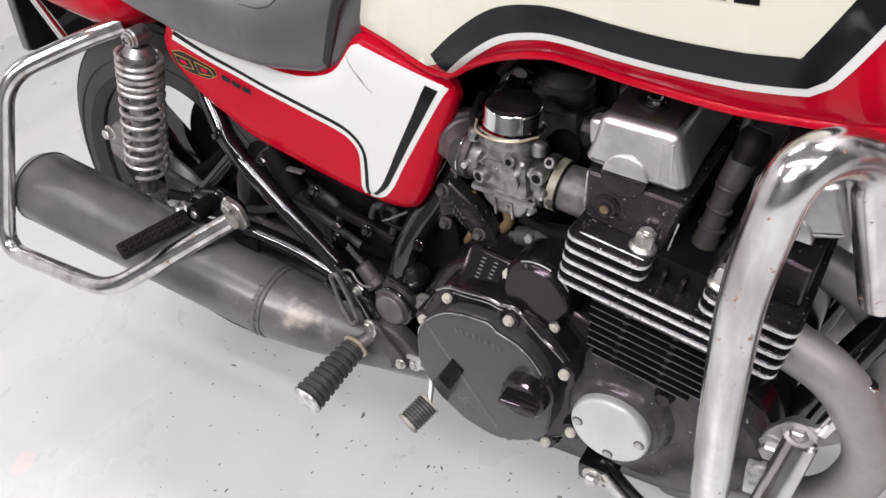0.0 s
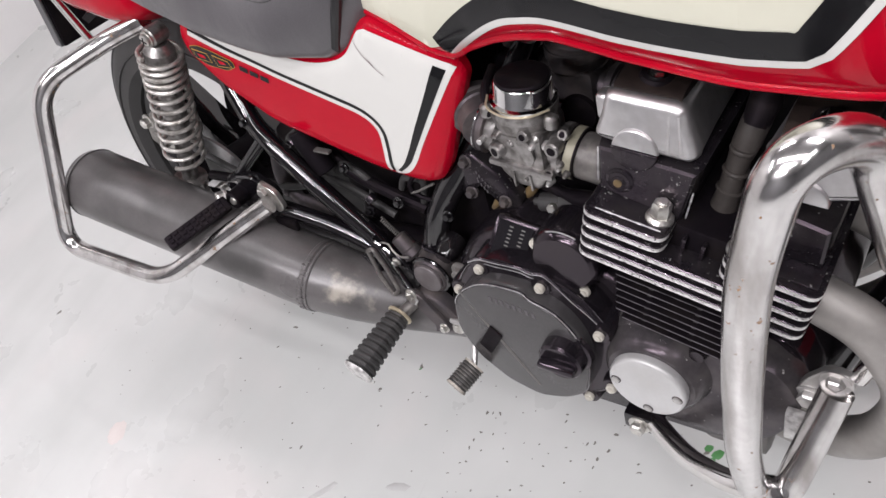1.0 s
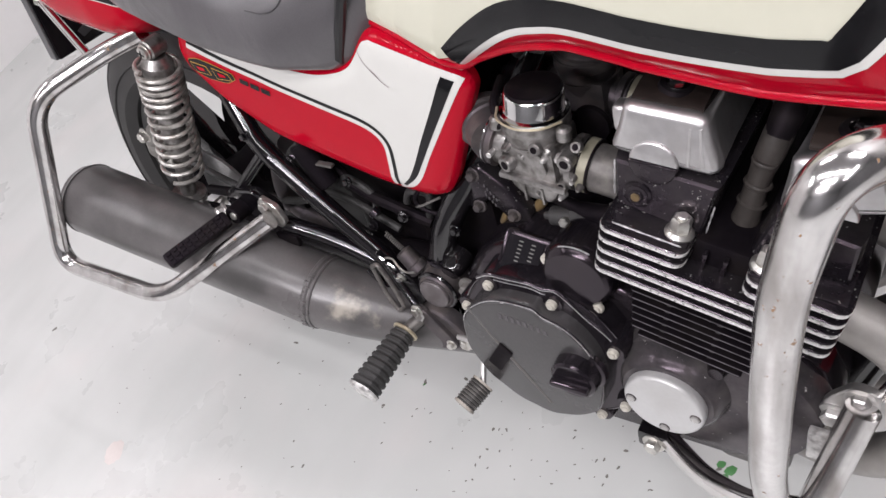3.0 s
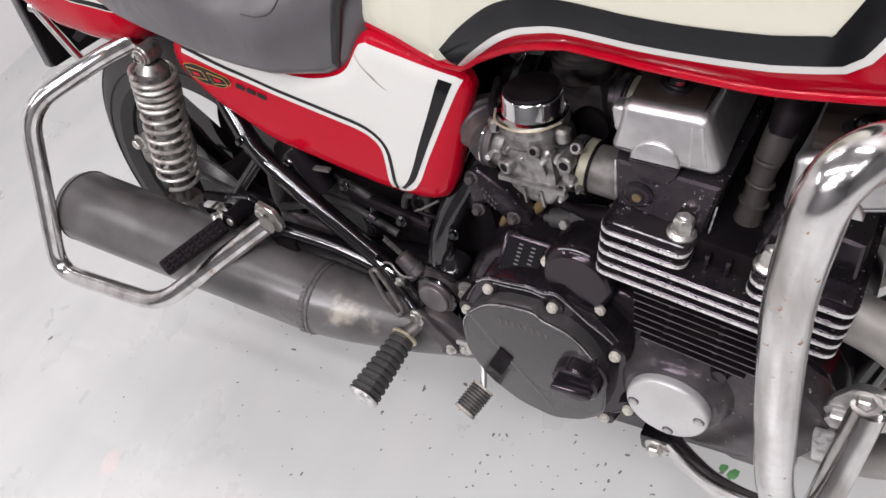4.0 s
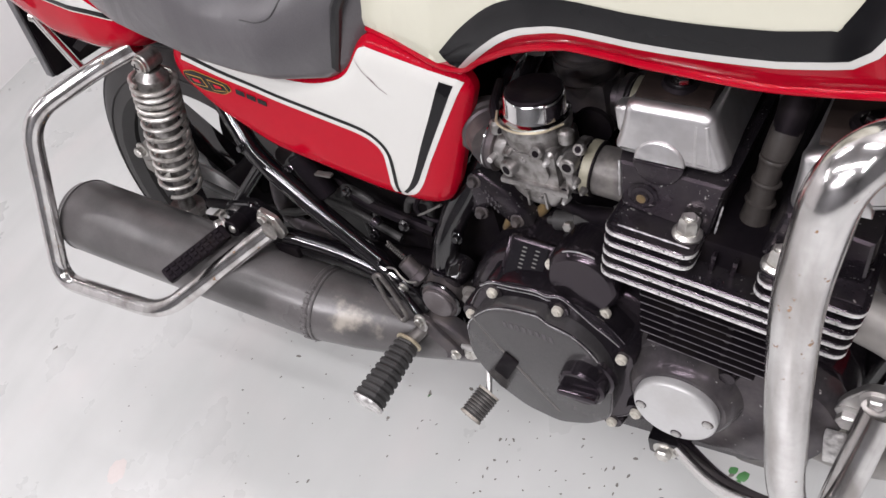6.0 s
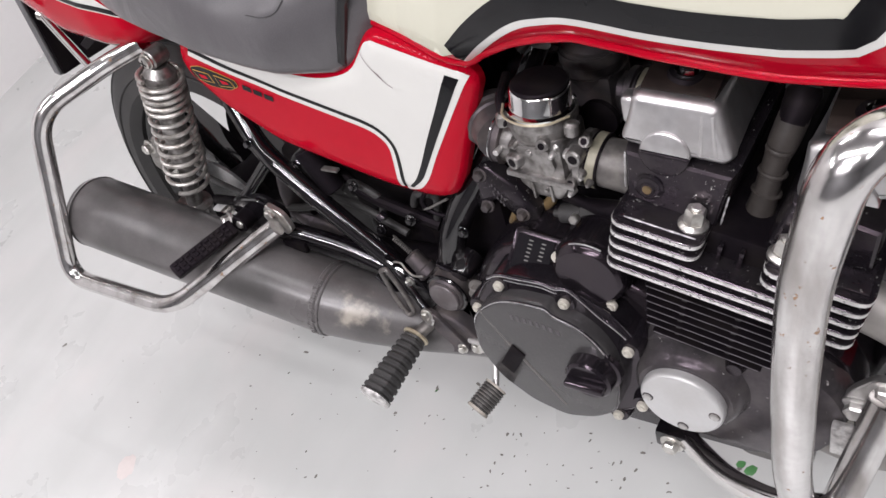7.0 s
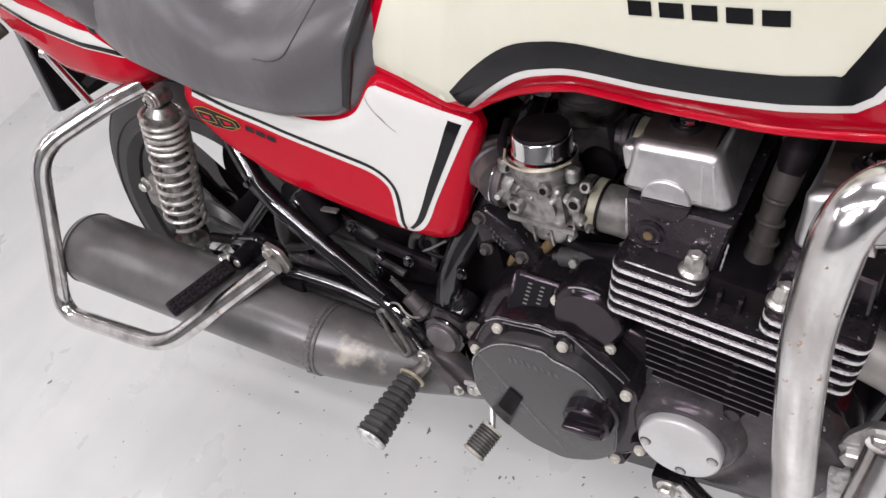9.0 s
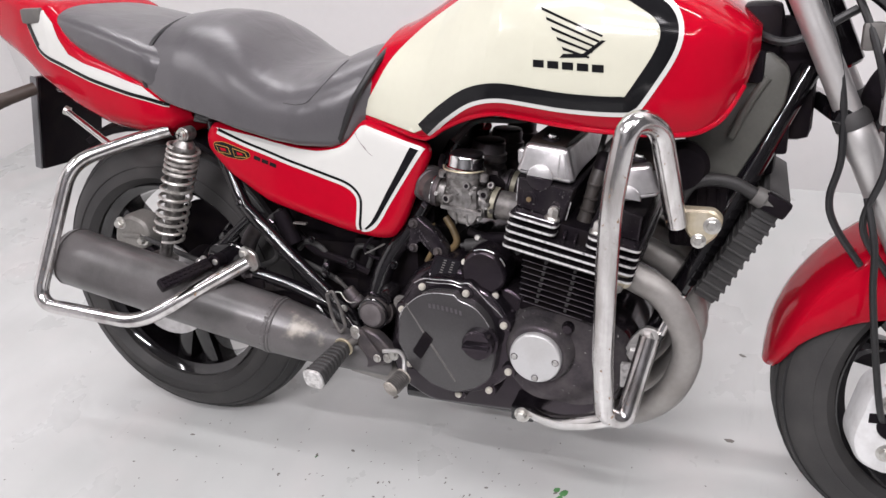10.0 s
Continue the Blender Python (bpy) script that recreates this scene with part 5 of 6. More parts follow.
def fin_rim(a0, a1, c, th=0.0015, cut=0.012):
    out = round2([(a0, -0.2530), (a1, -0.2530), (a1, 0.2530), (a0, 0.2530)], cut)
    inn = inset2(out, 0.003)
    bm = bmesh.new()
    rings_into(bm, [[EM @ V((a, y, cc)) for a, y in o] for o, cc in ((inn, c - th), (out, c - th), (out, c + th), (inn, c + th))], False, True)
    return bm


for i in range(5):
    c = -0.003 - 0.0118 * i
    spans = [(0.0, 0.072), (0.116, 0.190)] if i < 2 else [(0.0, 0.190)]
    for a0, a1 in spans:
        f = P("fin", fin_plate(a0, a1, c), CHIPPED, parent=head)
        P("fin_edge", fin_rim(a0, a1, c), FINEDGE, "bare alloy fin edge", f)
P("head_deck", block((0.004, -0.245, -0.006), (0.070, 0.245, 0.0015), 0.002, None, EM), CHIPPED, parent=head)
P("plug_well", block((0.060, -0.246, -0.032), (0.122, 0.246, -0.0245), 0.003, None, EM), CHIPPED, parent=head)
P("head_deck", block((0.118, -0.245, -0.006), (0.186, 0.245, 0.0015), 0.002, None, EM), CHIPPED, parent=head)
for a in (0.083, 0.099):
    P("well_rib", block((a - 0.002, -0.235, -0.026), (a + 0.002, -0.20, -0.008), 0.0012, None, EM), ENGINE, parent=head)
P("cam_carrier", slab([(0.002, 0.0), (-0.004, 0.047), (0.080, 0.050), (0.076, -0.004)], [(0, 0.20), (0, -0.212), (0.003, -0.222), (0.006, -0.224)]), CHIPPED, parent=head).matrix_basis = EM
P("cam_carrier", slab([(0.110, -0.004), (0.118, 0.045), (0.180, 0.040), (0.184, 0.0)], [(0, 0.20), (0, -0.212), (0.003, -0.222), (0.006, -0.224)]), CHIPPED, parent=head).matrix_basis = EM
# On the carrier and deck these lines are chipped bare metal.
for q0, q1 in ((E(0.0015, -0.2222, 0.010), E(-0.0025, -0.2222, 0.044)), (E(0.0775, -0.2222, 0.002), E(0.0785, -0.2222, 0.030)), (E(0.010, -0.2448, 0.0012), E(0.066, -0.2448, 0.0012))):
    P("glint_and_wear_line", tube([q0.lerp(q1, k / 10) for k in range(11)], [0.0005 + 0.0005 * ((k * 7) % 5) / 4 for k in range(11)], 6), GLINTWEAR, parent=head)
P("carrier_plug", turned((0.850, -0.215, 0.600), (0.850, -0.2285, 0.600), [(0, 0.0120), (0.75, 0.0118), (0.8, 0.0095), (0.86, 0.0092), (0.87, 0.006), (1, 0.005)], 24), CHIPPED, parent=head)
P("plug_core", turned((0.850, -0.226, 0.600), (0.850, -0.2295, 0.600), [(0, 0.0045), (1, 0.0035)], 16), OCHRE, "rusty plug core", head)
half = [V((0.8645 + 0.0190 * math.cos(math.pi * (1 + k / 20) - 0.14), 0, 0.6310 + 0.0190 * math.sin(math.pi * (1 + k / 20) - 0.14))) for k in range(21)]
P("carrier_boss", slab([(p.x, p.z) for p in half], [(0, -0.215), (0, -0.2245), (0.0006, -0.2252), (0.0016, -0.2255)]), CHIPPED, parent=head, degrees=60)
for a, y in ((0.0595, -0.231), (0.126, -0.233)):
    nut = P("head_nut", turned(E(a, y, 0.0), E(a, y, 0.006), [(0, 0.0115), (0.5, 0.0115), (1, 0.0090)], 22), ZINC, "bright domed head nut", head)
    P("nut_hex", turned(E(a, y, 0.005), E(a, y, 0.018), [(0, 0.0082), (0.85, 0.0082), (1, 0.0068)], 6), ZINC, parent=nut)
    P("nut_dome", turned(E(a, y, 0.0175), E(a, y, 0.0205), [(0, 0.0048), (0.7, 0.0046), (1, 0.0036)], 18), ZINC, parent=nut)


def cam_cover(dx, dz, flip):
    """Silver end of a valve cover: tapered box, half-round relief, dark top with its bolt."""
    pts = [(0.8285, 0.6395), (0.8360, 0.657), (0.8420, 0.6765), (0.8475, 0.6800), (0.8990, 0.6735), (0.9055, 0.6690), (0.9085, 0.650), (0.9135, 0.627), (0.9065, 0.6215), (0.870, 0.6270), (0.835, 0.6345)]
    if flip:
        pts = [(0.870 - (x - 0.870) * 0.9, z) for x, z in pts]
    out = round2([(x + dx, z + dz) for x, z in pts], 0.0042)
    top = P("valve_cover", slab(out, [(0.004, 0.19), (0.004, -0.12), (0.003, -0.17), (0.001, -0.205), (0.0, -0.2110), (0.0007, -0.2150), (0.0020, -0.2182), (0.0040, -0.2204), (0.0064, -0.2216)]), POLISHED, "polished silver valve cover")
    c = V((0.8645 + dx, 0, 0.6310 + dz))
    boss = [(c.x + 0.0190 * math.cos(math.pi * k / 24 - 0.14), c.z + 0.0190 * math.sin(math.pi * k / 24 - 0.14)) for k in range(25)]
    P("relief", slab(boss, [(0, -0.216), (0, -0.2222), (0.0006, -0.2236), (0.0018, -0.2243)]), POLISHED, parent=top, degrees=50)
    m = -1 if flip else 1
    k = 0.866 + dx
    for u0, u1 in () if flip else ((0.0275, 0.0240), (0.0345, 0.0350)):
        P("step", tube([V((k + m * u0, -0.2206, 0.664 + dz)), V((k + m * u1, -0.2202, 0.631 + dz))], [0.0014, 0.0024], 10), POLISHED, parent=top)
    lid = [(0.8480 + dx, 0.6805 + dz), (0.9000 + dx, 0.6735 + dz)]
    bm = bmesh.new()
    rings_into(bm, [[V((lid[0][0], y, lid[0][1] + h)), V((lid[1][0], y, lid[1][1] + h)), V((lid[1][0], y, lid[1][1] - 0.004)), V((lid[0][0], y, lid[0][1] - 0.004))] for y, h in ((-0.2135, -0.0012), (-0.2110, 0.0010), (-0.195, 0.0040), (0.18, 0.0060))])
    P("cover_top", bm, LIDTOP, "dark stained cover top", top)
    b = V((0.8745 + dx, -0.193, 0.6795 + dz))
    P("top_recess", turned(b, b + EZ * 0.003, [(0, 0.014), (1, 0.0125)], 20), DARK, parent=top)
    P("top_bolt", hexhead(b + EZ * 0.003, EZ, 0.006, 0.006), BRIGHT, parent=top)
    s = 0.83 if not flip else 0.915
    P("side_lug", block((s + dx - 0.0015, -0.210, 0.645 + dz), (s + dx + 0.010, -0.194, 0.669 + dz), 0.0055, seg=4), POLISHED, parent=top)
    return top


cam_cover(0.0, 0.0, False)
cam_cover(0.121, -0.024, True)
lead = P("spark_plug_cap", tube(spline([E(0.098, -0.190, -0.022), E(0.098, -0.186, 0.01), E(0.098, -0.181, 0.042), E(0.101, -0.165, 0.085)], 3), [0.0128, 0.0122, 0.0110, 0.0098, 0.0092, 0.0090, 0.0092, 0.0110, 0.0112, 0.0108], 18), PLUGCAP, "grey spark plug cap and lead")
P("boot", turned(E(0.098, -0.196, -0.026), E(0.098, -0.194, -0.008), [(0, 0.0125), (0.7, 0.0130), (1, 0.0110)], 18), OCHRE, "ochre-stained rubber boot", lead)
for c in (0.012, 0.030, 0.050):
    P("cap_ridge", turned(E(0.0982, -0.1865 + c * 0.10, c), E(0.0984, -0.1860 + c * 0.10, c + 0.0035), [(0, 0.0100), (0.3, 0.0120 - 0.030 * c), (0.7, 0.0120 - 0.030 * c), (1, 0.0100)], 18), PLUGCAP, parent=lead)
P("collar", turned(E(0.1000, -0.172, 0.07), E(0.1015, -0.160, 0.095), [(0, 0.0105), (0.8, 0.0125), (1, 0.010)], 18), DARK, parent=lead)
P("lead_wire", tube(rounded([E(0.092, -0.163, 0.09), E(0.09, -0.14, 0.13), (0.96, -0.06, 0.72), (1.05, 0.0, 0.73)], 0.03), 0.004, 8), RUBBER, parent=lead)

# carburettors
def carburettor(y0, full):
    # Carburettors behind are shaded copies: the dark is put into their material.
    cast = CARB if full else DUSTY
    c = P("carburettor", turned((0.690, y0, 0.602), (0.800, y0, 0.583), [(0, 0.021), (0.18, 0.023), (0.2, 0.019), (0.45, 0.022), (0.75, 0.019), (0.78, 0.022), (1, 0.022)], 24), cast, "dull grey cast carburettor with chromed cap" if full else "carburettor painted dark for the shade it stands in")
    P("body", block((0.718, y0 - 0.027, 0.574), (0.766, y0 + 0.026, 0.618), 0.007), cast, parent=c)
    P("cap", turned((0.7395, y0, 0.638), (0.743, y0, 0.6625), [(0, 0.0305), (0.10, 0.0315), (0.20, 0.0315), (0.26, 0.0285), (0.36, 0.0278), (0.85, 0.0272), (0.95, 0.0262), (1, 0.0247)], 48), BRIGHT if full else DUSTY, "bright chromed cap" if full else "", c)
    # The chromed top's dark reflection is painted on as black.
    P("cap_top", turned((0.743, y0, 0.6615), (0.7433, y0, 0.6655), [(0, 0.0262), (0.4, 0.0260), (0.8, 0.0245), (1, 0.0200)], 36), DARK, "cap top painted black for its dark reflection", c)
    P("flange", turned((0.738, y0, 0.614), (0.7395, y0, 0.639), [(0, 0.028), (0.25, 0.0295), (0.55, 0.0305), (0.6, 0.0322), (1, 0.0322)], 36), cast, parent=c)
    P("neck", turned((0.740, y0, 0.585), (0.740, y0, 0.616), [(0, 0.026), (0.4, 0.0262), (0.8, 0.0285), (1, 0.0305)], 32), cast, parent=c)
    P("float_bowl", slab(round2([(0.712, 0.590), (0.770, 0.580), (0.767, 0.566), (0.757, 0.553), (0.730, 0.556), (0.715, 0.570)], 0.006), [(0.004, y0 + 0.028), (0, y0 + 0.024), (0, y0 - 0.020), (0.003, y0 - 0.026), (0.008, y0 - 0.029)]), cast, parent=c)
    P("bowl_rim", block((0.706, y0 - 0.0315, 0.577), (0.774, y0 + 0.026, 0.5835), 0.002, None, Matrix.Translation((0.738, 0, 0.573)) @ pose(0, 0, 0, 0, 8, 0) @ Matrix.Translation((-0.738, 0, -0.573))), cast, parent=c)
    P("rear_clamp", turned((0.688, y0, 0.603), (0.698, y0, 0.601), [(0, 0.0245), (0.1, 0.0262), (0.2, 0.0262), (0.25, 0.0252), (0.75, 0.0252), (0.8, 0.0262), (0.9, 0.0262), (1, 0.0245)], 28), DUSTY, "black clamp ring", c)
    P("clamp_rim", turned((0.6875, y0, 0.6031), (0.6885, y0, 0.6029), [(0, 0.0258), (1, 0.0258)], 28), BRIGHT, parent=c)
    P("rear_boot", turned((0.664, y0 + 0.025, 0.607), (0.690, y0, 0.602), [(0, 0.030), (0.25, 0.030), (0.3, 0.027), (0.45, 0.0275), (0.5, 0.0255), (1, 0.0245)], 28), DUSTY, parent=c)
    P("front_flange", turned((0.772, y0, 0.5885), (0.779, y0, 0.5875), [(0, 0.025), (0.1, 0.0262), (0.9, 0.0262), (1, 0.025)], 28), cast, parent=c)
    P("front_clamp", turned((0.782, y0, 0.587), (0.792, y0, 0.585), [(0, 0.0235), (0.1, 0.0255), (0.9, 0.0255), (1, 0.0235)], 28), OLIVE, "yellowed clamp ring", c)
    for x in (0.7815, 0.7915):
        P("clamp_edge", turned((x, y0, 0.587 - (x - 0.782) * 0.18), (x + 0.0016, y0, 0.5867 - (x - 0.782) * 0.18), [(0, 0.0258), (1, 0.0258)], 28), DARK, parent=c)
    P("inlet_boot", turned((0.786, y0, 0.586), (0.850, y0, 0.5755), [(0, 0.022), (0.5, 0.023), (0.8, 0.026), (1, 0.028)], 28), GRIME if full else DUSTY, parent=c)
    if full:
        for p, ax, r, h in (((0.722, -0.020, 0.598), (-0.3, -1, 0), 0.0080, 0.014), ((0.778, -0.018, 0.606), (0, -1, 0), 0.0080, 0.012), ((0.752, -0.026, 0.618), (0, -1, 0.2), 0.0060, 0.007), ((0.770, -0.018, 0.579), (0, -1, 0), 0.005, 0.010), ((0.787, -0.016, 0.617), (0, -1, 0.6), 0.0055, 0.006)):
            p = V((p[0], y0 + p[1], p[2]))
            s = P("stub", turned(p, p + V(ax).normalized() * h, [(0, r), (0.85, r), (1, r * 0.85)], 18), CARB, parent=c)
            P("stub_hole", turned(p + V(ax).normalized() * h * 0.95, p + V(ax).normalized() * (h * 1.02), [(0, r * 0.55), (1, r * 0.55)], 14), DARK, parent=s)
        for x, z in ((0.708, 0.628), (0.775, 0.624)):
            P("cap_lug", turned((x, y0 - 0.016, z), (x + 0.001, y0 - 0.016, z + 0.012), [(0, 0.007), (0.8, 0.007), (1, 0.004)], 14), CARB, parent=c)
        P("bowl_rib", block((0.731, y0 - 0.031, 0.558), (0.7335, y0 - 0.026, 0.576), 0.0008), CARB, parent=c)
        P("bowl_rib", block((0.749, y0 - 0.031, 0.556), (0.7515, y0 - 0.026, 0.574), 0.0008), CARB, parent=c)
        rn = random.Random(5)
        for k in range(16):
            q = V((0.705 + 0.085 * rn.random(), y0 - 0.026 - 0.002 * rn.random(), 0.566 + 0.052 * rn.random()))
            P("casting_boss", turned(q + V((0, 0.006, 0)), q - V((0, 0.002 + 0.003 * rn.random(), 0)), [(0, 0.004), (0.7, 0.0022 + 0.002 * rn.random()), (1, 0.0016)], 10), CARB if k % 4 else BRUSHED, parent=c)
        P("choke_rod", rod((0.70, y0 - 0.030, 0.604), (0.70, 0.16, 0.604), 0.003), BRUSHED, parent=c)
        P("throttle_wheel", turned((0.770, y0 + 0.040, 0.600), (0.770, y0 + 0.046, 0.600), [(0, 0.019), (1, 0.019)], 24), DARK, parent=c)
        P("fuel_tee", tube(rounded([(0.715, y0 - 0.02, 0.63), (0.700, y0 - 0.005, 0.645), (0.690, y0 + 0.03, 0.65)], 0.01), 0.0045, 10), DARK, parent=c)
        P("lever", slab(round2([(0.742, 0.615), (0.756, 0.613), (0.760, 0.594), (0.752, 0.584), (0.747, 0.594)], 0.004), [(0, y0 - 0.028), (0, y0 - 0.031)]), CARB, parent=c)
        P("cap_wire", tube(spline([(0.7075, y0 - 0.010, 0.645), (0.716, y0 - 0.0255, 0.6425), (0.738, y0 - 0.0335, 0.6405), (0.760, y0 - 0.0285, 0.6395), (0.773, y0 - 0.012, 0.6385)], 6), 0.0012, 6), BRASS, parent=c)
    c.matrix_basis = pose(-0.009, 0, -0.014)
    return c


carburettor(-0.163, True)
for y in (-0.055, 0.045, 0.14):
    carburettor(y, False)
P("drain_hose", tube(rounded([(0.730, -0.155, 0.520), (0.765, -0.160, 0.512), (0.800, -0.165, 0.518), (0.815, -0.160, 0.500)], 0.015), [0.0065, 0.0065, 0.007, 0.008, 0.009, 0.0095, 0.010, 0.010, 0.010, 0.010, 0.011, 0.011, 0.011, 0.011, 0.011, 0.011], 12), DARK)

# dark fittings behind the covers
P("air_box", block((0.545, -0.115, 0.515), (0.655, 0.115, 0.665), 0.012), DARK, "black plastic air box")
P("battery_box", block((0.35, -0.10, 0.46), (0.53, 0.10, 0.66), 0.010), DARK, "black battery box")
# Dark blocks added to fill the black gaps behind post and rails.
P("pivot_filler", block((0.490, -0.115, 0.300), (0.562, 0.13, 0.480), 0.015), DARK)
P("engine_rear_filler", block((0.548, -0.125, 0.245), (0.625, 0.13, 0.515), 0.02), DARK, "dark block added to fill the engine's rear", crankcase)
P("tray_filler", block((0.355, -0.095, 0.375), (0.545, 0.095, 0.465), 0.012), DARK)
P("lower_filler", block((0.385, -0.110, 0.255), (0.560, 0.110, 0.400), 0.02), DARK)
P("inner_panel", slab(round2([(0.29, 0.62), (0.36, 0.66), (0.55, 0.66), (0.64, 0.62), (0.62, 0.50), (0.56, 0.44), (0.42, 0.42), (0.34, 0.50)], 0.02), [(0, 0.115), (0, 0.120)]), DARK)
P("clutch_arm", slab(round2([(0.6225, 0.531), (0.6351, 0.5375), (0.6680, 0.5115), (0.6900, 0.4800), (0.6850, 0.4630), (0.6640, 0.4640), (0.6380, 0.4930), (0.6230, 0.4700), (0.6080, 0.4790), (0.6100, 0.5150)], 0.008), [(0, -0.130), (0, -0.144), (0.0015, -0.1465), (0.004, -0.148)]), CHIPPED, "dirty black engine hanger plate")
for p, r in (((0.6284, -0.148, 0.524), 0.0058), ((0.6700, -0.148, 0.478), 0.0055), ((0.6265, -0.148, 0.4815), 0.0055)):
    P("hanger_bolt", hexhead(p, (0, -1, 0.15), r, 0.008), DUSTY)
for k in range(9):
    q = V((0.6400 + 0.0030 * (k % 5), -0.1486, 0.5120 - 0.0042 * (k % 5) - 0.012 * (k // 5)))
    P("stamped_mark", block(q - V((0.0010, 0.0003, 0.0020)), q + V((0.0006, 0.0003, 0.0016)), 0), LETTER)
P("looped_hose", tube(spline([(0.676, -0.120, 0.530), (0.690, -0.125, 0.511), (0.697, -0.128, 0.490), (0.680, -0.128, 0.470)], 6), 0.0060, 12), OCHRE)
P("breather_elbow", turned((0.716, -0.158, 0.496), (0.775, -0.158, 0.505), [(0, 0.004), (0.12, 0.0045), (0.15, 0.0098), (0.55, 0.0104), (0.6, 0.0140), (0.85, 0.0145), (1, 0.009)], 20), RUBBER, "dull black rubber breather elbow")
P("rust_hose", tube(spline([(0.655, -0.130, 0.520), (0.662, -0.135, 0.490), (0.645, -0.138, 0.455)], 6), 0.0042, 10), OCHRE)
P("starter", rod((0.66, -0.08, 0.53), (0.66, 0.10, 0.53), 0.035, seg=24), DARK)
P("wire_loop", tube(spline([(0.555, -0.140, 0.500), (0.535, -0.150, 0.475), (0.545, -0.150, 0.460), (0.565, -0.148, 0.455)], 6), 0.003, 8), DARK)
P("wire_loom", tube(spline([(0.36, -0.12, 0.50), (0.42, -0.13, 0.455), (0.48, -0.135, 0.44), (0.53, -0.13, 0.42)], 6), 0.008, 10), DARK)
P("master_cylinder", rod((0.395, -0.150, 0.470), (0.37, -0.150, 0.53), 0.015), DARK)
P("brake_hose", tube(spline([(0.372, -0.150, 0.53), (0.34, -0.150, 0.50), (0.34, -0.14, 0.43), (0.20, -0.13, 0.40), (0.02, -0.12, 0.44), (-0.05, -0.11, 0.47)], 6), 0.0055, 10), RUBBER)
sw = P("brake_switch", turned((0.506, -0.172, 0.404), (0.5285, -0.174, 0.3775), [(0, 0.0075), (0.06, 0.0110), (0.62, 0.0115), (0.66, 0.0135), (0.92, 0.0140), (1, 0.0115)], 24), DUSTY, "dusty black brake light switch")
P("switch_hook", tube(spline([(0.4850, -0.186, 0.397), (0.4930, -0.188, 0.402), (0.5018, -0.188, 0.4015), (0.5090, -0.190, 0.393), (0.5180, -0.190, 0.3865), (0.5320, -0.189, 0.3885)], 6), 0.0013, 8), ZINC, parent=sw)
P("inner_tube", tube(rounded([(0.318, -0.128, 0.505), (0.2760, -0.125, 0.462), (0.2560, -0.122, 0.412), (0.2650, -0.120, 0.384), (0.3050, -0.120, 0.366), (0.400, -0.118, 0.345)], 0.025, 6), 0.0150, 18), DUSTY, "dusty black inner frame tube")
for q in ((0.2610, -0.121, 0.393), (0.2820, -0.120, 0.3745)):
    P("tube_collar", turned(V(q) - V((0.004, 0, -0.003)), V(q) + V((0.004, 0, -0.003)), [(0, 0.0158), (0.3, 0.0170), (0.7, 0.0170), (1, 0.0158)], 18), DUSTY)
P("tie_end", tube(spline([(0.5360, -0.152, 0.464), (0.5470, -0.153, 0.4690), (0.5560, -0.152, 0.4740), (0.5740, -0.150, 0.484)], 5), 0.0016, 8), GREYPLASTIC, "dull grey tie end")
P("cover_tab", block((0.405, -0.166, 0.5115), (0.431, -0.158, 0.5150), 0.0012), GRIME, "dull silver tab")
lev = P("brake_lever", slab(round2([(0.528, 0.352), (0.548, 0.348), (0.585, 0.300), (0.578, 0.286), (0.556, 0.300), (0.530, 0.334)], 0.008), [(0, -0.204), (0, -0.210), (0.001, -0.211)]), DUSTY, "oily black brake lever plate")
for q, r in (((0.536, -0.211, 0.345), 0.006), ((0.575, -0.211, 0.298), 0.005), ((0.604, -0.206, 0.306), 0.0065)):
    P("lever_bolt", hexhead(q, (0, -1, 0.1), r, 0.006), ZINC, parent=lev)
P("slotted_link", tube(rounded([(0.4870, -0.210, 0.4055), (0.5000, -0.212, 0.4145), (0.5137, -0.213, 0.3820), (0.5210, -0.214, 0.3500), (0.5092, -0.214, 0.3385), (0.4955, -0.212, 0.3640), (0.4870, -0.210, 0.4055)], 0.006), 0.0030, 10), GRIME, "worn grey slotted brake link")
P("lever_rod", rod((0.470, -0.180, 0.395), (0.535, -0.206, 0.345), 0.0050), FRAME)
P("frame_lug", turned((0.585, -0.155, 0.405), (0.585, -0.185, 0.400), [(0, 0.016), (0.7, 0.015), (1, 0.011)], 18), FRAME)
P("lug_bolt", hexhead((0.622, -0.200, 0.402), (0, -1, 0), 0.009, 0.010), GREYPLASTIC)
P("post_weld", tube([V((0.5615 + 0.0176 * math.cos(k * 0.35), -0.1648 + 0.0176 * math.sin(k * 0.35), 0.402 + 0.004 * math.sin(k * 1.1))) for k in range(18)], 0.0022, 6, close=True), GLOSS)
P("torque_arm", rod((0.05, -0.115, 0.37), (0.30, -0.125, 0.40), 0.008), DARK)

WIRES = (([(0.388, -0.13, 0.453), (0.405, -0.132, 0.468), (0.426, -0.134, 0.467), (0.447, -0.132, 0.447), (0.437, -0.13, 0.414)], 0.0052), ([(0.499, -0.13, 0.447), (0.507, -0.132, 0.462), (0.518, -0.134, 0.47), (0.54, -0.132, 0.466), (0.525, -0.128, 0.423)], 0.0048), ([(0.33, -0.12, 0.43), (0.4, -0.128, 0.425), (0.47, -0.13, 0.395)], 0.0055), ([(0.7, -0.13, 0.66), (0.735, -0.115, 0.69), (0.8, -0.1, 0.69), (0.85, -0.08, 0.7)], 0.005), ([(0.8, -0.17, 0.54), (0.812, -0.178, 0.52), (0.82, -0.18, 0.498)], 0.005))
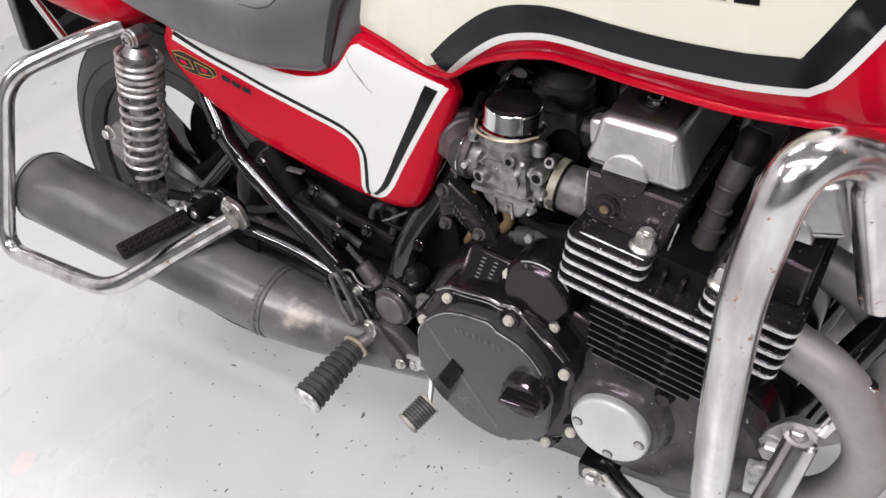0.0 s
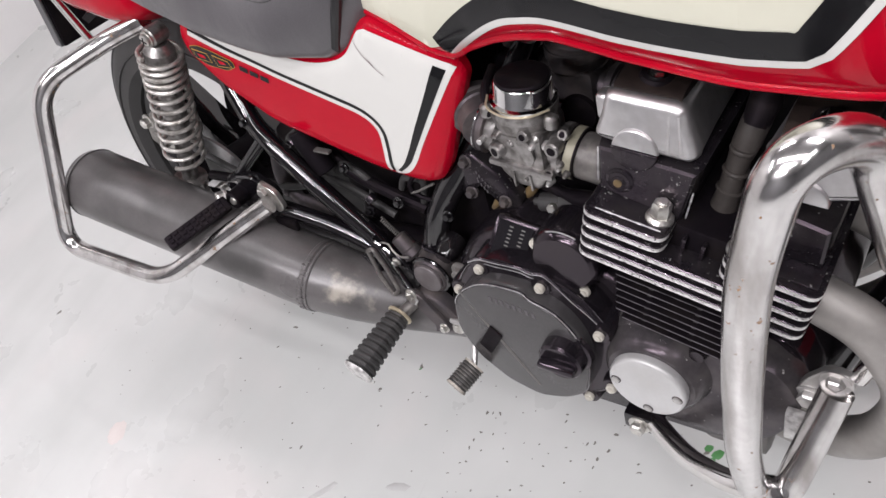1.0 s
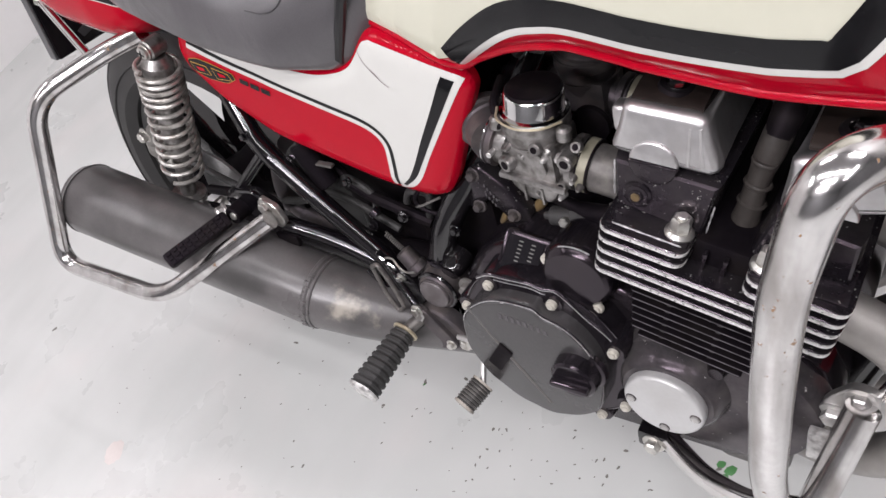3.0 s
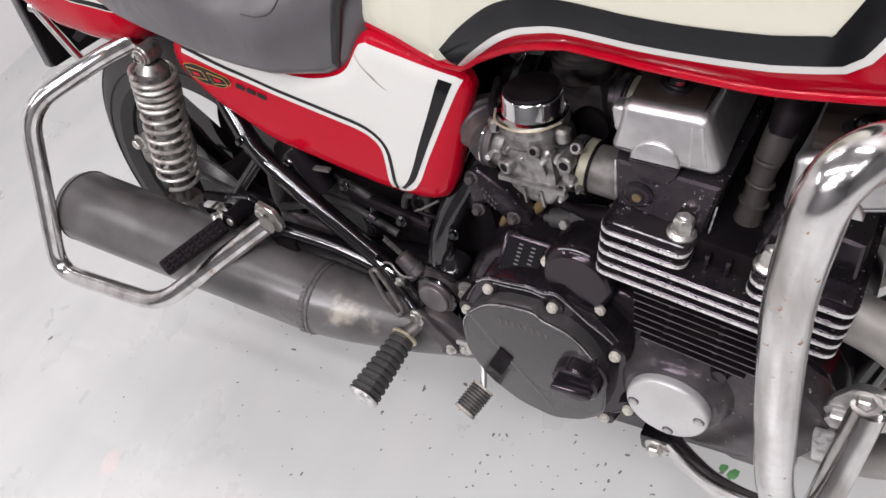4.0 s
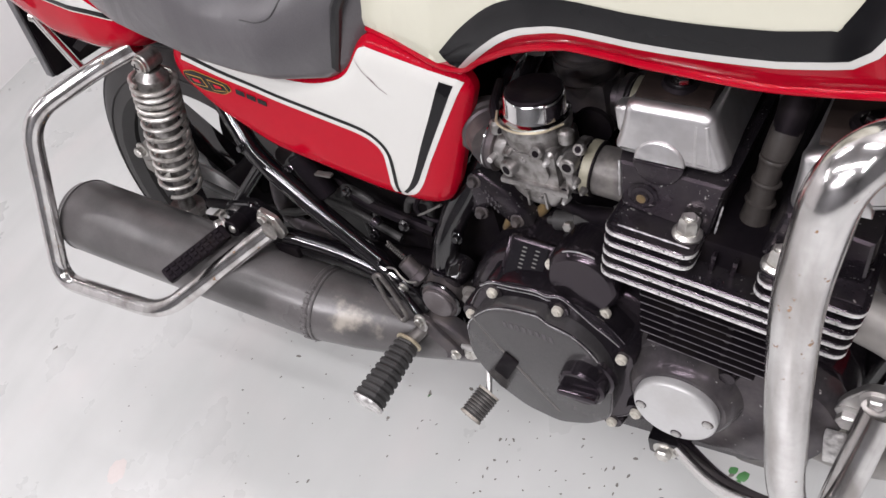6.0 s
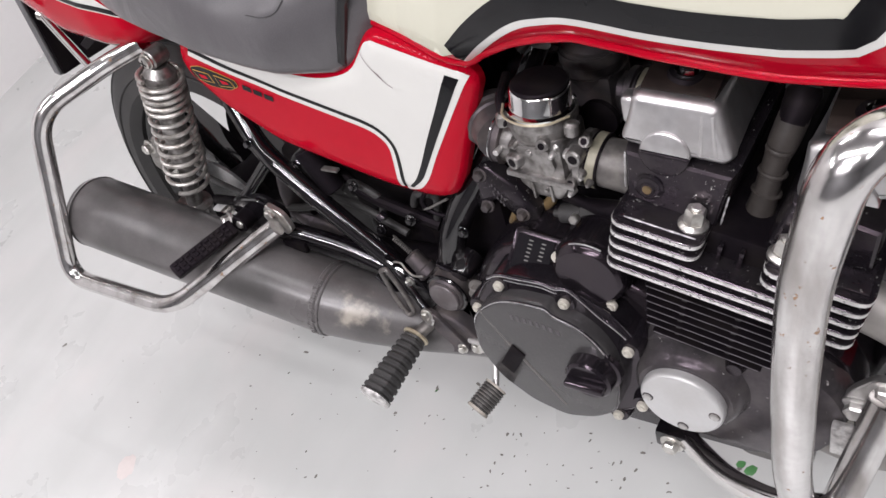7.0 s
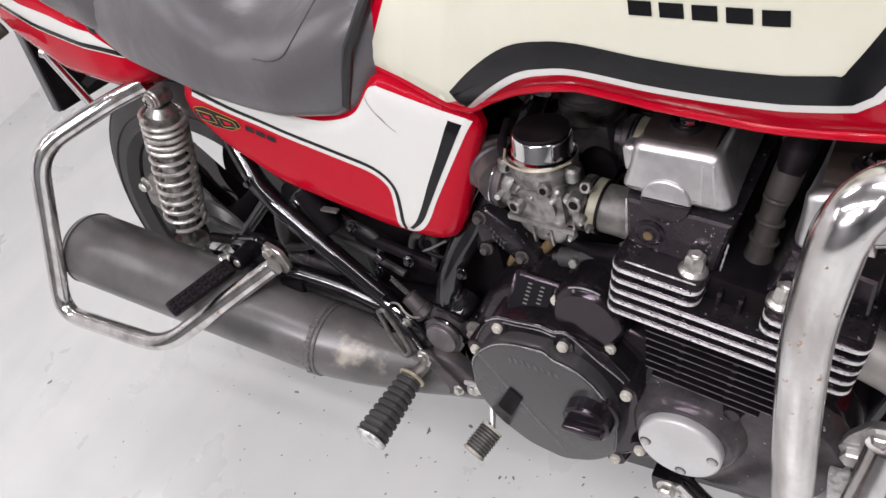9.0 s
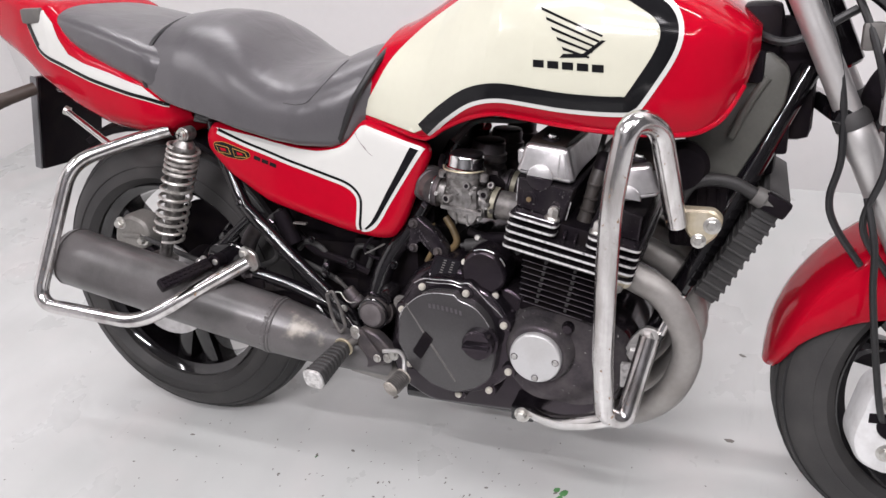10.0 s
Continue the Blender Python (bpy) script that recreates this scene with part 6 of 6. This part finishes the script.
for pts, r in WIRES:
    P("wire", tube(spline(pts, 7), r, 10), RUBBER, "black cable")
for q, r in (((0.455, -0.156, 0.420), 0.0050), ((0.430, -0.150, 0.480), 0.0045), ((0.505, -0.150, 0.440), 0.0055), ((0.598, -0.168, 0.455), 0.0050), ((0.610, -0.172, 0.372), 0.0060), ((0.480, -0.176, 0.360), 0.0045), ((0.640, -0.162, 0.440), 0.0045), ((0.300, -0.172, 0.545), 0.0050)):
    P("small_bolt", hexhead(q, (0, -1, 0.2), r, 0.006), FRAME)
for q in ((0.350, -0.150, 0.508), (0.452, -0.146, 0.432), (0.655, -0.153, 0.560), (0.612, -0.173, 0.400)):
    P("cable_clip", turned(V(q) - V((0.003, 0, -0.003)), V(q) + V((0.003, 0, -0.003)), [(0, 0.0075), (1, 0.0075)], 14), GLOSS)

# crash bar
bar = P("crash_bar", tube(rounded([(1.024, -0.216, 0.402), (0.999, -0.258, 0.284), (0.972, -0.272, 0.298), (0.973, -0.303, 0.400), (0.979, -0.326, 0.53), (0.986, -0.340, 0.640), (1.004, -0.347, 0.736), (1.033, -0.295, 0.722), (1.054, -0.232, 0.580)], 0.034, 8), 0.0145, 26), GRIMY, "worn chromed tubular crash bar", degrees=50)
P("bar_clamp", slab(round2([(0.985, 0.352), (0.992, 0.385), (1.014, 0.412), (1.034, 0.408), (1.036, 0.385), (1.012, 0.348)], 0.012), [(0, -0.196), (0, -0.203), (0.001, -0.204)]), ALLOY, "oily silver clamp plate", bar)
P("clamp_bolt", hexhead((1.001, -0.204, 0.368), (0, -1, 0), 0.0098, 0.009), ALLOY, parent=bar)
P("clamp_bolt", hexhead((1.020, -0.204, 0.398), (0, -1, 0), 0.0090, 0.009), ALLOY, parent=bar)
P("upper_bracket", slab(round2([(1.050, 0.598), (1.100, 0.598), (1.112, 0.585), (1.104, 0.562), (1.086, 0.545), (1.068, 0.562)], 0.008), [(0, -0.205), (0, -0.222), (0.003, -0.226)]), BRASS, "yellow-stained silver bracket", bar)
P("bracket_bolt", hexhead((1.098, -0.226, 0.578), (0, -1, 0), 0.008, 0.006), ZINC, parent=bar)
P("bracket_bolt", hexhead((1.082, -0.226, 0.556), (0, -1, 0), 0.007, 0.005), ZINC, parent=bar)
low = P("lower_bar", tube(rounded([(0.985, -0.268, 0.292), (0.945, -0.262, 0.274), (0.900, -0.241, 0.252), (0.868, -0.218, 0.241), (0.836, -0.196, 0.238)], 0.03), 0.0118, 20), CHROME, parent=bar)
P("lower_tab", block((0.812, -0.212, 0.224), (0.850, -0.170, 0.250), 0.004), FRAME, parent=bar)
P("lower_bolt", hexhead((0.831, -0.212, 0.236), (0, -1, 0), 0.0090, 0.010), ZINC, parent=bar)
P("side_stand_spring", rod((0.60, 0.12, 0.24), (0.52, 0.12, 0.27), 0.008), ZINC)
P("drain_plug", turned(E(0.168, -0.225, -0.050), E(0.185, -0.240, -0.058), [(0, 0.011), (0.6, 0.011), (0.7, 0.008), (1, 0.006)], 16), BRASS, "yellowed bolt")
stand = P("side_stand", tube(rounded([(0.62, 0.15, 0.24), (0.60, 0.22, 0.15), (0.585, 0.31, 0.075)], 0.02), 0.012, 14), FRAME, "black side stand")
P("foot", block((0.56, 0.30, 0.066), (0.62, 0.335, 0.076), 0.003), FRAME, parent=stand)

# front end
fa, fb = V((1.128, -0.102, 0.975)), V((1.255, -0.102, 0.705))
fd = (fb - fa).normalized()
axle = V((1.474, 0, 0.280))
for s in (1, -1):
    fl = lambda p: V((p.x + (0.022 if s < 0 else 0), p.y * s, p.z))
    leg = P("fork_leg", rod(fl(fa), fl(fb + fd * 0.02), 0.0172, seg=28), BRUSHED, "silver telescopic fork leg")
    P("slider", turned(fl(fb + fd * 0.012), fl(fb + fd * 0.47), [(0, 0.0195), (0.015, 0.0225), (0.10, 0.0225), (0.11, 0.0215), (0.75, 0.0215), (0.80, 0.0255), (0.95, 0.0255), (1, 0.020)], 28), BRUSHED, parent=leg)
    P("axle_lug", block((-0.075, -0.108 * s - 0.02, -0.022), (0.025, -0.108 * s + 0.02, 0.024), 0.012, None, pose(*axle, 0, 0, 8.0)), BRUSHED, parent=leg)
    P("dust_seal", turned(fl(fb - fd * 0.006), fl(fb + fd * 0.016), [(0, 0.0195), (0.3, 0.0235), (1, 0.0235)], 24), RUBBER, parent=leg)
yoke = P("lower_yoke", block((1.243, -0.124, 0.694), (1.285, 0.124, 0.722), 0.012, None, Matrix.Translation((1.225, 0, 0.707)) @ pose(0, 0, 0, 0, 24, 8) @ Matrix.Translation((-1.25, 0, -0.707))), FRAME, "black fork yoke")
P("reflector_bracket", block((1.285, -0.150, 0.70), (1.315, -0.125, 0.76), 0.004), BRUSHED, parent=yoke)
P("wiring_box", block((1.105, -0.070, 0.715), (1.165, 0.070, 0.85), 0.015), DARK)
# Two dark boxes added to fill the black space under the steering head.
P("head_filler", block((1.095, -0.032, 0.600), (1.172, 0.060, 0.745), 0.014), DARK, "added dark filler box under the steering head")
P("steering_filler", block((1.150, -0.035, 0.655), (1.216, 0.065, 0.800), 0.018), DARK)
P("relay", block((1.150, -0.060, 0.640), (1.185, -0.030, 0.690), 0.006), DARK)
P("relay", block((1.120, -0.085, 0.745), (1.145, -0.068, 0.790), 0.006), DARK)
P("head_gusset", block((1.13, -0.028, 0.70), (1.215, 0.028, 0.83), 0.010), DARK)
P("headlight_shell", turned((1.30, -0.01, 0.90), (1.40, 0.02, 0.86), [(0, 0.04), (0.3, 0.075), (0.8, 0.09), (1, 0.088)], 32), DARK, "black headlight shell")
P("lamp_bracket", tube(rounded([(1.20, -0.10, 0.90), (1.27, -0.12, 0.86), (1.33, -0.10, 0.80), (1.36, -0.06, 0.78)], 0.03), 0.012, 12), FRAME)
P("low_horn", turned((1.295, -0.045, 0.735), (1.330, -0.075, 0.722), [(0, 0.040), (0.4, 0.052), (0.9, 0.052), (1, 0.046)], 28), DARK, "round black horn")
P("connector", block((1.255, -0.128, 0.790), (1.280, -0.108, 0.825), 0.005), GREYPLASTIC)
P("connector", block((1.315, -0.120, 0.845), (1.335, -0.100, 0.885), 0.005), DARK)
P("horn", turned((1.30, -0.06, 0.79), (1.335, -0.075, 0.78), [(0, 0.035), (0.5, 0.042), (1, 0.040)], 28), DARK, "round black horn")
P("coil_cover", slab(round2([(1.150, 0.790), (1.045, 0.720), (1.045, 0.600), (1.118, 0.600), (1.176, 0.715), (1.180, 0.760)], 0.012), [(0, 0.055), (0, -0.070), (0.002, -0.074), (0.006, -0.076)]), GREYPANEL, "dusty olive-grey plastic cover under the tank")
P("cover_rib", tube(rounded([(1.150, -0.078, 0.752), (1.128, -0.080, 0.715), (1.108, -0.080, 0.668)], 0.02), 0.0060, 10), GREYPANEL)
P("side_horn", turned((1.045, -0.115, 0.635), (1.050, -0.145, 0.633), [(0, 0.036), (0.7, 0.038), (1, 0.030)], 28), DARK)
for i, (pts, r) in enumerate((([(1.20, -0.06, 0.95), (1.27, -0.13, 0.80), (1.30, -0.14, 0.66), (1.285, -0.12, 0.56), (1.33, -0.10, 0.48)], 0.0048), ([(1.18, -0.06, 0.93), (1.235, -0.11, 0.77), (1.2488, -0.12, 0.66), (1.2408, -0.12, 0.597), (1.252, -0.12, 0.557), (1.29, -0.11, 0.50)], 0.0050), ([(1.22, 0.02, 0.95), (1.34, -0.09, 0.83), (1.36, -0.12, 0.70), (1.335, -0.12, 0.55), (1.40, -0.10, 0.42)], 0.0045), ([(1.10, -0.05, 0.83), (1.17, -0.09, 0.80), (1.25, -0.09, 0.84)], 0.006), ([(1.25, -0.07, 0.97), (1.31, -0.10, 0.86), (1.31, -0.11, 0.76), (1.28, -0.09, 0.66)], 0.0055), ([(1.29, -0.02, 0.96), (1.36, -0.10, 0.87), (1.37, -0.13, 0.77), (1.34, -0.13, 0.66), (1.36, -0.12, 0.55)], 0.0050), ([(1.13, -0.06, 0.90), (1.19, -0.10, 0.87), (1.26, -0.10, 0.90), (1.33, -0.06, 0.93)], 0.0070))):
    P("control_cable", tube(spline(pts, 8), r, 8), PIPING, "black control cable")

# Dark ribbed block added to fill the black gap behind the bracket.
P("bracket_filler", block((1.030, -0.095, 0.500), (1.112, 0.095, 0.606), 0.012), DARK, "added dark filler block behind the bracket")
for i in range(5):
    P("filler_fin", block((1.040 + 0.014 * i, -0.101, 0.510), (1.044 + 0.014 * i, -0.094, 0.596), 0.001, None, None, 1), DARK)
P("stay", rod((1.036, -0.196, 0.400), (1.062, -0.186, 0.462), 0.0075), CHROME, parent=bar)
P("clamp_tab", block((0.985, -0.222, 0.318), (1.002, -0.212, 0.356), 0.002), SCRAPEEND, parent=bar)

# oil cooler
cm = Matrix.Translation((1.136, 0, 0.515)) @ pose(0, 0, 0, 0, 29, 0)
cooler = P("oil_cooler", block((-0.018, -0.125, -0.096), (0.015, 0.125, 0.094), 0.004, None, cm), RUBBER, "black finned oil cooler")
for i in range(12):
    z = -0.084 + i * 0.0152
    P("cooler_fin", block((-0.020, -0.130, z - 0.0022), (0.0175, 0.130, z + 0.0022), 0.001, None, cm, 1), RUBBER, parent=cooler)
P("cooler_tank", block((-0.020, -0.138, 0.066), (0.020, -0.120, 0.092), 0.006, None, cm), DARK, parent=cooler)
hose = P("oil_hose", tube(spline([(1.040, -0.130, 0.560), (1.049, -0.130, 0.588), (1.063, -0.130, 0.609), (1.089, -0.130, 0.617), (1.119, -0.129, 0.613), (1.146, -0.128, 0.598), (1.158, -0.127, 0.590)], 8), 0.0095, 16), HOSE, "dark braided oil hose")
P("hose_union", turned((1.146, -0.128, 0.598), (1.172, -0.126, 0.584), [(0, 0.0135), (0.5, 0.0145), (0.6, 0.012), (1, 0.012)], 16), GREYPLASTIC, parent=hose)

# front wheel, brake and mudguard
P("brake_hose", tube(spline([(1.285, -0.125, 0.60), (1.300, -0.140, 0.536), (1.306, -0.140, 0.471), (1.322, -0.140, 0.371), (1.338, -0.138, 0.290), (1.352, -0.115, 0.262)], 7), 0.0048, 10), PIPING, "black rubber brake hose")
front = wheel("front_wheel", tuple(axle), 0.279, 0.118, 0.208, 8.0, "front wheel with black cast rim and worn tyre")
fm = pose(*axle, 0, 0, 8.0)
part("brake_disc", turned((0, -0.074, 0), (0, -0.079, 0), [(0, 0.140), (1, 0.140)], 56), POLISHED, front, "bare steel brake disc")
fcal = P("front_caliper", slab(round2([(-0.185, -0.045), (-0.165, 0.045), (-0.105, 0.075), (-0.075, 0.02), (-0.085, -0.06), (-0.125, -0.105), (-0.170, -0.085)], 0.02), [(0, -0.055), (0, -0.098), (0.004, -0.106), (0.010, -0.109)]), SILVERGLARE, "silver front brake caliper")
fcal.matrix_basis = fm
P("caliper_bolt", hexhead((-0.140, -0.109, 0.02), (0, -1, 0), 0.010, 0.008), ZINC, parent=fcal)
P("caliper_bolt", hexhead((-0.135, -0.109, -0.06), (0, -1, 0), 0.010, 0.008), ZINC, parent=fcal)
P("caliper_slot", block((-0.165, -0.1105, -0.012), (-0.105, -0.106, 0.004), 0.002), DARK, parent=fcal)
P("caliper_edge", tube([V((-0.150, -0.1095, 0.048)), V((-0.108, -0.1095, 0.066)), V((-0.082, -0.1095, 0.030))], 0.004, 8), ALLOY, parent=fcal)
P("bleed_nipple", hexhead((-0.118, -0.104, 0.072), (0, -0.3, 1), 0.005, 0.012), BRASS, parent=fcal)
P("piston_cover", turned((-0.130, -0.108, -0.015), (-0.130, -0.113, -0.015), [(0, 0.024), (0.7, 0.023), (1, 0.018)], 24), DARK, parent=fcal)
bm = bmesh.new()
skirt = table((28, 60, 90, 110, 138, 148, 157, 163, 175), (0.275, 0.258, 0.215, 0.195, 0.199, 0.231, 0.258, 0.271, 0.281))
edge = lambda a: skirt(math.degrees(a))
ANG = [radians(28 + (175 - 28) * i / 36) for i in range(37)]
narrow = lambda a: 1.0 if a < radians(148) else max(0.30, math.sqrt(max(0.0, 1 - (math.degrees(a) - 148) ** 2 / 780)))
rings_into(bm, [[fm @ V((r * math.cos(a), y * narrow(a), r * math.sin(a))) for y, r in ((-0.070, edge(a)), (-0.0735, edge(a) + 0.004), (-0.0745, 0.284), (-0.071, 0.2895), (-0.062, 0.2935), (-0.045, 0.296), (-0.02, 0.2972), (0.02, 0.2972), (0.045, 0.296), (0.062, 0.2935), (0.071, 0.2895), (0.0745, 0.284), (0.0735, edge(a) + 0.004), (0.070, edge(a)), (0.0695, edge(a) + 0.003), (0.068, 0.282), (0.04, 0.2915), (-0.04, 0.2915), (-0.068, 0.282), (-0.0695, edge(a) + 0.003))] for a in ANG])
P("front_mudguard", bm, RED, "glossy red front mudguard", degrees=62)
for s in (-1, 1):
    P("mudguard_stay", block((-0.06, 0.076 * s - 0.003, 0.20), (-0.03, 0.076 * s + 0.003, 0.31), 0.002, None, fm), BRUSHED)

# tail end: plate holder and turn signal
pm2 = Matrix.Translation((-0.292, 0.0, 0.558)) @ pose(0, 0, 0, 0, 12, 0)
holder = P("plate_holder", block((-0.004, -0.066, 0.0), (0.004, 0.098, 0.20), 0.002, None, pm2), DARK, "black number plate holder")
P("plate_edge", block((-0.018, -0.072, 0.0), (0.000, -0.067, 0.20), 0.002, None, pm2), PLATE, parent=holder)
P("plate", block((-0.011, -0.066, -0.004), (-0.006, 0.100, 0.20), 0.002, None, pm2), PLATE, parent=holder)
sig = P("turn_signal", tube(rounded([(-0.205, -0.115, 0.738), (-0.235, -0.165, 0.722), (-0.262, -0.215, 0.708)], 0.02), [0.012, 0.013, 0.013, 0.013, 0.014, 0.014, 0.015, 0.016, 0.017], 14), AMBER, "dark brown turn signal on a rubber stalk")
P("lamp_body", turned((-0.255, -0.200, 0.712), (-0.285, -0.262, 0.695), [(0, 0.020), (0.3, 0.030), (0.9, 0.031), (1, 0.024)], 22), GREYPLASTIC, parent=sig)

# ---- marks on the floor ----
def flake(bm, x, y, r, rnd, stretch=1.0, turn=0.0, n=7, rough=0.7):
    pts = []
    for k in range(n):
        a = 2 * math.pi * k / n
        q = r * (0.5 + rough * rnd.random())
        px, py = q * math.cos(a) * stretch, q * math.sin(a)
        pts.append((x + px * math.cos(turn) - py * math.sin(turn), y + px * math.sin(turn) + py * math.cos(turn)))
    low = [bm.verts.new((a, b, 0.0)) for a, b in pts]
    top = [bm.verts.new((x + (a - x) * 0.8, y + (b - y) * 0.8, 0.0008)) for a, b in pts]
    bm.faces.new(top)
    for k in range(n):
        bm.faces.new((low[k], low[(k + 1) % n], top[(k + 1) % n], top[k]))


rnd = random.Random(7)
bm = bmesh.new()
SPOTS = ((-0.651, -0.287, 9), (0.036, -0.11, 7), (0.348, -0.096, 6), (0.294, -0.161, 5), (0.208, -0.312, 5), (0.507, -0.13, 4), (0.529, -0.123, 4), (0.513, -0.164, 3), (0.508, -0.18, 3), (0.507, -0.195, 3), (0.513, -0.217, 3), (0.72, -0.088, 4), (0.718, -0.117, 4), (0.707, -0.134, 4), (0.694, -0.112, 3), (0.12, -0.126, 3), (0.054, -0.071, 3), (0.161, -0.282, 3), (0.456, -0.184, 2), (1.142, 0.143, 10), (1.157, 0.408, 9), (0.441, 0.108, 7), (0.849, -0.067, 6), (0.418, -0.064, 5))
for x, y, mm in SPOTS:
    flake(bm, x, y, mm * 0.0006, rnd, 1.8, rnd.uniform(0, 3))
for _ in range(150):
    flake(bm, rnd.gauss(0.58, 0.26), rnd.gauss(-0.16, 0.10), rnd.uniform(0.0006, 0.0017), rnd, rnd.uniform(1.2, 2.8), rnd.gauss(0.9, 0.5))
for _ in range(60):
    flake(bm, rnd.uniform(-0.5, 1.3), rnd.uniform(-0.5, 0.25), rnd.uniform(0.0005, 0.0014), rnd, rnd.uniform(1.2, 2.4), rnd.uniform(0, 3))
dirt = tagged(part("floor_dirt", bm, SPECK), "dark specks of dirt on the pale floor", "dirt", kind="stuff")
bm = bmesh.new()
for x, y, r in ((0.852, -0.058, 0.006), (0.865, -0.064, 0.008), (0.861, -0.074, 0.006), (0.348, -0.099, 0.003)):
    flake(bm, x, y, r, rnd, 1.3, 0.8)
tagged(part("paint_drips", bm, GREENPAINT), "green paint drips on the pale floor", "paint", kind="stuff")
bm = bmesh.new()
for x, y, r, st, tn in ((0.42, -0.30, 0.010, 3.0, 0.4), (0.30, -0.36, 0.008, 4.0, 0.9), (0.98, -0.36, 0.012, 3.0, 0.2), (1.22, -0.20, 0.010, 4.0, 0.1), (1.18, -0.42, 0.008, 3.5, 0.5), (0.62, -0.46, 0.008, 2.5, 1.2)):
    flake(bm, x, y, r, rnd, st, tn)
tagged(part("floor_smudge", bm, SMUDGE), "faint grey smudges on the pale floor", "smudge", kind="stuff")
bm = bmesh.new()
flake(bm, -0.219, -0.45, 0.044, rnd, 0.9, 0.3, 26, 0.14)
tagged(part("floor_stain", bm, PINKSPOT), "faint pinkish stain on the pale floor", "stain", kind="stuff")
